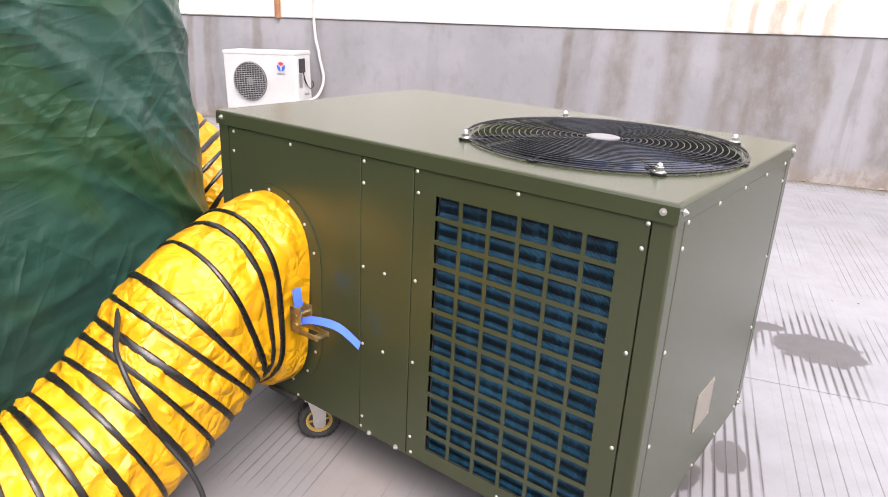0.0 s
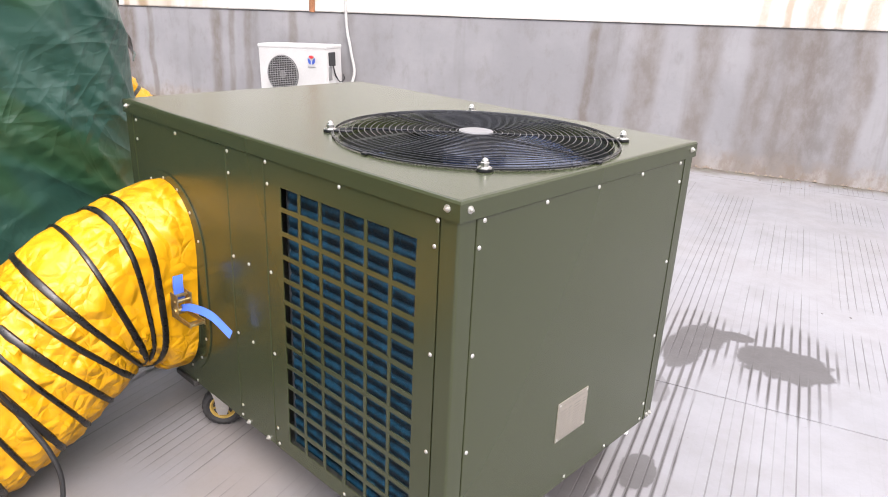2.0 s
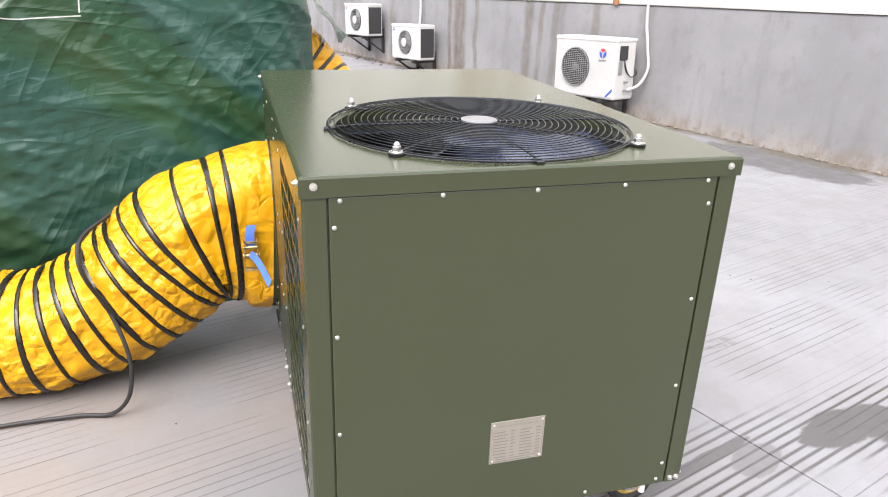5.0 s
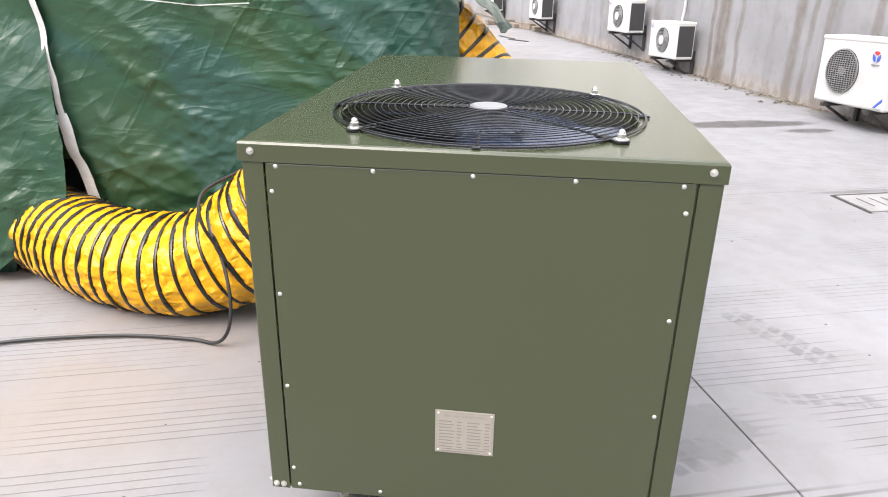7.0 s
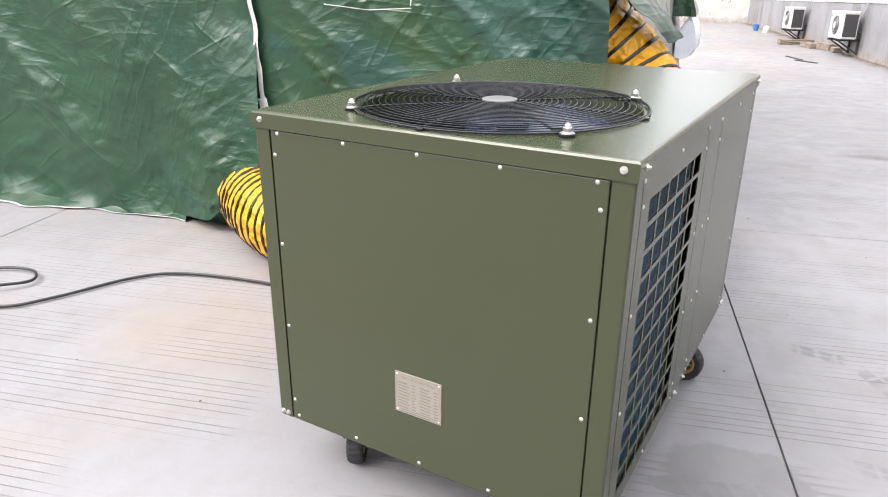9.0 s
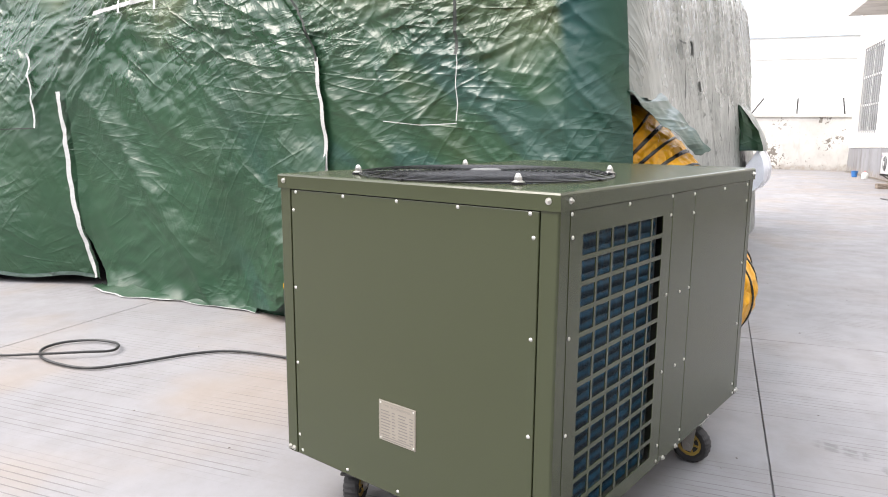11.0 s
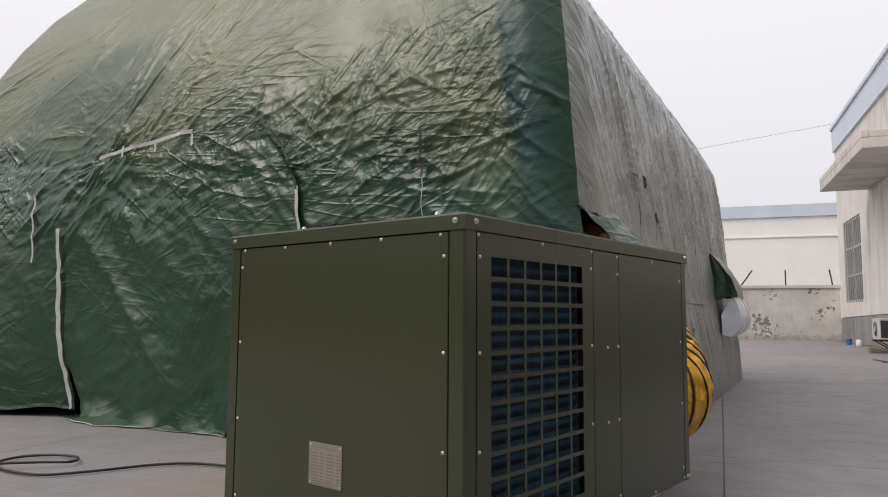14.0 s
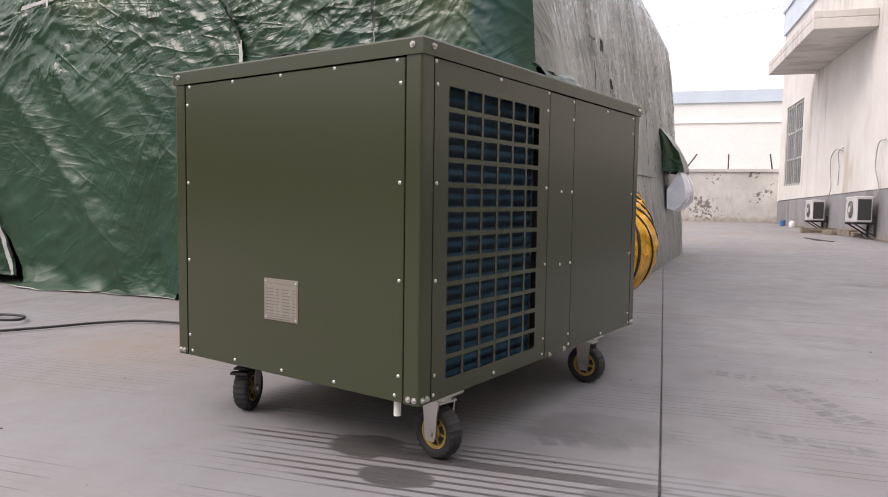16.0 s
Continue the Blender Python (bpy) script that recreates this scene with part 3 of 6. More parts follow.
def pierced(us, vs, solid, place, thick):
    """A plate cut by the lines us, vs; cells for which solid(i, j) is false are holes. place(u, v, d) gives the point at depth d."""
    verts, index, faces = [], {}, []

    def at(i, j, d):
        if (i, j, d) not in index:
            index[i, j, d] = len(verts)
            verts.append(place(us[i], vs[j], thick * d))
        return index[i, j, d]

    nu, nv = len(us) - 1, len(vs) - 1
    for i in range(nu):
        for j in range(nv):
            if not solid(i, j):
                continue
            faces.append((at(i, j, 0), at(i + 1, j, 0), at(i + 1, j + 1, 0), at(i, j + 1, 0)))
            faces.append((at(i, j, 1), at(i, j + 1, 1), at(i + 1, j + 1, 1), at(i + 1, j, 1)))
            for (di, dj), (a, b) in (((-1, 0), ((i, j), (i, j + 1))), ((1, 0), ((i + 1, j + 1), (i + 1, j))),
                                     ((0, -1), ((i + 1, j), (i, j))), ((0, 1), ((i, j + 1), (i + 1, j + 1)))):
                k, l = i + di, j + dj
                if not (0 <= k < nu and 0 <= l < nv) or not solid(k, l):
                    faces.append((at(*a, 0), at(*b, 0), at(*b, 1), at(*a, 1)))
    return verts, faces


def site(u, v, z=0.0, turn=SITE_TURN):
    """A point of the yard, given across from and along the long building."""
    c, s = math.cos(radians(turn)), math.sin(radians(turn))
    return Vector((u * c - v * s, u * s + v * c, z))


def soft_noise(x, y, seed):
    """Gradient noise in the plane, about -0.7 to 0.7."""
    rng = np.random.RandomState(seed)
    g = rng.rand(256) * 2 * math.pi
    perm = rng.permutation(256)

    def grad(ix, iy, dx, dy):
        h = g[perm[(perm[ix & 255] + iy) & 255]]
        return np.cos(h) * dx + np.sin(h) * dy

    ix, iy = np.floor(x).astype(int), np.floor(y).astype(int)
    fx, fy = x - ix, y - iy
    a, b = fx * fx * fx * (fx * (fx * 6 - 15) + 10), fy * fy * fy * (fy * (fy * 6 - 15) + 10)
    top = grad(ix, iy, fx, fy) * (1 - a) + grad(ix + 1, iy, fx - 1, fy) * a
    low = grad(ix, iy + 1, fx, fy - 1) * (1 - a) + grad(ix + 1, iy + 1, fx - 1, fy - 1) * a
    return top * (1 - b) + low * b


def ridges(x, y, seed, sharp=2.0):
    """Folds with sharp crests, 0 to 1, that wander."""
    wx, wy = soft_noise(x * 0.7, y * 0.7, seed + 1), soft_noise(x * 0.7 + 9, y * 0.7, seed + 2)
    return np.clip(1 - 2.6 * np.abs(soft_noise(x + 0.8 * wx, y + 0.8 * wy, seed)), 0, 1) ** sharp


def streaks(s, z, deg, along, across, seed, sharp=2.0):
    """Long straight creases that run at deg from level: along and across are how often they change in a metre."""
    c, q = math.cos(radians(deg)), math.sin(radians(deg))
    x, y = (s * c + z * q) * along, (z * c - s * q) * across
    y = y + 0.30 * soft_noise(x * 0.9, y * 0.3, seed + 1)
    return np.clip(1 - 2.8 * np.abs(soft_noise(x, y, seed)), 0, 1) ** sharp


def clusters(s, z, often, seed):
    return np.clip(2.4 * soft_noise(s * often, z * often, seed) + 0.35, 0, 1)


# ---- the yard: one sheet of ground, cast slabs, the long building, the boundary wall ----
bm = bmesh.new()
bmesh.ops.create_grid(bm, x_segments=2, y_segments=2, size=400)
bmesh.ops.translate(bm, vec=(0, 0, -0.014), verts=bm.verts)
ground = part("ground", bm, YARD, None, smooth=False)
tagged(ground, "pale grey concrete yard with raked grooves and damp stains", "ground", kind="structure")

WALL_U, WALL_V0, WALL_V1 = 5.27, -16.0, 22.3


def ledge(v):
    return 1.165 - 0.022 * v


def prism(bm, corners_low, corners_high):
    low = [bm.verts.new(p) for p in corners_low]
    high = [bm.verts.new(p) for p in corners_high]
    n = len(low)
    bm.faces.new(low[::-1])
    bm.faces.new(high)
    for i in range(n):
        bm.faces.new((low[i], low[(i + 1) % n], high[(i + 1) % n], high[i]))
    return bm


bm = bmesh.new()
prism(bm, [site(WALL_U, WALL_V0, -0.01), site(WALL_U + 0.35, WALL_V0, -0.01), site(WALL_U + 0.35, WALL_V1, -0.01), site(WALL_U, WALL_V1, -0.01)],
      [site(WALL_U, WALL_V0, ledge(WALL_V0)), site(WALL_U + 0.35, WALL_V0, ledge(WALL_V0)), site(WALL_U + 0.35, WALL_V1, ledge(WALL_V1)), site(WALL_U, WALL_V1, ledge(WALL_V1))])
plinth = part("plinth", bm, PLINTH, None, smooth=False)
tagged(plinth, "grey cement plinth with brown rain streaks", "wall base", kind="structure")

WIN_V0, WIN_V1, WIN_Z0, WIN_Z1 = 19.1, 21.5, 1.12, 3.45
vs_cut, zs_cut = [WALL_V0, WIN_V0, WIN_V1, WALL_V1], [0.0, WIN_Z0, WIN_Z1, 5.75]


def upper_place(v, z, d):
    low = ledge(v) + 0.014
    return site(WALL_U + 0.012 + d, v, low if z == 0.0 else z)


verts, faces = pierced(vs_cut, zs_cut, lambda i, j: not (i == 1 and j == 1), upper_place, 0.3)
wall_long = data_part("wall_long", verts, faces, WHITEWASH, None, smooth=False)
tagged(wall_long, "white painted building wall with rust streaks", "wall", kind="structure")

bm = bmesh.new()
for u0, u1, z0, z1 in ((WALL_U - 0.05, WALL_U + 0.33, 5.752, 6.42), (WALL_U - 0.10, WALL_U + 0.36, 6.422, 6.52)):
    prism(bm, [site(u0, WALL_V0, z0), site(u1, WALL_V0, z0), site(u1, WALL_V1, z0), site(u0, WALL_V1, z0)],
          [site(u0, WALL_V0, z1), site(u1, WALL_V0, z1), site(u1, WALL_V1, z1), site(u0, WALL_V1, z1)])
parapet = part("parapet", bm, BLUE_CLAD, None, smooth=False)
tagged(parapet, "pale blue parapet along the roof edge", "parapet", kind="structure")

window_1 = thing("window_1", site(WALL_U, 20.3, WIN_Z0), "barred metal window with dusty panes in the white wall", "window", kind="structure")
bm = bmesh.new()
m = Matrix.Rotation(radians(SITE_TURN), 4, "Z")
for v0, v1, z0, z1 in ((WIN_V0, WIN_V0 + 0.07, WIN_Z0, WIN_Z1), (WIN_V1 - 0.07, WIN_V1, WIN_Z0, WIN_Z1), (WIN_V0 + 0.07, WIN_V1 - 0.07, WIN_Z0, WIN_Z0 + 0.07),
                       (WIN_V0 + 0.07, WIN_V1 - 0.07, WIN_Z1 - 0.07, WIN_Z1), (20.25, 20.32, WIN_Z0 + 0.07, WIN_Z1 - 0.07),
                       (WIN_V0 + 0.07, WIN_V1 - 0.07, 2.62, 2.68), (WIN_V0 + 0.07, WIN_V1 - 0.07, 1.86, 1.91)):
    box(bm, WALL_U + 0.05, WALL_U + 0.11, v0, v1, z0, z1, 0, m)
part("window_frame", bm, AC_WHITE, window_1, "white painted frame", smooth=False)
for v0, v1 in ((WIN_V0 + 0.07, 20.25), (20.32, WIN_V1 - 0.07)):
    for z0, z1 in ((WIN_Z0 + 0.07, 1.86), (1.91, 2.62), (2.68, WIN_Z1 - 0.07)):
        bm = bmesh.new()
        box(bm, WALL_U + 0.075, WALL_U + 0.085, v0, v1, z0, z1, 0, m)
        part("pane", bm, PANE, window_1, smooth=False)
for k in range(9):
    bm = bmesh.new()
    v = WIN_V0 + 0.25 * (k + 0.8)
    rod(bm, site(WALL_U + 0.02, v, WIN_Z0), site(WALL_U + 0.02, v, WIN_Z1), 0.012, 6)
    part("bar", bm, IRON, window_1)

# open joint under the ledge of the white wall
bm = bmesh.new()
for k in range(int((WALL_V1 - WALL_V0) / 2.0)):
    v0, v1 = WALL_V0 + 2.0 * k, WALL_V0 + 2.0 * (k + 1) - 0.004
    low, high = [], []
    for v, dz in ((v0, -0.002), (v1, -0.002), (v1, 0.005), (v0, 0.005)):
        low.append(site(WALL_U + 0.01, v, ledge(v) + dz + 0.002 * math.sin(v * 5)))
        high.append(site(WALL_U - 0.006, v, ledge(v) + dz + 0.002 * math.sin(v * 5)))
    prism(bm, low, high)
tagged(part("trim", bm, BRACKET, None, smooth=False), "dark open joint above the plinth", "joint", kind="structure")

bm = bmesh.new()
box(bm, 4.20, WALL_U + 0.01, 12.9, 17.9, 3.86, 4.06, 0.015, m)
box(bm, 4.20, 4.32, 12.9, 17.9, 4.06, 4.20, 0.015, m)
box(bm, 4.32, WALL_U + 0.01, 12.9, 13.02, 4.06, 4.20, 0.015, m)
canopy = part("canopy", bm, SLAB_CONCRETE, None, smooth=False)
tagged(canopy, "weathered concrete canopy slab jutting from the building", "canopy", kind="structure")

# boundary wall across the far end, with leaning wire posts
bm = bmesh.new()
box(bm, -16.3, WALL_U - 0.002, 22.3, 22.55, -0.01, 1.58, 0, m)
wall_far = part("wall_far", bm, OLD_WALL, None, smooth=False)
tagged(wall_far, "low boundary wall with flaking white paint", "wall", kind="structure")
bm = bmesh.new()
box(bm, -16.3, WALL_U - 0.002, 22.25, 22.60, 1.582, 1.68, 0.01, m)
tagged(part("coping", bm, SLAB_CONCRETE, None, smooth=False), "dirty concrete coping of the boundary wall", "coping", kind="structure")
for k, (u, lean) in enumerate(((5.10, -0.08), (3.80, 0.0), (2.50, 0.35), (1.2, 0.05), (-0.2, -0.1))):
    bm = bmesh.new()
    rod(bm, site(u, 22.42, 1.66), site(u + lean, 22.42, 2.16), 0.022, 6)
    tagged(part("fence_post", bm, BRACKET, None), "rusty angle-iron post on the boundary wall", "post", "posts on the wall")

# unseen walls added behind, dark and brown, to keep low sky out of reflections
for name, u0, u1, v0, v1 in (("blocker_near", -16.3, WALL_U - 0.002, -11.3, -11.0), ("blocker_west", -16.3, -16.0, -11.0, 5.0)):
    bm = bmesh.new()
    box(bm, u0, u1, v0, v1, -0.01, 3.6, 0, m)
    tagged(part(name, bm, BLOCKER_WALL, None, smooth=False), "added unseen brown wall that blocks the low sky", "wall", kind="structure")

far_house = thing("warehouse", site(-2, 36, 0), "long white warehouse with a pale blue roof edge", "building", kind="structure")
bm = bmesh.new()
box(bm, -34, 16, 36, 46, 0, 5.55, 0, m)
part("wall", bm, FAR_WHITE, far_house, smooth=False)
bm = bmesh.new()
box(bm, -34.1, 16.1, 35.9, 46.1, 5.552, 6.15, 0, m)
part("roof", bm, BLUE_CLAD, far_house, "pale blue roof edge", smooth=False)
bm = bmesh.new()
box(bm, -34.05, 16.05, 35.94, 36.0, 4.55, 4.62, 0, m)
part("trim", bm, FAR_WHITE, far_house, smooth=False)


# ---- the tent air conditioner ----
LX, LY, Z0, Z1 = 0.897, 1.357, 0.170, 0.993
unit = thing("tent_air_conditioner", (LX / 2, LY / 2, 0), "olive green sheet-metal tent air conditioner on casters", "air conditioner")


def screw_mesh(r, h):
    bm = bmesh.new()
    bmesh.ops.create_uvsphere(bm, u_segments=10, v_segments=6, radius=r)
    bmesh.ops.bisect_plane(bm, geom=bm.verts[:] + bm.edges[:] + bm.faces[:], plane_co=(0, 0, 0), plane_no=(0, 0, -1), clear_outer=True)
    bmesh.ops.scale(bm, vec=(1, 1, h / r), verts=bm.verts)
    mesh = bpy.data.meshes.new("screw")
    bm.to_mesh(mesh)
    bm.free()
    mesh.materials.append(SCREW)
    mesh.shade_smooth()
    return mesh


def bolt_mesh(r, h):
    bm = bmesh.new()
    rod(bm, (0, 0, 0), (0, 0, 0.0018), r * 1.5, 16)
    rod(bm, (0, 0, 0.0018), (0, 0, h), r, 6)
    rod(bm, (0, 0, h), (0, 0, h * 1.6), r * 0.55, 10)
    mesh = bpy.data.meshes.new("bolt")
    bm.to_mesh(mesh)
    bm.free()
    mesh.materials.append(SCREW)
    return mesh


SCREW_MESH, BOLT_MESH = screw_mesh(0.0047, 0.0032), bolt_mesh(0.0048, 0.005)
# turns that lay a screw on each face: its axis z points outwards
OUT = {"end": (90, 0, 0), "A": (0, -90, 0), "B": (0, 90, 0), "back": (-90, 0, 0)}


def on(face, a, z, d=0.0):
    """A place on a face of the unit: a along it, z up, d proud of it."""
    return {"end": (a, -d, z), "A": (-d, a, z), "B": (LX + d, a, z), "back": (a, LY + d, z)}[face]


def fasten(mesh, face, parent, spots, proud=0.0, name="screw"):
    for a, z in spots:
        shared(name, mesh, pose(*on(face, a, z, proud), *OUT[face]), parent)


def sheet(name, face, a0, a1, z0, z1, parent=unit, thick=0.02, proud=0.0, bevel=0.0025):
    bm = bmesh.new()
    p, q = on(face, a0, z0, proud), on(face, a1, z1, proud - thick)
    box(bm, min(p[0], q[0]), max(p[0], q[0]), min(p[1], q[1]), max(p[1], q[1]), z0, z1, bevel)
    return part(name, bm, OLIVE, parent)


CAP = 0.953
# base frame and inner walls
bm = bmesh.new()
box(bm, 0.012, LX - 0.012, 0.012, LY - 0.012, Z0 + 0.004, Z0 + 0.03)
box(bm, 0.03, LX - 0.03, 0.64, 0.66, Z0 + 0.03, CAP)
part("base_frame", bm, DARK_STEEL, unit, "dark base frame", smooth=False)
# folded corner posts, with flanges that lie behind the panels
for x, y in ((0, 0), (LX, 0), (0, LY), (LX, LY)):
    bm = bmesh.new()
    sx, sy = (1 if x == 0 else -1), (1 if y == 0 else -1)
    bend = [(0.006 * (1 - math.sin(radians(15 * k))), 0.006 * (1 - math.cos(radians(15 * k)))) for k in range(7)]
    ring = [(0.0435, 0.0)] + [(p, q) for q, p in bend][::-1] + [(0.0, 0.0435), (0.006, 0.0435), (0.006, 0.006), (0.0435, 0.006)]
    prism(bm, [(x + sx * p, y + sy * q, Z0) for p, q in ring], [(x + sx * p, y + sy * q, CAP + 0.02) for p, q in ring])
    for a0, a1, b0, b1 in ((0.0435, 0.08, 0.008, 0.012), (0.008, 0.012, 0.0435, 0.08)):
        box(bm, min(x + sx * a0, x + sx * a1), max(x + sx * a0, x + sx * a1), min(y + sy * b0, y + sy * b1), max(y + sy * b0, y + sy * b1), Z0, CAP)
    post = part("corner_post", bm, OLIVE, unit)
    face = "end" if y == 0 else "back"
    for k in (0.013, 0.030):
        fasten(BOLT_MESH, face, post, [(abs(x - k), Z0 + 0.012)], name="bolt")
        fasten(BOLT_MESH, "A" if x == 0 else "B", post, [(abs(y - k), Z0 + 0.012)], name="bolt")

# end panels
COLS, ROWS_Z = (0.068, 0.258, 0.447, 0.635, 0.827), (0.894, 0.673, 0.451, 0.231)
for face in ("end", "back"):
    panel = sheet("end_panel", face, 0.0475, LX - 0.0475, Z0, CAP - 0.002, thick=0.008)
    fasten(SCREW_MESH, face, panel, [(a, 0.9445) for a in COLS] + [(a, 0.185) for a in COLS] + [(a, z) for a in (0.057, LX - 0.060) for z in ROWS_Z])
    if face == "end":
        end_panel = panel

# type plate
bm = bmesh.new()
box(bm, 0.383, 0.510, -0.0022, 0.001, 0.315, 0.424, 0.0008)
plate = part("type_plate", bm, ALU, end_panel, "small aluminium type plate with fine print")
# long sides: grille panel, strip, duct panel
def grille_side(face):
    cols = [0.0475, 0.104]
    for k in range(6):
        cols += [0.104 + 0.0760 * k, 0.104 + 0.0760 * k + 0.0665]
    cols = sorted(set(round(c, 5) for c in cols)) + [0.6135]
    rows = [Z0]
    for k in range(12):
        rows += [0.213 + 0.0579 * k, 0.213 + 0.0579 * k + 0.0465]
    rows += [CAP - 0.002]
    hole = lambda i, j: 1 <= i <= 11 and i % 2 == 1 and 1 <= j <= 23 and j % 2 == 1
    verts, faces = pierced(cols, rows, lambda i, j: not hole(i, j), lambda a, z, d: on(face, a, z, -d), 0.0025)
    panel = data_part("grille_panel", verts, faces, OLIVE, unit, "perforated grille panel with rectangular openings", smooth=False)
    fasten(SCREW_MESH, face, panel, [(a, z) for a in (0.058, 0.6025) for z in ROWS_Z] + [(a, 0.9445) for a in (0.052, 0.335, 0.607)] + [(a, 0.185) for a in (0.055, 0.325, 0.598)])
    # finned coil behind the grille: rows of folded fins round the tubes
    n, deep = 26, 0.027
    verts, faces = [], []
    for k in range(n * 6 + 1):
        z = 0.19 + (0.94 - 0.19) * k / (n * 6)
        wave = 0.0038 * abs(math.sin(math.pi * k / 6))
        for a in (0.05, 0.556):
            verts.append(on(face, a, z, -deep + wave))
    for k in range(n * 6):
        faces.append((2 * k, 2 * k + 1, 2 * k + 3, 2 * k + 2))
    for a in (0.05, 0.556):
        b = len(verts)
        verts += [on(face, a, 0.19, -deep), on(face, a, 0.94, -deep), on(face, a, 0.94, -deep - 0.03), on(face, a, 0.19, -deep - 0.03)]
        faces.append((b, b + 1, b + 2, b + 3))
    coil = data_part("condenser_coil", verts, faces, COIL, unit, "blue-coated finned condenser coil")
    bm = bmesh.new()
    p, q = on(face, 0.5565, 0.19, -deep + 0.006), on(face, 0.5595, 0.94, -deep - 0.03)
    box(bm, min(p[0], q[0]), max(p[0], q[0]), p[1], q[1], 0.19, 0.94)
    part("end_plate", bm, ZINC, coil, "bright metal end plate", smooth=False)
    for k in range(13):
        z = 0.215 + 0.0579 * k
        line = np.array([on(face, 0.112 - 0.006 * math.sin(q), z + 0.010 - 0.010 * math.cos(q), -deep + 0.004 + 0.010 * math.sin(q)) for q in np.linspace(0, math.pi, 7)])
        v, f = tube_data(line, 0.003, 5, first=(1, 0, 0))
        data_part("return_bend", v, f, ZINC, coil)
    strip = sheet("strip_panel", face, 0.6170, 0.7855, Z0, CAP - 0.002, thick=0.006, bevel=0.002)
    fasten(SCREW_MESH, face, strip, [(0.703, 0.664), (0.703, 0.444), (0.776, 0.9395), (0.776, 0.885), (0.776, 0.664), (0.776, 0.444), (0.776, 0.219), (0.780, 0.186)])
    fasten(BOLT_MESH, face, strip, [(0.650, 0.176), (0.748, 0.177)], name="bolt")
    wide = sheet("duct_panel", face, 0.7870, LY - 0.0475, Z0, CAP - 0.002, thick=0.006, bevel=0.002)
    fasten(SCREW_MESH, face, wide, [(1.045, 0.939), (1.287, 0.939), (1.290, 0.883), (1.290, 0.664), (1.290, 0.444), (1.290, 0.219), (1.040, 0.180), (1.300, 0.182)])
    return wide


duct_panel_a, duct_panel_b = grille_side("A"), grille_side("B")

# top cover: a shallow tray with turned-down lips and a round opening for the fan
FAN = (0.450, 0.365)
HOLE, OVER = 0.335, 0.004
angles = sorted({2 * math.pi * k / 96 for k in range(96)} | {math.atan2(y - FAN[1], x - FAN[0]) % (2 * math.pi) for x in (-OVER, LX + OVER) for y in (-OVER, LY + OVER)})


def to_rim(t, inset):
    c, s = math.cos(t), math.sin(t)
    x0, x1, y0, y1 = -OVER + inset - FAN[0], LX + OVER - inset - FAN[0], -OVER + inset - FAN[1], LY + OVER - inset - FAN[1]
    far = min((x1 / c if c > 1e-9 else x0 / c if c < -1e-9 else 1e9), (y1 / s if s > 1e-9 else y0 / s if s < -1e-9 else 1e9))
    return FAN[0] + c * far, FAN[1] + s * far


verts, faces, n = [], [], len(angles)
rings = []
for t in angles:
    inner = (FAN[0] + HOLE * math.cos(t), FAN[1] + HOLE * math.sin(t))
    col = [(*inner, Z1 - 0.03), (*inner, Z1 - 0.004), (FAN[0] + (HOLE + 0.004) * math.cos(t), FAN[1] + (HOLE + 0.004) * math.sin(t), Z1)]
    col += [(*to_rim(t, 0.008), Z1), (*to_rim(t, 0.0025), Z1 - 0.0015), (*to_rim(t, 0.0), Z1 - 0.006), (*to_rim(t, 0.0), CAP), (*to_rim(t, 0.003), CAP), (*to_rim(t, 0.003), Z1 - 0.008)]
    rings.append(len(verts))
    verts += col
for i in range(n):
    a, b = rings[i], rings[(i + 1) % n]
    for k in range(8):
        faces.append((a + k, b + k, b + k + 1, a + k + 1))
cover = data_part("top_cover", verts, faces, OLIVE, unit, "folded top cover with a round fan opening")
for k, face in enumerate(cover.data.polygons):
    face.use_smooth = k % 8 not in (2, 5)      # the top and the lips are plane
for face, spots in (("end", (0.022, LX - 0.024)), ("back", (0.022, LX - 0.024)), ("A", (0.026, LY - 0.022)), ("B", (0.036, LY - 0.022))):
    fasten(BOLT_MESH, face, cover, [(a, 0.974) for a in spots], OVER, "bolt")

# fan, its shroud and its motor
verts, faces = [], []
for k in range(49):
    t = 2 * math.pi * k / 48
    for z, r in ((Z1 - 0.028, HOLE - 0.001), (0.84, HOLE - 0.001)):
        verts.append((FAN[0] + r * math.cos(t), FAN[1] + r * math.sin(t), z))
faces = [(2 * k, 2 * k + 2, 2 * k + 3, 2 * k + 1) for k in range(48)]
data_part("shroud", verts, faces, DARK_STEEL, unit)
fan_hub = bmesh.new()
rod(fan_hub, (*FAN, 0.88), (*FAN, 0.960), 0.085, 32)
rod(fan_hub, (*FAN, 0.960), (*FAN, 0.970), 0.083, 32, 0.06)
hub = part("fan_hub", fan_hub, FAN_BLACK, unit, "dark fan hub")
for k in range(5):
    verts, faces = [], []
    for i in range(9):
        r = 0.08 + (0.325 - 0.08) * i / 8
        for j in range(9):
            t = 2 * math.pi * k / 5 - 1.67 + (j / 8 - 0.5) * (0.98 - 0.10 * i / 8) + 0.20 * i / 8
            verts.append((FAN[0] + r * math.cos(t), FAN[1] + r * math.sin(t), 0.935 + 0.060 * (j / 8 - 0.5) * (1 - 0.35 * i / 8)))
    for i in range(8):
        for j in range(8):
            faces.append((i * 9 + j, i * 9 + j + 1, i * 9 + j + 10, i * 9 + j + 9))
    blade = data_part("blade", verts, faces, FAN_BLACK, hub)

# wire guard over the fan
GZ = Z1 + 0.013


def guard_z(r):
    return GZ - 0.005 * max(0.0, (r - 0.28) / 0.07) ** 2


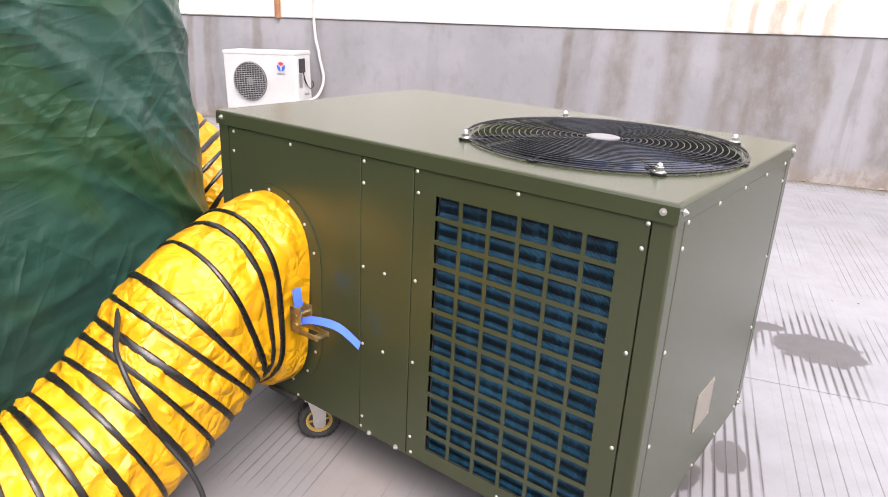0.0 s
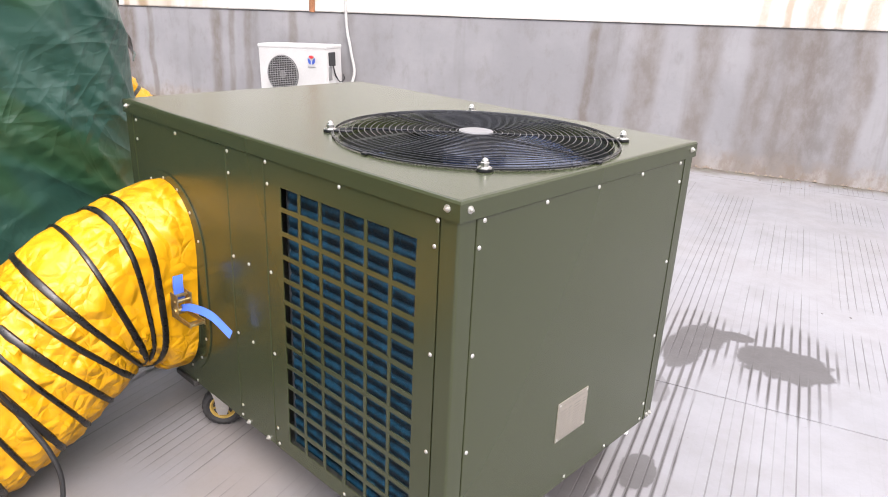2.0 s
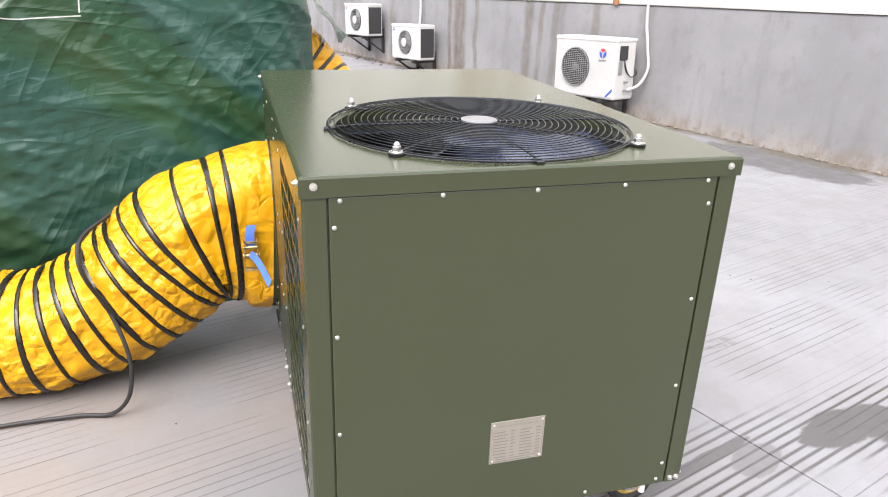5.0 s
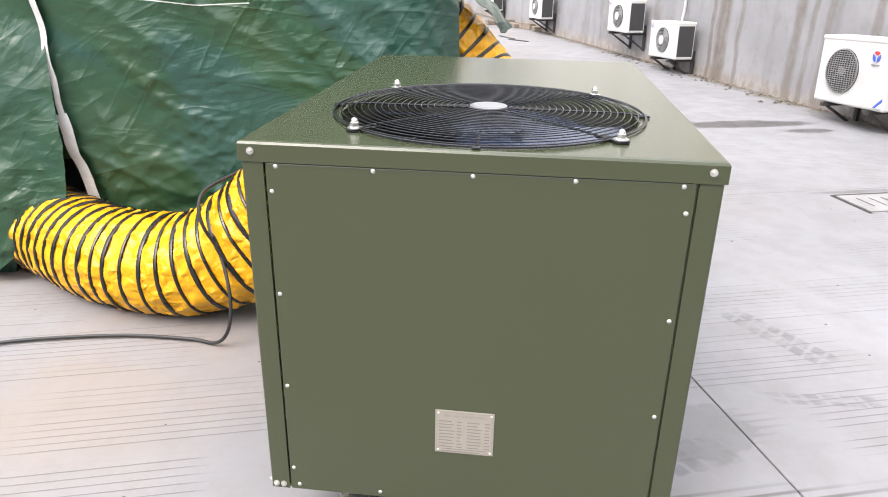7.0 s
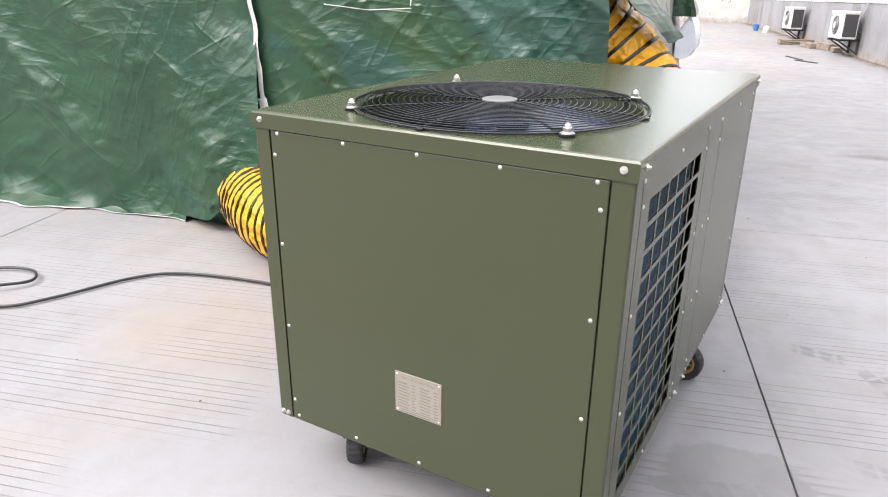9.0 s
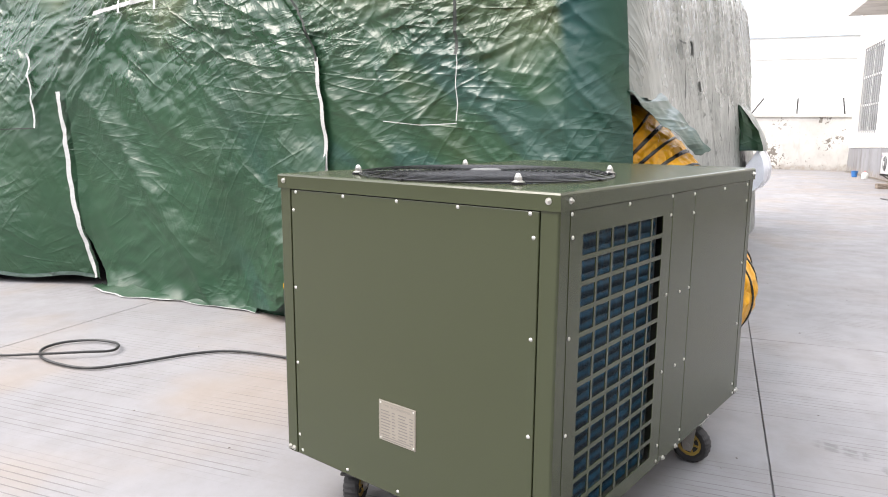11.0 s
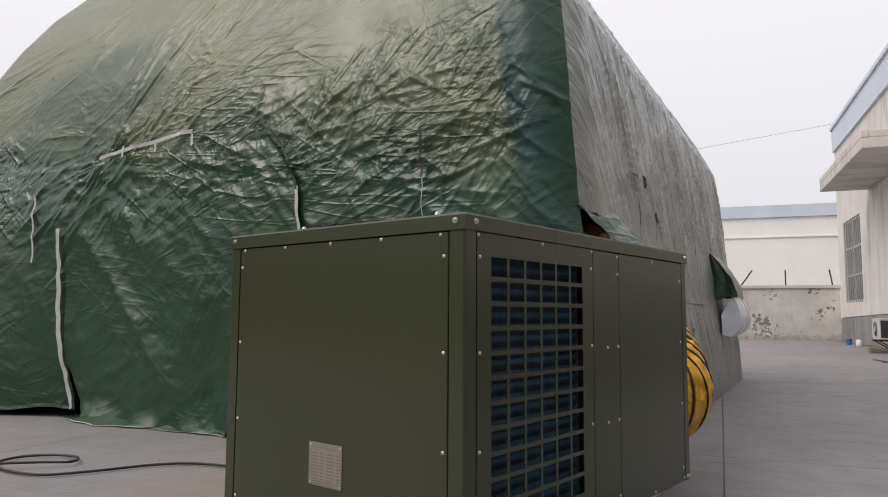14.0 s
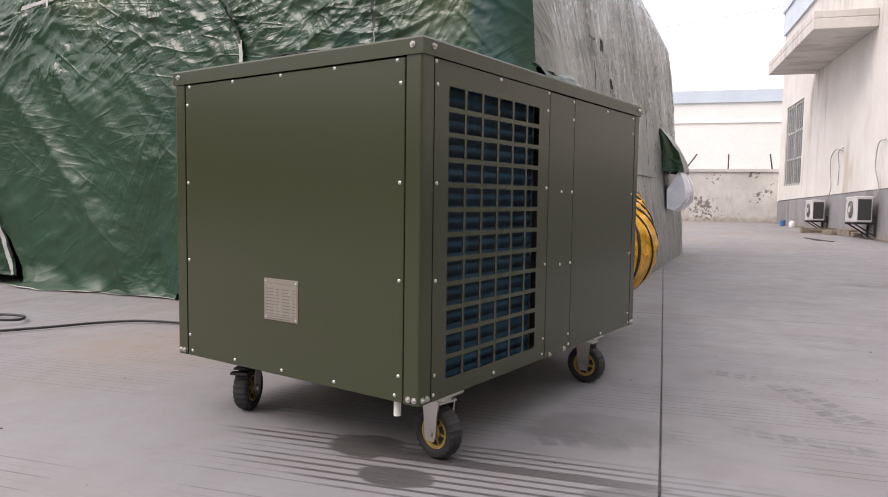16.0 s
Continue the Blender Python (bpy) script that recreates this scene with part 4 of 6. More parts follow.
circle = [(math.cos(2 * math.pi * k / 72), math.sin(2 * math.pi * k / 72)) for k in range(72)]
v, f = tube_data(np.array([(FAN[0] + 0.352 * c, FAN[1] + 0.352 * s, guard_z(0.35) - 0.004) for c, s in circle]), 0.0024, 6, closed=True)
guard = data_part("fan_guard", v, f, BLACK_WIRE, unit, "black wire fan guard of concentric rings")
for k in range(21):
    r = 0.050 + 0.300 * k / 20
    v, f = tube_data(np.array([(FAN[0] + r * c, FAN[1] + r * s, guard_z(r)) for c, s in circle]), 0.00125, 6, closed=True)
    data_part("ring", v, f, BLACK_WIRE, guard)
bm = bmesh.new()
rod(bm, (*FAN, GZ - 0.003), (*FAN, GZ + 0.002), 0.043, 40)
rod(bm, (*FAN, GZ + 0.002), (*FAN, GZ + 0.004), 0.043, 40, 0.036)
part("centre_disc", bm, plain("grey_disc_paint", (0.16, 0.16, 0.165), 0.35, relief=0), guard, "round grey centre disc")
for k in range(8):
    t = math.pi / 4 * k
    c, s = math.cos(t), math.sin(t)
    tip = 0.352
    line = [(FAN[0] + r * c, FAN[1] + r * s, guard_z(min(r, 0.35)) - 0.004) for r in np.linspace(0.03, tip, 14)]
    v, f = tube_data(np.array(line), 0.0026, 6, first=(0, 0, 1))
    data_part("spoke", v, f, BLACK_WIRE, guard)
    if k % 2 == 0:
        bm = bmesh.new()
        box(bm, 0.335, 0.362, -0.008, 0.008, Z1 + 0.001, Z1 + 0.006, 0.0015, Matrix.Translation((*FAN, 0)) @ Matrix.Rotation(t, 4, "Z"))
        rod(bm, (FAN[0] + 0.349 * c, FAN[1] + 0.349 * s, Z1 + 0.004), (FAN[0] + 0.349 * c, FAN[1] + 0.349 * s, guard_z(0.35)), 0.003, 8)
        part("foot", bm, BLACK_WIRE, guard)
for k, (x, y) in enumerate(((0.190, 0.612), (0.708, 0.612), (0.722, 0.113), (0.196, 0.116))):
    w = Vector((x - FAN[0], y - FAN[1], 0))
    t = math.atan2(w.y, w.x)
    turn = Matrix.Translation((x, y, 0)) @ Matrix.Rotation(t, 4, "Z")
    bm = bmesh.new()
    box(bm, -0.055, 0.012, -0.011, 0.011, Z1 + 0.001, Z1 + 0.006, 0.002, turn)
    rod(bm, (x, y, Z1 + 0.001), (x, y, Z1 + 0.006), 0.017, 20)
    part("foot", bm, BLACK_WIRE, guard)
    bm = bmesh.new()
    rod(bm, (x, y, Z1 + 0.006), (x, y, Z1 + 0.0078), 0.0150, 24)
    rod(bm, (x, y, Z1 + 0.0078), (x, y, Z1 + 0.0096), 0.0125, 24, 0.0118)
    rod(bm, (x, y, Z1 + 0.0096), (x, y, Z1 + 0.0180), 0.0092, 6)
    rod(bm, (x, y, Z1 + 0.0180), (x, y, Z1 + 0.0190), 0.0090, 16, 0.0078)
    for k2 in range(4):
        a0, a1 = math.pi / 8 * k2, math.pi / 8 * (k2 + 1)
        rod(bm, (x, y, Z1 + 0.0190 + 0.0085 * math.sin(a0)), (x, y, Z1 + 0.0190 + 0.0085 * math.sin(a1)), 0.0074 * math.cos(a0), 16, max(0.0006, 0.0074 * math.cos(a1)))
    part("bolt", bm, ZINC, guard, "zinc-plated bolt with a flange and a domed cap nut")


# duct collars: oblong flanged necks on the long side and at the back
def oblong(t, half_w, half_h):
    """A stadium outline: straight sides, round top and bottom."""
    c, s = math.cos(t), math.sin(t)
    k = half_h - half_w
    return half_w * c, half_w * s + (k if s > 0.02 else -k if s < -0.02 else 0.0)


def collar(centre, out, across, half_w, half_h, reach, parent):
    centre, out, across = Vector(centre), Vector(out), Vector(across)
    up = Vector((0, 0, 1))
    n = 64
    verts, faces = [], []
    for k in range(n):
        t = 2 * math.pi * (k + 0.5) / n
        for w, h, d in ((half_w + 0.055, half_h + 0.035, 0.001), (half_w + 0.055, half_h + 0.035, 0.004), (half_w, half_h, 0.004), (half_w, half_h, reach), (half_w - 0.004, half_h - 0.004, reach), (half_w - 0.004, half_h - 0.004, 0.0)):
            a, b = oblong(t, w, h)
            verts.append(centre + across * a + up * b + out * d)
    for k in range(n):
        a, b = 6 * k, 6 * ((k + 1) % n)
        for j in range(5):
            faces.append((a + j, b + j, b + j + 1, a + j + 1))
    ob = data_part("duct_collar", verts, faces, OLIVE, parent, "flanged oblong duct collar")
    turn = out.to_track_quat("Z", "Y").to_matrix().to_4x4()
    for k in range(14):
        a, b = oblong(2 * math.pi * (k + 0.5) / 14, half_w + 0.034, half_h + 0.018)
        shared("screw", SCREW_MESH, Matrix.Translation(centre + across * a + up * b + out * 0.004) @ turn, ob)
    return ob


PORT_A, PORT_BACK = Vector((0.0, 1.135, 0.505)), Vector((0.45, LY, 0.50))
collar(PORT_A, (-1, 0, 0), (0, -1, 0), 0.150, 0.275, 0.09, unit)
collar(PORT_BACK, (0, 1, 0), (-1, 0, 0), 0.17, 0.25, 0.09, unit)

# drain stub
bm = bmesh.new()
rod(bm, (0.812, 0.03, 0.172), (0.812, 0.03, 0.128), 0.009, 12)
rod(bm, (0.812, 0.03, 0.180), (0.812, 0.03, 0.165), 0.014, 12)
part("drain_stub", bm, WHITE_PLASTIC, unit, "white plastic drain stub")


# casters: top plate, forked legs, axle, rubber tyre on a yellow rim
def lathe(profile, m, n=36):
    verts, faces, k = [], [], len(profile)
    for i in range(n):
        t = 2 * math.pi * i / n
        for r, x in profile:
            verts.append(m @ Vector((r * math.cos(t), x, r * math.sin(t))))
    for i in range(n):
        a, b = i * k, ((i + 1) % n) * k
        for j in range(k - 1):
            faces.append((a + j, b + j, b + j + 1, a + j + 1))
    return verts, faces


def caster(x, y, heading, trail=0.03, brake=False):
    """The mount at x, y; the wheel rolls along heading (degrees) and trails behind the mount."""
    m = Matrix.Translation((x, y, 0)) @ Matrix.Rotation(radians(heading), 4, "Z")
    bm = bmesh.new()
    box(bm, x - 0.045, x + 0.045, y - 0.045, y + 0.045, 0.160, 0.168, 0.002)
    rod(bm, (x, y, 0.146), (x, y, 0.160), 0.034, 24)
    body = part("caster", bm, ZINC, unit, "zinc-plated caster with a yellow-rimmed rubber wheel")
    R = 0.0665
    hub = m @ Matrix.Translation((-trail, 0, R))
    v, f = lathe([(0.041, -0.017), (0.050, -0.0225), (R - 0.006, -0.0220), (R - 0.0015, -0.016), (R, -0.007), (R, 0.007), (R - 0.0015, 0.016), (R - 0.006, 0.0220), (0.050, 0.0225), (0.041, 0.017)], hub, 48)
    for k in range(48):
        if k % 2:                          # moulded tread blocks
            for j in (2, 3, 4, 5, 6, 7):
                q = v[k * 10 + j] - hub @ Vector((0, 0, 0))
                v[k * 10 + j] = v[k * 10 + j] - q * (0.0022 / q.length)
    data_part("tyre", v, f, RUBBER, body, "black rubber tyre with moulded tread", smooth=False)
    v, f = lathe([(0.0, -0.013), (0.012, -0.016), (0.016, -0.012), (0.030, -0.011), (0.036, -0.017), (0.042, -0.017), (0.042, 0.017), (0.036, 0.017), (0.030, 0.011), (0.016, 0.012), (0.012, 0.016), (0.0, 0.013)], hub, 36)
    rim = data_part("rim", v, f, GOLD, body, "yellow metal rim")
    for x0, x1 in ((-0.0135, -0.0105), (0.0105, 0.0135)):
        for k in range(6):                 # dark pockets between the spokes
            t0 = math.pi / 3 * k
            ring = [(0.031, t0 + 0.75 * j / 4) for j in range(5)] + [(0.018, t0 + 0.12 + 0.55 * j / 2) for j in (2, 1, 0)]
            bm = bmesh.new()
            prism(bm, [hub @ Vector((r * math.cos(t), x0, r * math.sin(t))) for r, t in ring], [hub @ Vector((r * math.cos(t), x1, r * math.sin(t))) for r, t in ring])
            part("pocket", bm, RUBBER, rim, smooth=False)
    for side in (-1, 1):
        bm = bmesh.new()
        w = 0.0045
        pts = [(0.027, 0.150), (-trail + 0.021, 0.100), (-trail + 0.0185, R - 0.004), (-trail + 0.012, R - 0.019), (-trail - 0.012, R - 0.019), (-trail - 0.0185, R - 0.004), (-trail - 0.021, 0.100), (-0.027, 0.150)]
        low = [m @ Vector((a, side * 0.0265, b)) for a, b in pts]
        high = [m @ Vector((a, side * (0.0265 + w), b)) for a, b in pts]
        prism(bm, low, high)
        part("fork_leg", bm, ZINC, body)
    bm = bmesh.new()
    rod(bm, m @ Vector((-trail, -0.036, R)), m @ Vector((-trail, 0.036, R)), 0.006, 12)
    rod(bm, m @ Vector((-trail, -0.0345, R)), m @ Vector((-trail, -0.029, R)), 0.0105, 6)
    rod(bm, m @ Vector((-trail, 0.029, R)), m @ Vector((-trail, 0.0345, R)), 0.0105, 6)
    part("axle", bm, ZINC, body)
    bm = bmesh.new()
    box(bm, -0.038, 0.034, -0.0290, 0.0290, 0.1425, 0.1485, 0.002, m)
    part("fork_crown", bm, ZINC, body)
    if brake:
        bm = bmesh.new()
        box(bm, -trail - 0.055, -trail + 0.02, -0.022, 0.022, 0.132, 0.138, 0.002, m @ Matrix.Translation((0, 0, -0.002)))
        box(bm, -trail - 0.070, -trail - 0.045, -0.026, 0.026, 0.118, 0.126, 0.002, m)
        part("brake_pedal", bm, BRACKET, body, "dark brake pedal")
    return body


caster(0.848, 0.148, -8, 0.0)
caster(0.846, 1.045, -2, 0.0)
caster(0.150, 0.150, 117, 0.030, True)
caster(0.066, 1.038, 141, 0.010)
bm = bmesh.new()
box(bm, -0.006, 0.03, 1.055, 1.172, 0.152, 0.1685, 0.002)
part("base_rail", bm, BRACKET, unit, "black base rail")
bm = bmesh.new()
for x, y in ((0.848, 0.148), (0.846, 1.045), (0.150, 0.150), (0.085, 1.080)):
    box(bm, max(x - 0.10, 0.01), min(x + 0.10, LX - 0.01), y - 0.06, y + 0.06, 0.166, 0.176, 0.001)
part("mounting_plate", bm, DARK_STEEL, unit, smooth=False)


# ---- the green tent ----
TP0, TP1, TQ0, TQ1, TR = -5.26, 0.72, 1.66, 7.85, 0.30
TCX, TCY, THX, THY = (TP0 + TP1) / 2, (TQ0 + TQ1) / 2, (TP1 - TP0) / 2, (TQ1 - TQ0) / 2
# height, how far the side walls have come in, how far the end walls have come in
# (third row: the wall that faces the building comes in sooner)
RISE = np.array([(-0.004, 0.0, 0.02, 0.0), (0.45, 0.03, 0.0, 0.03), (0.9, 0.03, 0.0, 0.08), (1.4, 0.03, 0.0, 0.13), (1.75, 0.03, 0.01, 0.16), (2.1, 0.05, 0.05, 0.19), (2.45, 0.10, 0.13, 0.24), (2.8, 0.22, 0.25, 0.41),
                 (3.1, 0.38, 0.38, 0.66), (3.4, 0.58, 0.53, 1.02), (3.8, 0.95, 0.82, 1.52), (4.2, 1.45, 1.30, 2.05), (4.6, 2.15, 2.10, 2.50), (4.8, 2.80, 2.95, 2.80)])
FAR_END = ((0, 2.3, 2.6, 2.75, 3.0, 3.4, 3.8, 4.2, 4.6, 4.8), (0, 0, 0.05, 0.18, 0.45, 0.75, 1.1, 1.6, 2.3, 2.95))
RISE_S = np.r_[0, np.cumsum(np.hypot(np.diff(RISE[:, 0]), np.diff(RISE[:, 2])))]
outline = []
for cx, cy, a0 in ((TP0 + TR, TQ0 + TR, 180), (TP1 - TR, TQ0 + TR, 270), (TP1 - TR, TQ1 - TR, 0), (TP0 + TR, TQ1 - TR, 90)):
    for k in range(25):
        t = radians(a0 + 90 * k / 24)
        outline.append((cx + TR * math.cos(t), cy + TR * math.sin(t), math.cos(t), math.sin(t)))
outline = np.array(outline + [outline[0]])
OUT_S = np.r_[0, np.cumsum(np.hypot(np.diff(outline[:, 0]), np.diff(outline[:, 1])))]
FRONT_S = OUT_S[24] - (TP0 + TR)     # on the front, s = p + FRONT_S
SIDE_S = OUT_S[49] - (TQ0 + TR)      # on the long side, s = q + SIDE_S


# fields of single pleats, by (seed, count): span along the outline from the front's zero, heights, lie in degrees and its spread, half length, height, width
PLEATS = {(1, 16): (-4.9, -3.2, 2.6, 3.1, 27, 10, 0.34, 0.011, 0.014), (2, 16): (-3.1, -2.0, 1.9, 2.6, 50, 9, 0.42, 0.010, 0.010),
          (3, 110): (-2.4, 0.2, 1.45, 2.15, 16, 34, 0.17, 0.010, 0.010), (4, 34): (-2.2, -0.6, 1.7, 2.2, 70, 16, 0.14, 0.011, 0.013),
          (5, 18): (-2.9, -1.2, 0.7, 1.8, -48, 12, 0.40, 0.012, 0.022), (6, 26): (-2.9, -0.4, 0.15, 1.3, 8, 30, 0.16, 0.006, 0.010),
          (7, 14): (-1.0, 0.6, 0.2, 1.4, -35, 16, 0.45, 0.012, 0.024), (8, 26): (-4.6, -3.1, 1.0, 1.8, 42, 20, 0.20, 0.014, 0.017),
          (9, 170): (0.9, 6.4, 0.4, 2.9, -62, 9, 0.55, 0.012, 0.009), (10, 60): (0.30, 0.66, 0.4, 2.9, -42, 14, 0.20, 0.012, 0.011), (11, 120): (-1.1, 0.35, 1.2, 2.25, 30, 45, 0.13, 0.010, 0.009),
          (12, 40): (-2.9, -1.2, 1.25, 1.9, -62, 12, 0.28, 0.009, 0.011), (13, 9): (-2.9, -1.9, 2.0, 2.9, 52, 5, 0.55, 0.010, 0.009),
          (14, 3): (-0.1, 0.15, 1.85, 2.0, 36, 4, 0.35, 0.016, 0.016), (15, 3): (-0.05, 0.2, 1.62, 1.7, 14, 4, 0.28, 0.016, 0.014), (16, 3): (-0.7, -0.4, 1.4, 1.55, 28, 8, 0.25, 0.014, 0.014)}


@functools.lru_cache(None)
def reach_lines(key, s0, s1, z0, z1, deg, spread, long, tall, wide):
    rng = random.Random(key[0] * 31)
    return [(FRONT_S + rng.uniform(s0, s1), rng.uniform(z0, z1), radians(rng.gauss(deg, spread)), long * rng.uniform(0.6, 1.6), tall * rng.uniform(-0.5, 1.2), wide * rng.uniform(0.7, 1.3)) for _ in range(key[1])]


def tent_folds(s, z):
    """How far the loose sheet stands off: soft billows, tight crumples in a belt, long pulls."""
    low, up = np.clip((1.62 - z) / 0.4, 0, 1), np.clip((z - 1.95) / 0.5, 0, 1)
    mid = 1 - low - up
    c1, c2, c3 = clusters(s, z, 1.3, 101), clusters(s, z, 1.7, 103), clusters(s, z, 2.4, 105)
    d = 0.040 * soft_noise(s * 0.8, z * 0.9, 11)
    d = d + mid * (0.006 * streaks(s, z, -14, 0.9, 3.4, 21) + 0.008 * streaks(s, z, 24, 1.1, 4.2, 23) * c1 + 0.008 * streaks(s, z, 62, 1.4, 5.0, 25) * c2 + 0.009 * streaks(s, z, 35, 2.2, 8.0, 34) * c2 + 0.008 * streaks(s, z, -55, 2.2, 9.0, 36) * c1
                   + 0.008 * streaks(s, z, -32, 2.4, 9.0, 27) * c3 + 0.007 * streaks(s, z, 12, 2.8, 10.0, 29) + 0.006 * streaks(s, z, 48, 3.0, 12.0, 33) * c1)
    d = d + low * (0.040 * streaks(s, z, -47, 0.35, 2.1, 51, 1.0) + 0.007 * streaks(s, z, -20, 1.6, 7.0, 81, 1.4) * c2 + 0.006 * streaks(s, z, 52, 2.0, 9.0, 83, 1.4) * c3 + 0.005 * streaks(s, z, 5, 2.4, 11.0, 85, 1.4) * c1 + 0.014 * streaks(s, z, 36, 0.6, 2.4, 53, 1.5) * c1 + 0.008 * streaks(s, z, 14, 1.5, 6.0, 55) * c2
                   + 0.007 * streaks(s, z, -66, 1.8, 7.0, 57) * c3 + 0.004 * streaks(s, z, 30, 3.0, 12.0, 59) * c1 + 0.004 * streaks(s, z, -25, 3.0, 11.0, 60) * c2)
    d = d + 0.38 * up * (0.015 * streaks(s, z, 56, 0.5, 2.8, 61) * c1 + 0.010 * streaks(s, z, 28, 0.8, 4.6, 63) * c2 + 0.006 * streaks(s, z, 82, 1.1, 9.0, 65) * c3 + 0.005 * streaks(s, z, 44, 1.4, 12.0, 67) * c1)
    d = d * (1 - 0.6 * np.clip((s - FRONT_S - 0.3) / 0.2, 0, 1))         # drawn tight over the corner
    along_side = np.clip((s - OUT_S[40]) / 0.3, 0, 1)
    d = d * (1 - 0.65 * along_side)
    d = d + along_side * (0.005 * streaks(s, z, -62, 0.35, 3.6, 71) + 0.006 * streaks(s, z, -58, 0.5, 9.0, 73) + 0.004 * streaks(s, z, 86, 0.8, 7.0, 75) * low)
    # pulls that fan out from the upper corner of the door
    rx, rz = s - (-2.95 + FRONT_S), z - 1.86
    r, t = np.hypot(rx, rz) + 1e-6, np.arctan2(rz, rx)
    fan = np.clip(1 - 2.2 * np.abs(soft_noise(t * 4.5, r * 0.5, 71)), 0, 1) ** 2
    d = 0.8 * d * (1 - 0.6 * low * np.clip((FRONT_S - 3.1 - s) / 0.3, 0, 1))       # smoother beside the door
    for reach, (s0, s1, z0, z1, deg, spread, long, tall, wide) in PLEATS.items():
        for cs, cz, a, length, height, width in reach_lines(reach, s0, s1, z0, z1, deg, spread, long, tall, wide):
            x, y = (s - cs) * math.cos(a) + (z - cz) * math.sin(a), (z - cz) * math.cos(a) - (s - cs) * math.sin(a)
            y = y - 0.05 * length * (x / length) ** 2
            d = d + height * np.exp(-(np.sqrt(y * y + 3.6e-5) - 0.006) / width) * np.clip(1 - (x / length) ** 2, 0, 1)
    return d + 0.016 * fan * np.exp(-(r / 0.8) ** 2) * np.clip(r / 0.1, 0, 1) * np.where(rz > 0, np.clip(rx / r + 0.5, 0, 1), 0.8)


def tent_shell(s, w, off=0.0):
    """Points of the tent for places along the outline and up the rise (both in metres)."""
    s, w = np.broadcast_arrays(np.asarray(s, float), np.asarray(w, float))
    px, py, nx, ny = (np.interp(s % OUT_S[-1], OUT_S, outline[:, k]) for k in range(4))
    z, dl, dy, dr = (np.interp(w, RISE_S, RISE[:, k]) for k in range(4))
    dx = np.where(px > TCX, dr, dl)
    dy = np.where(py > TCY, np.interp(z, *FAR_END), dy)
    lean = 0.8 * np.clip((z - 2.35) / 2.0, 0, 1)
    off = off + 0.40 * np.clip((-3.13 - (s - FRONT_S)) / 0.95, 0, 1) * np.clip((1.9 - z) / 1.9, 0, 1) * np.clip(s / 0.5, 0, 1)      # beside the door the foot is drawn out
    d = tent_folds(s, w) * np.clip((RISE_S[-1] - w) / 0.5, 0, 1) + off
    out = (px - TCX) / THX                 # low down only the corners lean in; the middle stays plumb
    x = px - np.sign(out) * dx * np.abs(out) ** (1 + 4 * np.clip((2.3 - z) / 0.8, 0, 1)) + nx * d * (1 - lean)
    y = TCY + (py - TCY) * (1 - dy / THY) + ny * d * (1 - lean)
    z = z + d * lean * 1.2
    c, q = math.cos(radians(TENT_TURN)), math.sin(radians(TENT_TURN))
    return np.stack([x * c - y * q, x * q + y * c, z], -1)


def up_to(z):
    return np.interp(z, RISE[:, 0], RISE_S)


def front(p, z, off=0.0):
    return tent_shell(np.asarray(p, float) + FRONT_S, up_to(z), off)


def side(q, z, off=0.0):
    return tent_shell(np.asarray(q, float) + SIDE_S, up_to(z), off)


def grid_faces(rows, cols, keep=None):
    return [(i * cols + j, i * cols + j + 1, (i + 1) * cols + j + 1, (i + 1) * cols + j) for i in range(rows - 1) for j in range(cols - 1) if keep is None or keep(i, j)]


tent = thing("tent", (-2.9, 4.2, 0), "large green tarpaulin tent with loose crumpled walls", "tent")
s_list = np.r_[np.arange(OUT_S[0], OUT_S[24] + 0.3, 0.016), np.arange(OUT_S[24] + 0.31, OUT_S[30], 0.0098), np.arange(OUT_S[30] + 0.008, OUT_S[49] + 0.02, 0.013), np.arange(OUT_S[49] + 0.05, OUT_S[50], 0.03), np.arange(OUT_S[50], OUT_S[-1], 0.12), OUT_S[-1]]
w_list = np.r_[np.arange(0, up_to(2.8), 0.0088), np.arange(up_to(2.8) + 0.010, up_to(3.6), 0.014), np.linspace(up_to(3.6) + 0.03, RISE_S[-1], 24)]
S, Wg = np.meshgrid(s_list, w_list)
shell_points = tent_shell(S, Wg)
z_list = np.interp(w_list, RISE_S, RISE[:, 0])


def shell_kept(i, j):
    p, q, z = s_list[j] - FRONT_S, s_list[j] - SIDE_S, z_list[i]
    if z < 0.52 and -1.39 < p < -0.99 - 0.10 * z:
        return False                      # the mouth under the door flap, where the duct goes in
    if p < -3.11 and z < 0.062 + 0.016 * math.sin(p * 9) + 0.008 * math.sin(p * 31):
        return False                      # the end wall hangs just clear of the ground
    if z < 0.42 and -3.095 - 0.26 * z < p < -2.70 - 0.55 * z:
        return False                      # the open foot of the door
    return not (OUT_S[38] - SIDE_S < q < 2.38 and 0.74 < z < 1.285 - 0.12 * (q - 1.7))   # the mouth in the long side


SEAM_J = int(np.searchsorted(s_list, OUT_S[38]))
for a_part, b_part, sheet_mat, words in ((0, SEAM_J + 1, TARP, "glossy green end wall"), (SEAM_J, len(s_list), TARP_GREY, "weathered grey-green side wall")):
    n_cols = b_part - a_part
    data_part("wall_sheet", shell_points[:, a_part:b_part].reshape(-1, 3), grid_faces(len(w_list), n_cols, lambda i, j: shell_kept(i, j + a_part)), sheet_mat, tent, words)

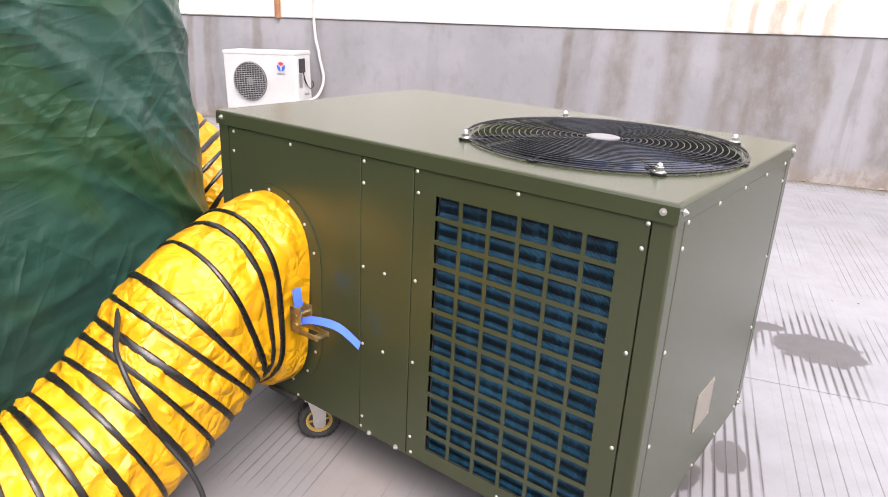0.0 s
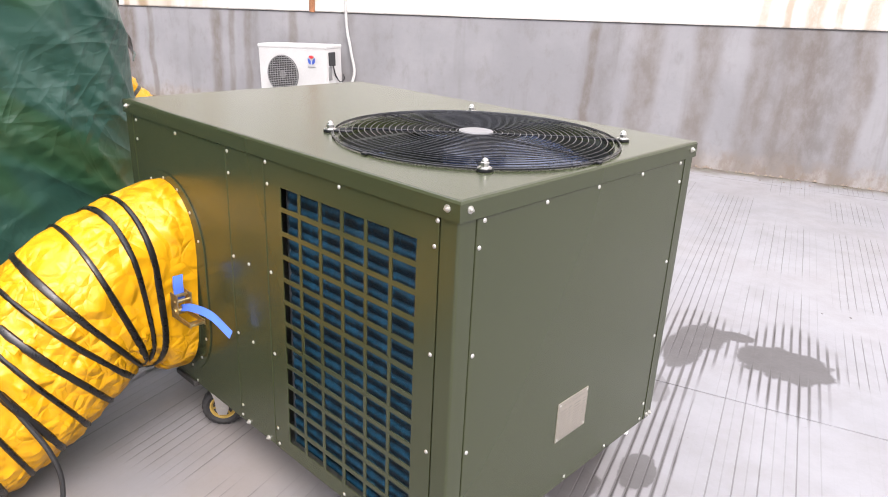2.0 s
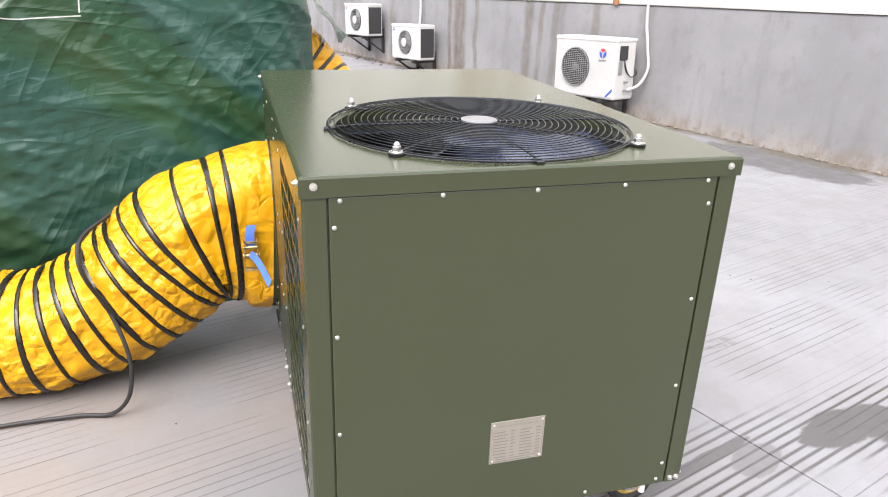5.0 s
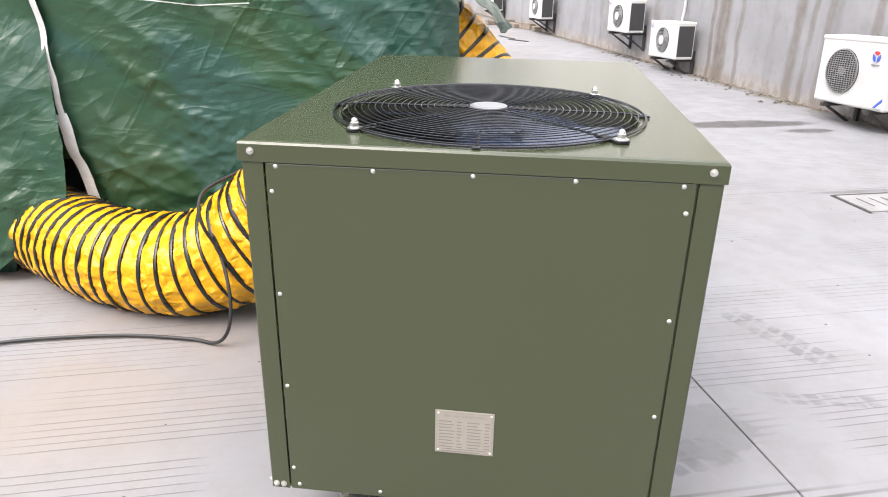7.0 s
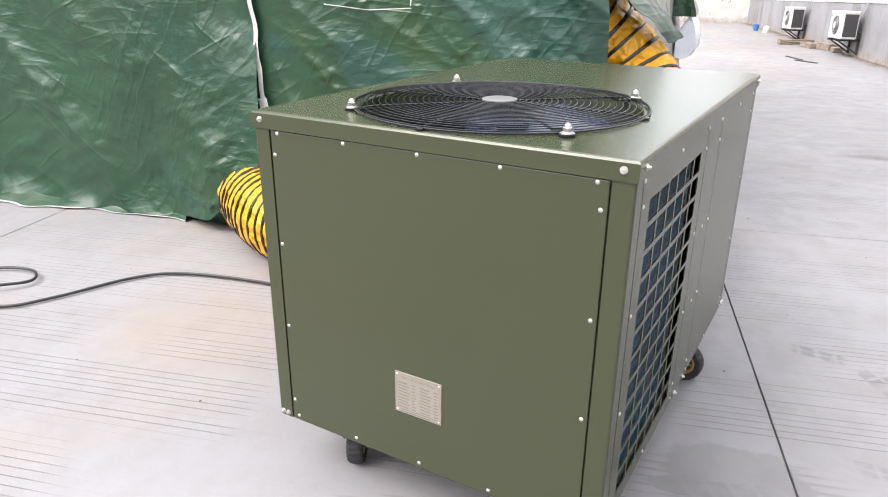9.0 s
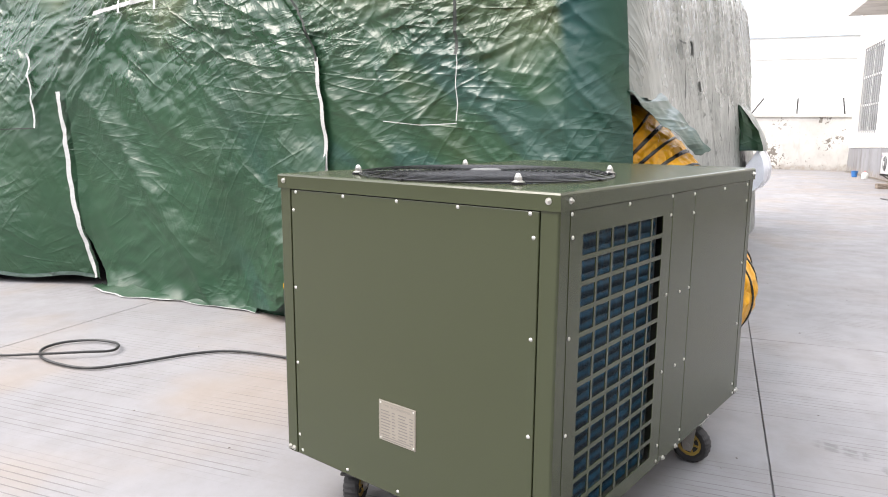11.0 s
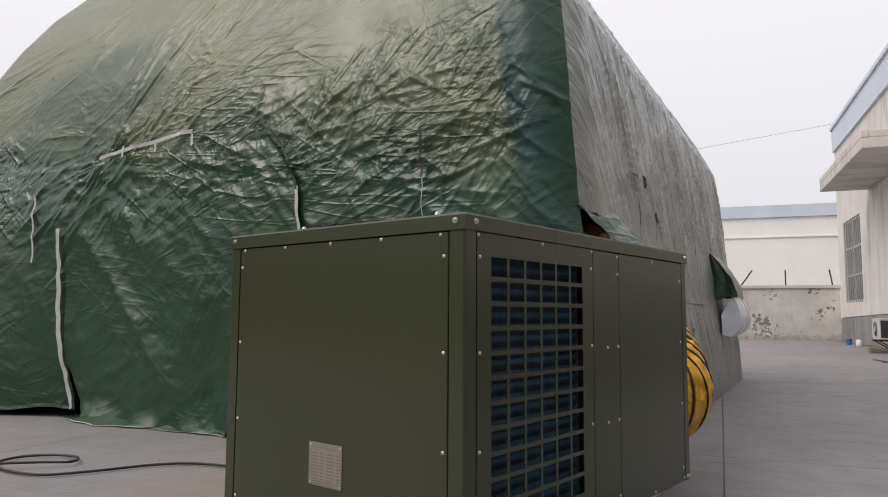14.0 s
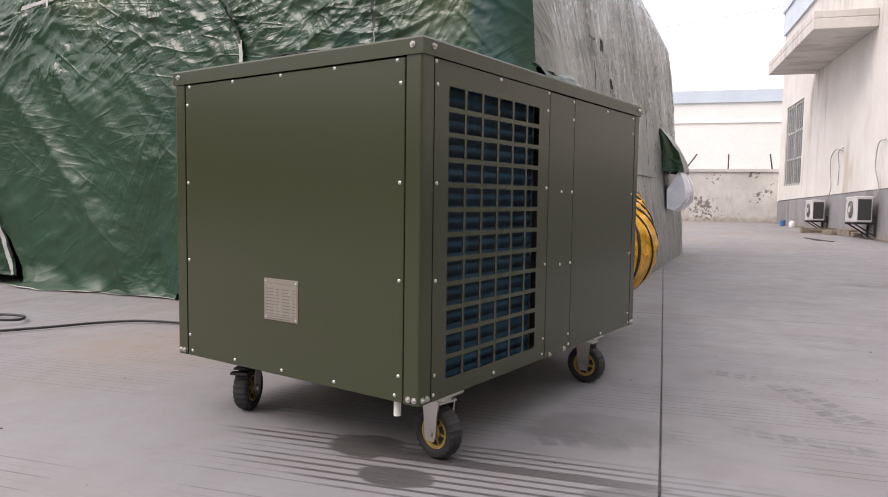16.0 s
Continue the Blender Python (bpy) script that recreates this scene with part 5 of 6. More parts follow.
# door flap, its lower corner drawn forward over the duct
fs, gs = np.linspace(0, 1, 110), np.linspace(0, 1, 100)
F, Gg = np.meshgrid(fs, gs)
top = np.interp(F, (0, 0.07, 0.45, 0.75, 0.88, 0.96, 1.0), (1.55, 1.85, 1.93, 1.95, 1.86, 1.68, 1.5))
foot = 0.015 + 0.055 * np.clip((F - 0.62) / 0.23, 0, 1) + 0.14 * np.clip((F - 0.85) / 0.10, 0, 1)
Zd = foot + Gg * (top - foot)
left = np.interp(Zd, (0, 0.05, 0.2, 0.36, 0.6, 1.34, 1.87), (-2.98, -2.97, -3.05, -3.16, -3.21, -3.28, -2.97))
right = np.interp(Zd, (0.21, 0.31, 0.42, 0.61, 0.83, 1.14, 1.5, 1.9), (-1.10, -1.07, -1.045, -1.03, -1.05, -1.065, -1.115, -1.2))
Pd = left + (right - left) * F
drawn = np.clip((F - 0.66) / 0.2, 0, 1) ** 1.3 * np.clip((1.05 - Zd) / 0.80, 0, 1)
kick = 0.10 * np.clip((0.18 - Zd) / 0.18, 0, 1) ** 2 * (0.6 + 0.4 * np.sin(F * 23)) * (1 - 0.75 * np.clip((F - 0.25) / 0.5, 0, 1))
flap_points = front(Pd, Zd, 0.014 + 0.13 * drawn + kick + 0.008 * ridges(Pd * 3 + Zd, Zd * 2.2 - Pd, 91) + 0.012 * drawn * (ridges(Pd * 6 + Zd * 3, Zd * 7 - Pd * 2, 93) + ridges(Pd * 9 - Zd * 5, Zd * 9 + Pd * 3, 95)))
data_part("door_flap", flap_points.reshape(-1, 3), grid_faces(100, 110), TARP, tent, "loose green door flap")


def tape(name, line, width, label, material=TAPE, place=front, off=0.022):
    """A narrow strip sewn on the sheet along a line of (along, height)."""
    line = np.array(line, float)
    far = np.r_[0, np.cumsum(np.hypot(*np.diff(line, axis=0).T))]
    t = np.linspace(0, far[-1], max(3, int(far[-1] / 0.025)))
    a, z = np.interp(t, far, line[:, 0]), np.interp(t, far, line[:, 1])
    ta, tz = np.gradient(a), np.gradient(z)
    k = np.hypot(ta, tz) + 1e-9
    wob = 0.004 * np.sin(t * 31)
    rows = [place(a - tz / k * (h * width / 2 + wob), z + ta / k * (h * width / 2), off) for h in (-1, -0.9, 0.9, 1)]
    rows[0] -= 0.35 * (rows[1] - rows[0])
    pts = np.stack(rows, 0)
    return data_part(name, pts.reshape(-1, 3), grid_faces(4, len(t)), material, tent, label)


DARK_TAPE = plain("dark_zip_tape", (0.012, 0.016, 0.013), 0.7, vary=0.2)
tape("zip_tape", [(-1.115, 1.50), (-1.065, 1.14), (-1.05, 0.83), (-1.02, 0.61), (-0.97, 0.30)], 0.023, "white zip tape", off=0.03)
tape("zip_tape", [(-1.040, 0.72), (-1.01, 0.55), (-0.965, 0.33)], 0.046, "wide white zip tape, pulled open", off=0.036)
tape("zip_tape", [(-3.34, 1.36), (-3.27, 0.75), (-3.17, 0.30), (-3.11, 0.07)], 0.034, "white zip tape", off=0.03)
tape("zip_tape", [(-3.0, 1.865), (-2.6, 1.91), (-2.05, 1.955)], 0.026, "white zip tape", off=0.032)
tape("zip_tape", [(-3.66, 1.63), (-3.60, 1.35), (-3.57, 1.11)], 0.016, "white zip tape")
tape("zip_tape", [(-0.25, 1.50), (-0.25, 1.16)], 0.005, "white zip tape")
tape("zip_tape", [(-0.68, 1.16), (-0.45, 1.14), (-0.25, 1.15)], 0.004, "white zip tape")
tape("seam", [(-1.75, 1.965), (-1.60, 1.955), (-1.46, 1.925), (-1.34, 1.865), (-1.25, 1.77), (-1.18, 1.65), (-1.135, 1.55), (-1.115, 1.48)], 0.012, "dark zip seam", DARK_TAPE, off=0.034)
tape("seam", [(-0.25, 1.76), (-0.25, 1.48)], 0.019, "dark zip seam", DARK_TAPE, off=0.036)
tape("seam", [(-4.6, 1.12), (-3.9, 1.10), (-3.57, 1.11)], 0.008, "sewn seam", DARK_TAPE)
for p in (-2.42, -2.05, -2.75):
    tape("tab", [(p, 1.93), (p + 0.01, 1.85)], 0.018, "white tape tab", off=0.034)

tape("hem", [(p, 0.072 + 0.016 * math.sin(p * 9)) for p in np.arange(-5.0, -3.11, 0.06)], 0.026, "frayed pale hem of the end wall", TARP_FLAP, off=0.006)

# hem lying on the ground under the door
hem_p = np.linspace(-3.15, -1.62, 90)
sway = np.clip((hem_p + 3.15) / 0.25, 0, 1)
taper = 1 - 0.75 * np.clip((hem_p + 2.7) / 0.9, 0, 1)
hem_rows = []
for out, high in ((0.03, 0.055), (0.07, 0.040), (0.11, 0.022), (0.135, 0.008), (0.150, 0.006)):
    row = np.array(front(hem_p, 0.03, out * (0.55 + 0.45 * sway) * taper + 0.022 * np.sin(hem_p * 7 + 1) + 0.008 * np.sin(hem_p * 23)))
    row[:, 2] = high * (0.8 + 0.35 * np.sin(hem_p * 11 + out * 20)) * (0.3 + 0.7 * sway) + 0.004
    hem_rows.append(row)
data_part("hem", np.stack(hem_rows[:4], 0).reshape(-1, 3), grid_faces(4, 90), TARP, tent, "rolled hem of the door on the ground")
data_part("hem_edge", np.stack(hem_rows[3:], 0).reshape(-1, 3), grid_faces(2, 90), TAPE, tent, "white edge tape of the hem")

# long side: sleeve flap over the duct, patches, hanging straps, a window flap with clear film
outw = np.array([math.cos(radians(TENT_TURN)), math.sin(radians(TENT_TURN)), 0])
tt, kk = np.meshgrid(np.linspace(0, 1, 48), np.linspace(0, 1, 24))
near_hinge, far_hinge = side(1.725, 1.30), side(2.15, 1.31)
tip_near, tip_far = np.array([0.395, 2.195, 1.005]), np.array([0.440, 2.275, 1.025])
flap = ((1 - kk) * (1 - tt))[..., None] * near_hinge + (kk * (1 - tt))[..., None] * far_hinge + ((1 - kk) * tt)[..., None] * tip_near + (kk * tt)[..., None] * tip_far
flap[..., 2] += 0.012 * np.sin(math.pi * tt) * (0.3 + 0.7 * np.sin(math.pi * (0.15 + 0.7 * kk))) + 0.008 * soft_noise(tt * 6, kk * 4, 5) + 0.006 * np.sin(tt * 21 + kk * 6)
flap[..., 0] += 0.012 * np.sin(tt * 9 + 1) * (1 - kk)
under = flap - np.array([0, 0, 0.003])
n_flap = flap.shape[0] * flap.shape[1]
data_part("duct_flap", np.vstack([flap.reshape(-1, 3), under.reshape(-1, 3)]), grid_faces(24, 48) + [tuple(n_flap + k for k in reversed(q)) for q in grid_faces(24, 48)], TARP_FLAP, tent, "pale green tarpaulin flap held out over the duct")


def patch(name, q0, q1, z0, z1, material, label, off=0.032, tuck=0.0):
    a, z = np.meshgrid(np.linspace(q0, q1, 12), np.linspace(z1, z0, 16))
    edge = np.clip(np.minimum(a - q0, q1 - a) / tuck, 0, 1) if tuck else 1.0
    pts = side(a, z, edge * (off + 0.012 * ridges(a * 6, z * 5, 101)) - 0.003)
    return data_part(name, pts.reshape(-1, 3), grid_faces(16, 12), material, tent, label)


patch("patch", 2.80, 2.92, 1.55, 1.63, DARK_TAPE, "black patch", 0.05)
patch("patch", 3.06, 3.14, 1.36, 1.42, DARK_TAPE, "black patch", 0.05)
tape("seam", [(2.62, 1.62), (2.80, 1.62)], 0.010, "dark zip seam", DARK_TAPE, side)
for q, z1, z0 in ((2.64, 1.60, 1.15), (3.10, 1.50, 1.25), (3.75, 1.58, 1.25), (4.15, 1.52, 1.05), (4.70, 1.55, 0.95), (5.15, 1.50, 0.9), (5.75, 1.48, 0.8), (6.2, 1.45, 0.95)):
    tape("strap", [(q, z1), (q + 0.03, (z0 + z1) / 2), (q - 0.02, z0)], 0.012, "dark window strap", DARK_TAPE, side, 0.042)
patch("window_flap", 4.2, 5.1, 0.85, 1.42, TARP_GREY, "tarpaulin window flap", 0.018, 0.09)
# a window hood: sloping top, dark cheeks, a puffed bag of clear film below
q_in, q_out = 5.95, 6.75
hood_q, hood_k = np.meshgrid(np.linspace(q_in, q_out, 14), np.linspace(0, 1, 10))
hood = side(hood_q, 1.38 - 0.44 * hood_k, 0.02) + outw * (0.19 * np.sin(hood_k * math.pi / 2) + 0.012 * np.sin(hood_q * 11) * hood_k)[..., None]
data_part("window_hood", hood.reshape(-1, 3), grid_faces(10, 14), TARP_GREY, tent, "grey-green window hood standing off the wall")
for edge in (0, 13):
    cheek_k, cheek_j = np.meshgrid(np.linspace(0, 1, 10), np.linspace(0, 1, 6))
    rim = hood[:, edge]
    foot_line = side(np.full(10, hood_q[0, edge]), 1.38 - 0.44 * np.linspace(0, 1, 10), 0.004)
    cheek = rim[None] * cheek_j[..., None] + foot_line[None] * (1 - cheek_j[..., None]) + np.array([0, 0.012, 0]) * np.sin(cheek_j * 9 + cheek_k * 4)[..., None]
    data_part("cheek", cheek.reshape(-1, 3), grid_faces(6, 10), TARP, tent, "dark green side of the window hood")
bag_line = np.array([(0.19, 0.95), (0.235, 0.86), (0.25, 0.76), (0.235, 0.66), (0.18, 0.58), (0.10, 0.54), (0.02, 0.56)])
bag_q = np.linspace(q_in + 0.04, q_out - 0.04, 12)
swell = 1 - 0.16 * np.abs(np.linspace(-1, 1, 12)) ** 3
bag = np.stack([side(bag_q, np.full(12, z), 0.004) + outw * (o * swell + 0.006 * np.sin(bag_q * 23 + z * 30))[:, None] for o, z in bag_line])
bag_verts, bag_faces = [tuple(p) for p in bag.reshape(-1, 3)], grid_faces(7, 12)
for edge in (0, 11):
    bag_verts.append(tuple(side(bag_q[edge], 0.76, 0.03)))
    bag_faces += [(len(bag_verts) - 1, r * 12 + edge, (r + 1) * 12 + edge) for r in range(6)]
data_part("window_film", bag_verts, bag_faces, GLASS_FILM, tent, "puffed milky clear window film")


# ---- yellow flexible ducts ----
def duct(name, points, sizes, pitch, seed, label, skip=0.0):
    """A fabric hose round a helical wire. sizes: rows of (metres along, half width, half height)."""
    line, s = smooth_path(points, 0.009)
    tan, up, across = frames(line)
    sizes = np.array(sizes)
    hw, hh = np.interp(s, sizes[:, 0], sizes[:, 1]), np.interp(s, sizes[:, 0], sizes[:, 2])
    seg = 96
    ang = np.linspace(0, 2 * math.pi, seg, endpoint=False)
    A, Sg = np.meshgrid(ang, s)
    turn_line = np.interp(s, pitch[0], pitch[1]) + 0.20 * soft_noise(s * 5.0, s * 0 + 0.5, seed + 11) + 0.12 * soft_noise(s * 13.0, s * 0 + 0.3, seed + 12)
    turns = turn_line[:, None]
    phase = (turns - A / (2 * math.pi))
    sag = np.sin(math.pi * (phase % 1.0)) ** 0.8 * np.clip((Sg - 0.09) / 0.1, 0.12, 1)
    r = 1.0 - 0.045 * sag + 0.055 * soft_noise(A * 3, Sg * 13, seed) * sag + 0.070 * ridges(A * 2.4, Sg * 9, seed + 3, 1.0) * sag + 0.030 * ridges(A * 5, Sg * 20, seed + 5, 1.2) * sag
    k = np.clip(hh - hw, 0, None)[:, None]
    ca, sa = np.cos(A), np.sin(A)
    flatten = np.tanh(sa * 6)
    local_a, local_b = hw[:, None] * r * ca, hw[:, None] * r * sa + k * flatten
    pts = line[:, None] + across[:, None] * local_a[..., None] + up[:, None] * local_b[..., None]
    pts[..., 2] = np.maximum(pts[..., 2], 0.004)
    faces = []
    for i in range(len(s) - 1):
        for j in range(seg):
            l = (j + 1) % seg
            faces.append((i * seg + j, i * seg + l, (i + 1) * seg + l, (i + 1) * seg + j))
    body = thing(name, (float(line[:, 0].mean()), float(line[:, 1].mean()), 0), label, "air duct")
    data_part("sleeve", pts.reshape(-1, 3), faces, YELLOW, body, "creased yellow fabric sleeve")
    # the wear strip on the wire, coil by coil
    total = float(turn_line[-1])
    start = float(np.interp(skip, s, turn_line))
    for turn in range(int(math.ceil(total - start))):
        t = np.linspace(start + turn, min(start + turn + 1.02, total), 64)
        sw = np.interp(t, np.maximum.accumulate(turn_line), s)
        aw = (t % 1.0) * 2 * math.pi
        c = np.stack([np.interp(sw, s, line[:, k]) for k in range(3)], 1)
        u2 = np.stack([np.interp(sw, s, up[:, k]) for k in range(3)], 1)
        a2 = np.stack([np.interp(sw, s, across[:, k]) for k in range(3)], 1)
        w2, h2 = np.interp(sw, s, hw) + 0.002, np.interp(sw, s, hh)
        coil = c + a2 * (w2 * np.cos(aw))[:, None] + u2 * (w2 * np.sin(aw) + np.clip(h2 - w2, 0, None) * np.tanh(np.sin(aw) * 6))[:, None]
        coil[:, 2] = np.maximum(coil[:, 2], 0.010)
        t2 = np.stack([np.interp(sw, s, tan[:, k]) for k in range(3)], 1)
        out2 = coil - c
        out2 /= np.linalg.norm(out2, axis=1)[:, None]
        ring = np.linspace(0, 2 * math.pi, 8, endpoint=False)
        half = 0.0088 + 0.0020 * np.sin(t * 9.1)
        v = coil[:, None] + t2[:, None] * (half[:, None] * np.cos(ring))[..., None] + out2[:, None] * (0.006 * np.sin(ring))[None, :, None]
        v = v.reshape(-1, 3)
        f = [(i * 8 + k, i * 8 + (k + 1) % 8, i * 8 + 8 + (k + 1) % 8, i * 8 + 8 + k) for i in range(len(t) - 1) for k in range(8)]
        f += [tuple(range(7, -1, -1)), tuple(8 * (len(t) - 1) + k for k in range(8))]
        data_part("wear_strip", v, f, DUCT_BLACK, body, "black strip over the wire" if turn == 0 else "")
    return body


duct("flexible_duct", [(-0.015, 1.135, 0.505), (-0.13, 1.130, 0.510), (-0.26, 1.110, 0.486), (-0.40, 1.110, 0.370), (-0.54, 1.105, 0.280), (-0.71, 1.105, 0.215), (-0.92, 1.135, 0.194), (-1.15, 1.210, 0.190), (-1.40, 1.350, 0.192), (-1.65, 1.50, 0.20), (-1.95, 1.75, 0.20)],
              [(0, 0.163, 0.288), (0.05, 0.165, 0.286), (0.10, 0.168, 0.262), (0.19, 0.172, 0.232), (0.30, 0.178, 0.224), (0.45, 0.186, 0.220), (0.6, 0.194, 0.206), (0.75, 0.197, 0.197), (3, 0.192, 0.192)],
              ((0.0, 0.09, 0.34, 1.0, 2.4), (0.0, 0.7, 5.6, 15.2, 38.3)), 5, "yellow fabric duct with black spiral running along the ground", 0.10)
duct("flexible_duct", [(0.45, LY + 0.015, 0.50), (0.455, LY + 0.13, 0.49), (0.53, LY + 0.32, 0.42), (0.575, LY + 0.54, 0.42), (0.455, LY + 0.76, 0.56), (0.275, LY + 0.90, 0.775), (0.105, LY + 0.880, 0.965), (-0.07, LY + 0.785, 1.10), (-0.34, LY + 0.63, 1.135)],
            [(0, 0.182, 0.262), (0.12, 0.184, 0.264), (0.35, 0.21, 0.235), (0.55, 0.216, 0.216), (0.9, 0.196, 0.196), (3, 0.192, 0.192)],
            ((0.0, 0.15, 1.0, 2.4), (0.0, 1.0, 12.0, 30.0)), 8, "yellow fabric duct with black spiral looping into the tent", 0.14)

# ratchet strap that holds the duct on its collar
def ribbon(name, points, width, across, thick, material, parent, label=""):
    line, s = smooth_path(points, 0.006)
    tan = np.gradient(line, axis=0)
    tan /= np.linalg.norm(tan, axis=1)[:, None]
    side_way = np.array(across, float)
    n = np.cross(tan, side_way)
    n /= np.linalg.norm(n, axis=1)[:, None]
    rows = [line + side_way * a * width / 2 + n * b * thick / 2 for a, b in ((-1, -1), (1, -1), (1, 1), (-1, 1))]
    verts = np.stack(rows, 1).reshape(-1, 3)
    faces = [(4 * i + a, 4 * i + (a + 1) % 4, 4 * i + 4 + (a + 1) % 4, 4 * i + 4 + a) for i in range(len(line) - 1) for a in range(4)]
    faces += [(0, 1, 2, 3), tuple(4 * (len(line) - 1) + k for k in (3, 2, 1, 0))]
    return data_part(name, verts, faces, material, parent, label)


strap = thing("ratchet_strap", (-0.07, 0.98, 0.4), "blue ratchet strap with a metal buckle tightened round the duct", "strap")
ribbon("webbing", [(-0.074, 0.950, 0.575), (-0.082, 0.936, 0.55), (-0.082, 0.930, 0.515)], 0.028, (1, 0, 0), 0.003, BLUE_WEB, strap, "blue webbing band")
ribbon("tail", [(-0.084, 0.930, 0.488), (-0.080, 0.870, 0.508), (-0.060, 0.805, 0.502), (-0.036, 0.752, 0.458)], 0.021, (0.55, 0.15, 0.82), 0.002, BLUE_WEB, strap, "loose webbing tail")
bm = bmesh.new()
for x in (-0.101, -0.061):
    box(bm, x - 0.0015, x + 0.0015, 0.905, 0.945, 0.462, 0.535, 0.001)
    box(bm, x - 0.0015, x + 0.0015, 0.840, 0.910, 0.463, 0.478, 0.001)
box(bm, -0.100, -0.060, 0.925, 0.932, 0.522, 0.530, 0.001)
box(bm, -0.100, -0.060, 0.840, 0.862, 0.467, 0.473, 0.001)
rod(bm, (-0.106, 0.925, 0.484), (-0.056, 0.925, 0.484), 0.010, 16)
rod(bm, (-0.104, 0.922, 0.512), (-0.058, 0.922, 0.512), 0.005, 12)
part("ratchet", bm, BRASS, strap, "yellow-zinc ratchet buckle")

# ---- black power cable: over the duct, down, and away across the yard with one loop ----
line, _ = smooth_path([(0.10, LY + 0.16, 0.03), (-0.02, LY + 0.12, 0.05), (-0.12, LY + 0.06, 0.20), (-0.19, 1.385, 0.42), (-0.286, 1.31, 0.530), (-0.398, 1.215, 0.585), (-0.464, 1.13, 0.600), (-0.528, 1.03, 0.580), (-0.556, 0.985, 0.566), (-0.568, 0.945, 0.545), (-0.566, 0.915, 0.498), (-0.548, 0.905, 0.442),
                       (-0.509, 0.918, 0.348), (-0.468, 0.872, 0.244), (-0.458, 0.848, 0.16), (-0.48, 0.845, 0.07), (-0.54, 0.862, 0.014),
                       (-0.65, 0.880, 0.012), (-0.93, 0.863, 0.012), (-1.30, 0.752, 0.012), (-1.455, 0.600, 0.012), (-1.56, 0.30, 0.012), (-1.66, 0.134, 0.012), (-1.92, 0.067, 0.012), (-2.10, 0.12, 0.012),
                       (-2.14, 0.24, 0.014), (-2.05, 0.36, 0.016), (-1.90, 0.405, 0.018), (-1.79, 0.33, 0.022), (-1.86, 0.20, 0.030), (-2.00, 0.06, 0.026), (-2.20, -0.08, 0.012), (-2.6, -0.35, 0.012), (-3.3, -0.62, 0.012), (-4.4, -0.8, 0.012)], 0.012)
v, f = tube_data(line, 0.0066, 8)
cable = data_part("power_cable", v, f, CABLE, None)
tagged(cable, "black rubber power cable looping across the concrete", "cable")


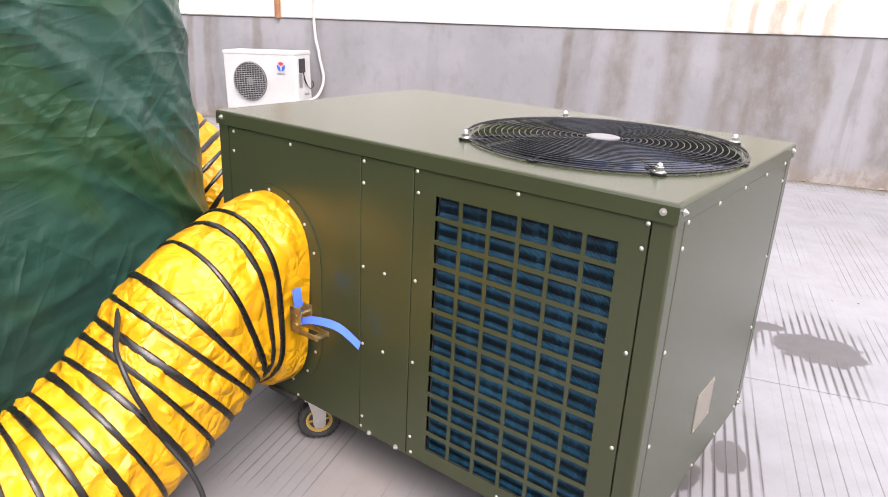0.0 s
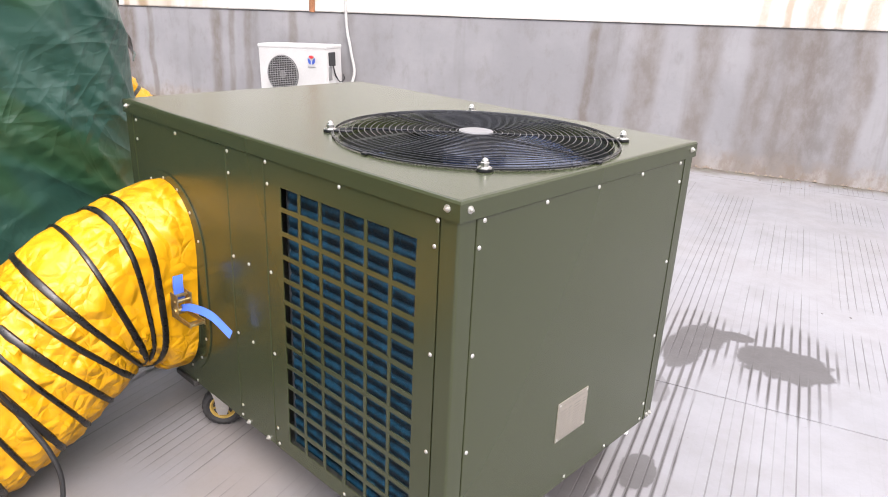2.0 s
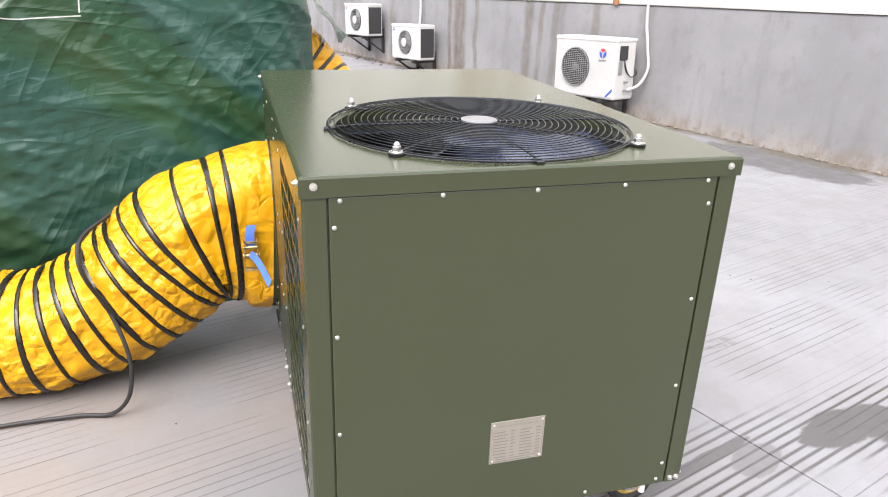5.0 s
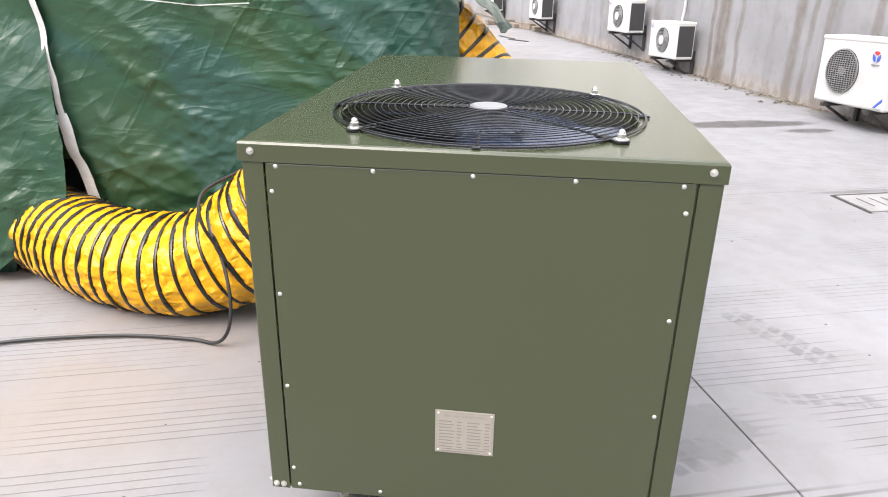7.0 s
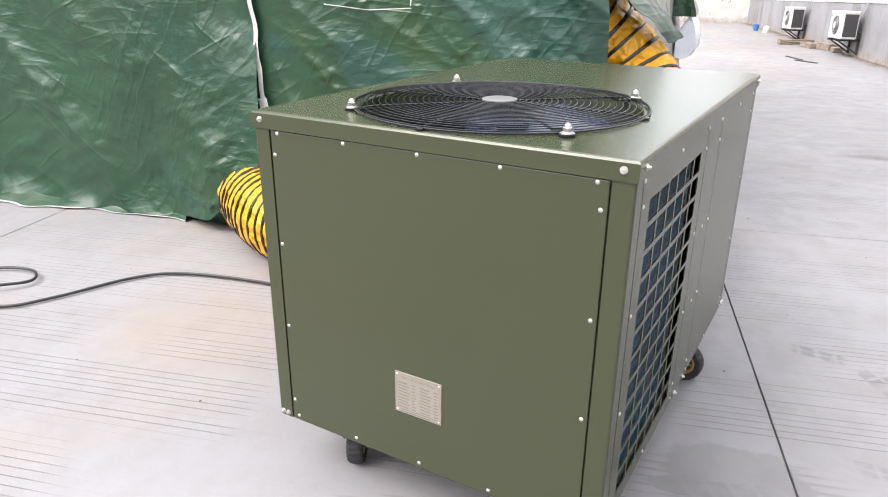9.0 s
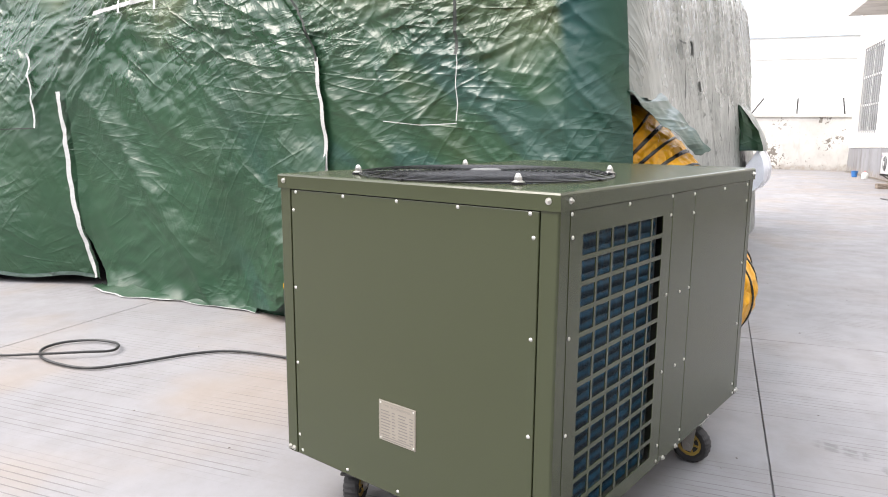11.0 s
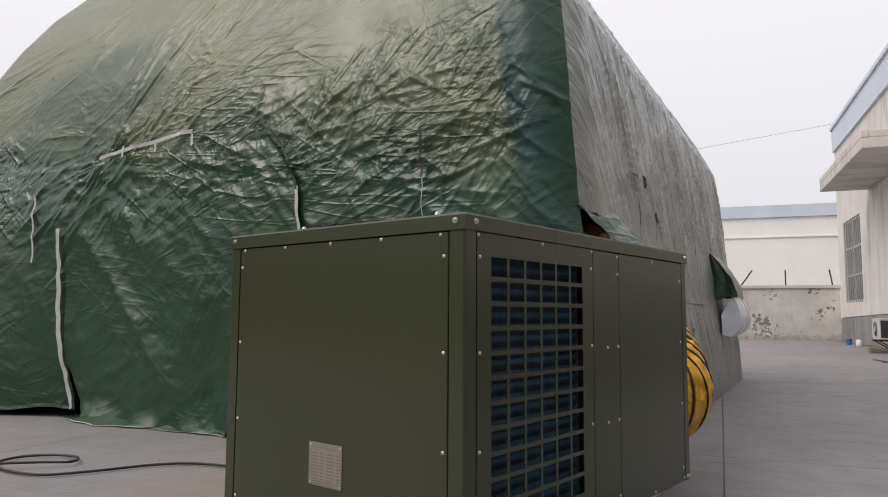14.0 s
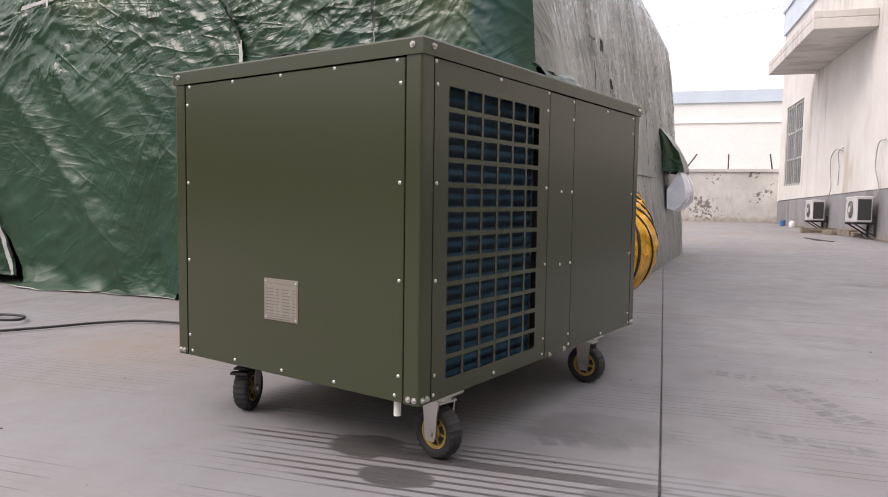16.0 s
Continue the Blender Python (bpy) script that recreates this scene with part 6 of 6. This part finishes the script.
# ---- wall-mounted outdoor units on the long building ----
def outdoor_unit(width, height, depth, cover, name_label):
    """Local axes: x across the front, y into the wall, z up; the front is at y = 0."""
    ob = thing("outdoor_unit", (0, 0, 0), name_label, "outdoor unit", "outdoor units on the wall")
    w = width / 2
    bm = bmesh.new()
    box(bm, -w, w, 0, depth, 0, height, 0.018)
    box(bm, -w - 0.004, w + 0.004, -0.004, depth + 0.004, height - 0.035, height + 0.006, 0.012)
    casing = part("casing", bm, AC_WHITE, ob, "white sheet-metal casing")
    fx, fz, fr = (-w * 0.27 if cover else w * 0.02), height * 0.50, min(0.19, height * 0.345)
    bm = bmesh.new()
    rod(bm, (fx, -0.001, fz), (fx, -0.004, fz), fr, 40)
    part("fan_opening", bm, AC_DARK, casing, "dark fan opening")
    rings = (0.97,) if cover else (0.40, 0.55, 0.70, 0.85, 0.97)
    lines = [np.array([(fx + r * math.cos(t), -0.012 - 0.010 * (1 - (r / fr) ** 2), fz + r * math.sin(t)) for t in np.linspace(0, 2 * math.pi, 40, endpoint=False)]) for r in (fr * k for k in rings)]
    tubes("fan_grille", lines, 0.0042, AC_GRILLE, casing, "grey wire fan grille", seg=5, closed=True, first=(0, 1, 0))
    if cover:
        # woven guard: many level wires, fewer upright ones
        wires = [("level", k / 10.5) for k in range(-10, 11)] + [("upright", k / 6.5) for k in range(-6, 7)]
    else:
        wires = [("level", k / 3.5) for k in range(-3, 4)]
    for way, k in wires:
        c, h = fr * k, fr * math.sqrt(1 - k * k)
        line = ((fx - h, -0.010, fz + c), (fx, -0.022, fz + c), (fx + h, -0.010, fz + c)) if way == "level" else ((fx + c, -0.008, fz - h), (fx + c, -0.018, fz), (fx + c, -0.008, fz + h))
        v, f = tube_data(np.array(line), 0.0030, 4, first=(0.3, 1, 0.2))
        data_part("grille_bar", v, f, AC_GRILLE, casing)
    bm = bmesh.new()
    if cover:
        rod(bm, (fx, -0.006, fz), (fx, -0.010, fz), fr * 0.20, 20)
        part("fan_hub", bm, AC_GRILLE, casing)
    else:
        rod(bm, (fx, -0.020, fz), (fx, -0.028, fz), fr * 0.36, 24)
        part("grille_hub", bm, AC_WHITE, casing, "white round hub")
        for k in range(3):
            # pale fan blades behind the guard
            bm = bmesh.new()
            t = 2.1 * k + 0.4
            rim = [(fx + fr * 0.90 * math.cos(t + 0.13 * j), fz + fr * 0.90 * math.sin(t + 0.13 * j)) for j in range(8)]
            root = [(fx + fr * 0.3 * math.cos(t + 0.13 * j + 0.2), fz + fr * 0.3 * math.sin(t + 0.13 * j + 0.2)) for j in (7, 0)]
            prism(bm, [(x, -0.0045, z) for x, z in rim + root], [(x, -0.007, z) for x, z in rim + root])
            part("fan_blade", bm, AC_GRILLE, casing, smooth=False)
    lx, lz, lr = (w * 0.60, height * 0.76, 0.044) if cover else (-w * 0.80, height * 0.86, 0.026)
    for material, a0, a1 in ((LOGO_RED, 42, 138), (LOGO_BLUE, 154, 262), (LOGO_BLUE, 278, 386)):
        bm = bmesh.new()
        rim = [(lx + lr * math.cos(radians(a0 + (a1 - a0) * k / 10)), lz + lr * math.sin(radians(a0 + (a1 - a0) * k / 10))) for k in range(11)]
        inner = (lx + 0.010 * math.cos(radians((a0 + a1) / 2)), lz + 0.010 * math.sin(radians((a0 + a1) / 2)))
        prism(bm, [(x, -0.0045, z) for x, z in [inner] + rim], [(x, -0.006, z) for x, z in [inner] + rim])
        part("emblem", bm, material, casing, smooth=False)
    if cover:
        bm = bmesh.new()
        box(bm, lx - 0.045, lx + 0.045, -0.006, -0.0045, lz - 0.072, lz - 0.062)
        part("emblem_bar", bm, AC_GRILLE, casing, smooth=False)
    bm = bmesh.new()
    if cover:
        box(bm, w - 0.001, w + 0.012, depth * 0.18, depth * 0.55, height * 0.66, height * 0.89, 0.004)
        part("terminal_cover", bm, AC_DARK, casing, "black terminal cover")
        bm = bmesh.new()
        box(bm, w - 0.001, w + 0.008, depth * 0.16, depth * 0.34, height * 0.42, height * 0.65, 0.004)
        part("cable_clip", bm, AC_GRILLE, casing, "grey cable clip")
        for lift in (0.0, 0.05):
            line, _ = smooth_path([(w + 0.010, depth * 0.40, height * 0.67), (w + 0.020, depth * (0.45 + lift), height * 0.50), (w + 0.025, depth * 0.72, height * 0.38), (w + 0.025, depth * (0.95 + lift), height * 0.42), (w + 0.01, depth * 1.0, height * 0.50)], 0.015)
            v, f = tube_data(line, 0.0045, 6)
            data_part("lead", v, f, CABLE, casing, "black lead")
        for material, k in ((WHITE_PLASTIC, 1.0), (LOGO_BLUE, 0.72), (WHITE_PLASTIC, 0.42)):
            bm = bmesh.new()
            tri = [(w - 0.13 * k - 0.012, 0.03), (w - 0.012, 0.03), (w - 0.012, 0.03 + 0.12 * k)]
            d = 0.0045 + 0.001 * (1 - k)
            prism(bm, [(x, -0.004, z) for x, z in tri], [(x, -d - 0.0005, z) for x, z in tri])
            part("sticker", bm, material, casing, "triangular energy sticker" if k == 1.0 else "", smooth=False)
    else:
        box(bm, w - 0.002, w + 0.003, depth * 0.10, depth * 0.92, height * 0.08, height * 0.90)
        part("side_coil", bm, AC_DARK, casing, "dark open coil side")
    for lift in (0.0, w * 0.2) if cover else ():
        bm = bmesh.new()
        rod(bm, (w + 0.002, depth * 0.5, height * 0.16 + lift), (w + 0.045, depth * 0.5, height * 0.16 + lift), 0.012, 8)
        part("valve", bm, AC_GRILLE, casing)
    for x in (-w * 0.62, w * 0.62):
        bm = bmesh.new()
        box(bm, x - 0.018, x + 0.018, -0.03, depth + 0.10, -0.038, -0.002, 0.002)
        box(bm, x - 0.018, x + 0.018, depth + 0.065, depth + 0.10, -0.26, 0.10, 0.002)
        rod(bm, (x, 0.02, -0.03), (x, depth + 0.08, -0.24), 0.013, 6)
        part("bracket_arm", bm, BRACKET, ob, "dark steel bracket arm")
    return ob


def unit_pose(v, z, tilt, u=4.865):
    return Matrix.Translation(site(u, v, z)) @ Matrix.Rotation(radians(SITE_TURN - 90), 4, "Z") @ Matrix.Rotation(radians(-tilt), 4, "Y")


big = outdoor_unit(0.82, 0.575, 0.29, True, "aged white outdoor air-conditioning unit with a round emblem")
big.matrix_basis = unit_pose(3.965, 0.195, 2.2)
small = outdoor_unit(0.70, 0.455, 0.26, False, "small white outdoor unit with an open coil side on brackets")
small.matrix_basis = unit_pose(7.37, 0.185, 2.2, 4.90)
copy_thing(small, unit_pose(8.77, 0.385, 2.0, 4.90))
copy_thing(small, unit_pose(12.55, 0.30, 1.5, 4.90))
copy_thing(small, unit_pose(16.0, 0.24, 1.5, 4.90))


def pipe(name, points, r, material, label, category):
    line, _ = smooth_path(points, 0.03)
    v, f = tube_data(line, r, 8, first=(0.3, 1, 0.1))
    return tagged(data_part(name, v, f, material, None), label, category)


pipe("conduit", [site(WALL_U - 0.03, 3.62, 5.7), site(WALL_U - 0.03, 3.60, 3.0), site(WALL_U - 0.03, 3.58, 1.2), site(WALL_U - 0.035, 3.52, 0.75), site(WALL_U - 0.04, 3.47, 0.52), site(WALL_U - 0.10, 3.50, 0.36), site(WALL_U - 0.22, 3.55, 0.30)], 0.015, PVC, "white insulated pipe down the building wall", "pipe")
pipe("conduit", [site(WALL_U - 0.03, 7.52, 5.7), site(WALL_U - 0.03, 7.53, 2.0), site(WALL_U - 0.03, 7.52, 1.1), site(WALL_U - 0.04, 7.50, 0.80), site(WALL_U - 0.09, 7.46, 0.55)], 0.017, PVC, "white insulated pipe down the building wall", "pipe")
pipe("conduit", [site(WALL_U - 0.02, 12.0, 1.75), site(WALL_U - 0.05, 12.3, 1.70), site(WALL_U - 0.04, 12.45, 1.3), site(WALL_U - 0.04, 12.2, 0.9), site(WALL_U - 0.12, 12.25, 0.6)], 0.010, IRON, "grey pipe drooping from the wall to an outdoor unit", "pipe")
pipe("conduit", [site(WALL_U - 0.02, 14.8, 1.75), site(WALL_U - 0.05, 15.3, 1.78), site(WALL_U - 0.04, 15.7, 1.55), site(WALL_U - 0.04, 15.55, 0.95), site(WALL_U - 0.12, 15.7, 0.55)], 0.010, IRON, "grey pipe drooping from the wall to an outdoor unit", "pipe")
pipe("conduit", [site(WALL_U - 0.02, 14.75, 1.80), site(WALL_U - 0.05, 15.0, 1.72), site(WALL_U - 0.03, 14.98, 1.40), site(WALL_U - 0.02, 15.05, 1.02)], 0.009, IRON, "grey pipe end hanging loose on the wall", "pipe")
bm = bmesh.new()
rod(bm, site(WALL_U - 0.02, 3.99, ledge(3.99)), site(WALL_U - 0.02, 3.99, 2.6), 0.030, 10)
tagged(part("rusty_downpipe", bm, RUST, None), "short rusty pipe on the white wall", "pipe")
pipe("overhead_wire", [site(WALL_U + 0.12, 21.6, 6.515), site(WALL_U + 0.02, 21.8, 6.56), site(4.5, 22, 6.50), site(1.58, 22, 6.14), site(-3, 23, 5.75), site(-7, 30, 5.8), site(-9.5, 36.05, 6.15)], 0.004, CABLE, "thin overhead wire against the sky", "wire")

# drain grate let into the slab joint
grate = thing("drain_grate", site(3.63, 2.21, 0, GROUND_TURN), "concrete drain cover with slots let into the yard", "drain")
gm = Matrix.Rotation(radians(GROUND_TURN), 4, "Z")
bm = bmesh.new()
box(bm, 3.315, 3.785, 1.970, 2.265, 0.001, 0.008, 0.002, gm)
part("cover", bm, DRAIN, grate, "pale concrete cover", smooth=False)
for u0, u1, v0, v1 in ((3.292, 3.312, 1.955, 2.290), (3.312, 3.79, 2.268, 2.296)):
    bm = bmesh.new()
    box(bm, u0, u1, v0, v1, 0.0005, 0.004, 0.0005, gm)
    part("frame_edge", bm, BRACKET, grate, "dark silted gap", smooth=False)
for k in range(4):
    bm = bmesh.new()
    box(bm, 3.400 + 0.085 * k, 3.410 + 0.085 * k, 2.05, 2.20, 0.0082, 0.0092, 0, gm)
    part("slot", bm, BRACKET, grate, smooth=False)

# odds and ends at the wall's far foot: a heap of broken kerb, planks, a blue bucket, a white jug
rng = random.Random(12)
for k, (x, y, turn, size) in enumerate(((-0.22, 15.55, 20, (0.65, 0.18, 0.10)), (0.10, 15.0, -64, (0.55, 0.20, 0.09)), (0.42, 14.6, -58, (0.45, 0.18, 0.12)), (0.62, 14.25, -75, (0.32, 0.20, 0.08)))):
    bm = bmesh.new()
    box(bm, -size[0] / 2, size[0] / 2, -size[1] / 2, size[1] / 2, 0, size[2], 0.012)
    bmesh.ops.subdivide_edges(bm, edges=bm.edges[:], cuts=2, use_grid_fill=True)
    for v in bm.verts:
        v.co += Vector((rng.uniform(-1, 1), rng.uniform(-1, 1), rng.uniform(-1, 1) if v.co.z > 0.02 else 0)) * 0.012
    chunk = part("kerb_block", bm, RUBBLE, None, smooth=False)
    chunk.matrix_basis = pose(x, y, 0, 0, 0, turn)
    tagged(chunk, "broken concrete kerb block lying by the wall", "kerb block", "broken blocks by the wall")
for x, y, turn, length in ((0.05, 12.6, -62, 0.6), (0.28, 12.1, -40, 0.45)):
    bm = bmesh.new()
    box(bm, -length / 2, length / 2, -0.030, 0.030, 0.001, 0.014, 0.004)
    plank = part("plank", bm, BRACKET, None)
    plank.matrix_basis = pose(x, y, 0, 0, 0, turn)
    tagged(plank, "dark weathered plank lying on the concrete", "plank", "planks on the ground")


def turned(profile, seg=20):
    verts = [(r * math.cos(2 * math.pi * k / seg), r * math.sin(2 * math.pi * k / seg), z) for r, z in profile for k in range(seg)]
    return verts, [(i * seg + k, i * seg + (k + 1) % seg, (i + 1) * seg + (k + 1) % seg, (i + 1) * seg + k) for i in range(len(profile) - 1) for k in range(seg)]


pail = thing("bucket", (-1.56, 19.5, 0), "blue plastic bucket by the boundary wall", "bucket")
v, f = turned(((0.001, 0.005), (0.12, 0.0), (0.155, 0.29), (0.17, 0.30), (0.17, 0.315), (0.148, 0.31), (0.112, 0.02), (0.001, 0.02)))
data_part("body", [(x * 0.5 - 1.56, y * 0.5 + 19.5, z * 0.5) for x, y, z in v], f, BLUE_PLASTIC, pail)
jug = thing("jug", (-1.22, 18.8, 0), "white plastic jug with a cap by the wall", "jug")
v, f = turned(((0.001, 0.0), (0.13, 0.0), (0.14, 0.02), (0.14, 0.22), (0.11, 0.27), (0.035, 0.30), (0.033, 0.33), (0.001, 0.33)))
data_part("body", [(x * 0.55 - 1.22, y * 0.55 + 18.8, z * 0.55) for x, y, z in v], f, WHITE_PLASTIC, jug)
v, f = turned(((0.001, 0.333), (0.04, 0.333), (0.04, 0.36), (0.001, 0.362)))
data_part("cap", [(x * 0.55 - 1.22, y * 0.55 + 18.8, z * 0.55) for x, y, z in v], f, LOGO_RED, jug, "red cap")

# crumbled mortar and stones along the foot of the building
verts, faces = [], []
rng = random.Random(4)
for k in range(1500):
    v = rng.uniform(-6, 20)
    u = WALL_U - abs(rng.gauss(0, 0.035 if k % 5 else 0.14)) - 0.005
    r = rng.uniform(0.005, 0.022) * (1.2 if u > WALL_U - 0.04 else 0.6)
    c = site(u, v, r * 0.25)
    b = len(verts)
    for dx, dy, dz in ((1, 0, 0), (-0.4, 0.9, 0), (-0.5, -0.8, 0.1), (0.1, 0.1, 0.8), (0, 0, -0.3)):
        verts.append((c.x + r * dx * rng.uniform(0.7, 1.5), c.y + r * dy * rng.uniform(0.7, 1.5), max(0.001, c.z + r * dz)))
    faces += [(b, b + 1, b + 3), (b + 1, b + 2, b + 3), (b + 2, b, b + 3), (b + 1, b, b + 4), (b + 2, b + 1, b + 4), (b, b + 2, b + 4)]
rubble = data_part("rubble", verts, faces, RUBBLE, None, smooth=False)
tagged(rubble, "crumbled mortar and small stones along the wall foot", "rubble", kind="stuff")

# chips of stone and dirt scattered over the yard, thicker by the wall
verts, faces = [], []
rng = random.Random(21)
for k in range(230):
    if k < 120:
        x, y, r = rng.uniform(-2.6, 2.6), rng.uniform(-0.6, 5.0), rng.uniform(0.002, 0.0055)
    else:
        q = site(WALL_U - abs(rng.gauss(0.05, 0.16)) - 0.02, rng.uniform(5.0, 9.5), 0)
        x, y, r = q.x, q.y, rng.uniform(0.008, 0.03)
    if 0.0 < x < LX and 0.0 < y < LY:
        continue
    b, t0 = len(verts), rng.uniform(0, 6)
    for j in range(5):
        t = t0 + 1.257 * j
        verts.append((x + r * rng.uniform(0.6, 1.4) * math.cos(t), y + r * rng.uniform(0.6, 1.4) * math.sin(t), 0.0006))
    verts.append((x, y, r * rng.uniform(0.4, 0.8)))
    faces += [(b + j, b + (j + 1) % 5, b + 5) for j in range(5)]
tagged(data_part("grit", verts, faces, GRIT, None, smooth=False), "dark stone chips scattered on the concrete", "grit", kind="stuff")

# type plate: heading, ruled border, rows of unreadable print
def printed(text, size, x, z, parent):
    curve = bpy.data.curves.new("print", "FONT")
    curve.body, curve.size, curve.align_x, curve.align_y = text, size, "CENTER", "CENTER"
    ob = new("heading", curve)
    mesh = bpy.data.meshes.new_from_object(ob)
    bpy.data.objects.remove(ob)
    mesh.materials.append(INK)
    shared("heading", mesh, pose(x, -0.0026, z, 90, 0, 0), parent)


printed("TENT AIR CONDITIONER", 0.0082, 0.4465, 0.4115, plate)
bm = bmesh.new()
rng = random.Random(3)
for k in range(9):
    z = 0.396 - 0.0082 * k
    for x0, wide in ((0.391, 0.033), (0.430, 0.011), (0.452, 0.030), (0.490, 0.011)):
        wide *= rng.uniform(0.75, 1.1)
        box(bm, x0, x0 + wide, -0.0026, -0.0021, z, z + 0.0026)
for k, wide in enumerate((0.098, 0.082)):
    box(bm, 0.398, 0.398 + wide, -0.0026, -0.0021, 0.3245 - 0.006 * k, 0.3268 - 0.006 * k)
for x0, x1, z0, z1 in ((0.3865, 0.5065, 0.3185, 0.3190), (0.3865, 0.5065, 0.4200, 0.4205), (0.3865, 0.3870, 0.3190, 0.4200), (0.5060, 0.5065, 0.3190, 0.4200)):
    box(bm, x0, x1, -0.0026, -0.0021, z0, z1)
part("print", bm, INK, plate, "rows of fine dark print", smooth=False)
for x in (0.3895, 0.5035):
    for z in (0.3215, 0.4175):
        shared("rivet", SCREW_MESH, pose(x, -0.0022, z, 90, 0, 0) @ Matrix.Scale(0.62, 4), plate)

# cast slabs of the yard, with open joints between them
bm = bmesh.new()
box(bm, -1.7975, 1.7975, -2.4975, 2.4975, -0.010, 0.0, 0.003)
slab_mesh = bpy.data.meshes.new("slab")
bm.to_mesh(slab_mesh)
bm.free()
slab_mesh.materials.append(YARD)
for i in range(-4, 2):
    for j in range(-3, 4):
        c = site(1.378 + 3.6 * (i + 0.5), 2.40 + 5.0 * (j + 0.5), 0, GROUND_TURN)
        shared("slab", slab_mesh, Matrix.Translation(c) @ Matrix.Rotation(radians(GROUND_TURN), 4, "Z"), ground)
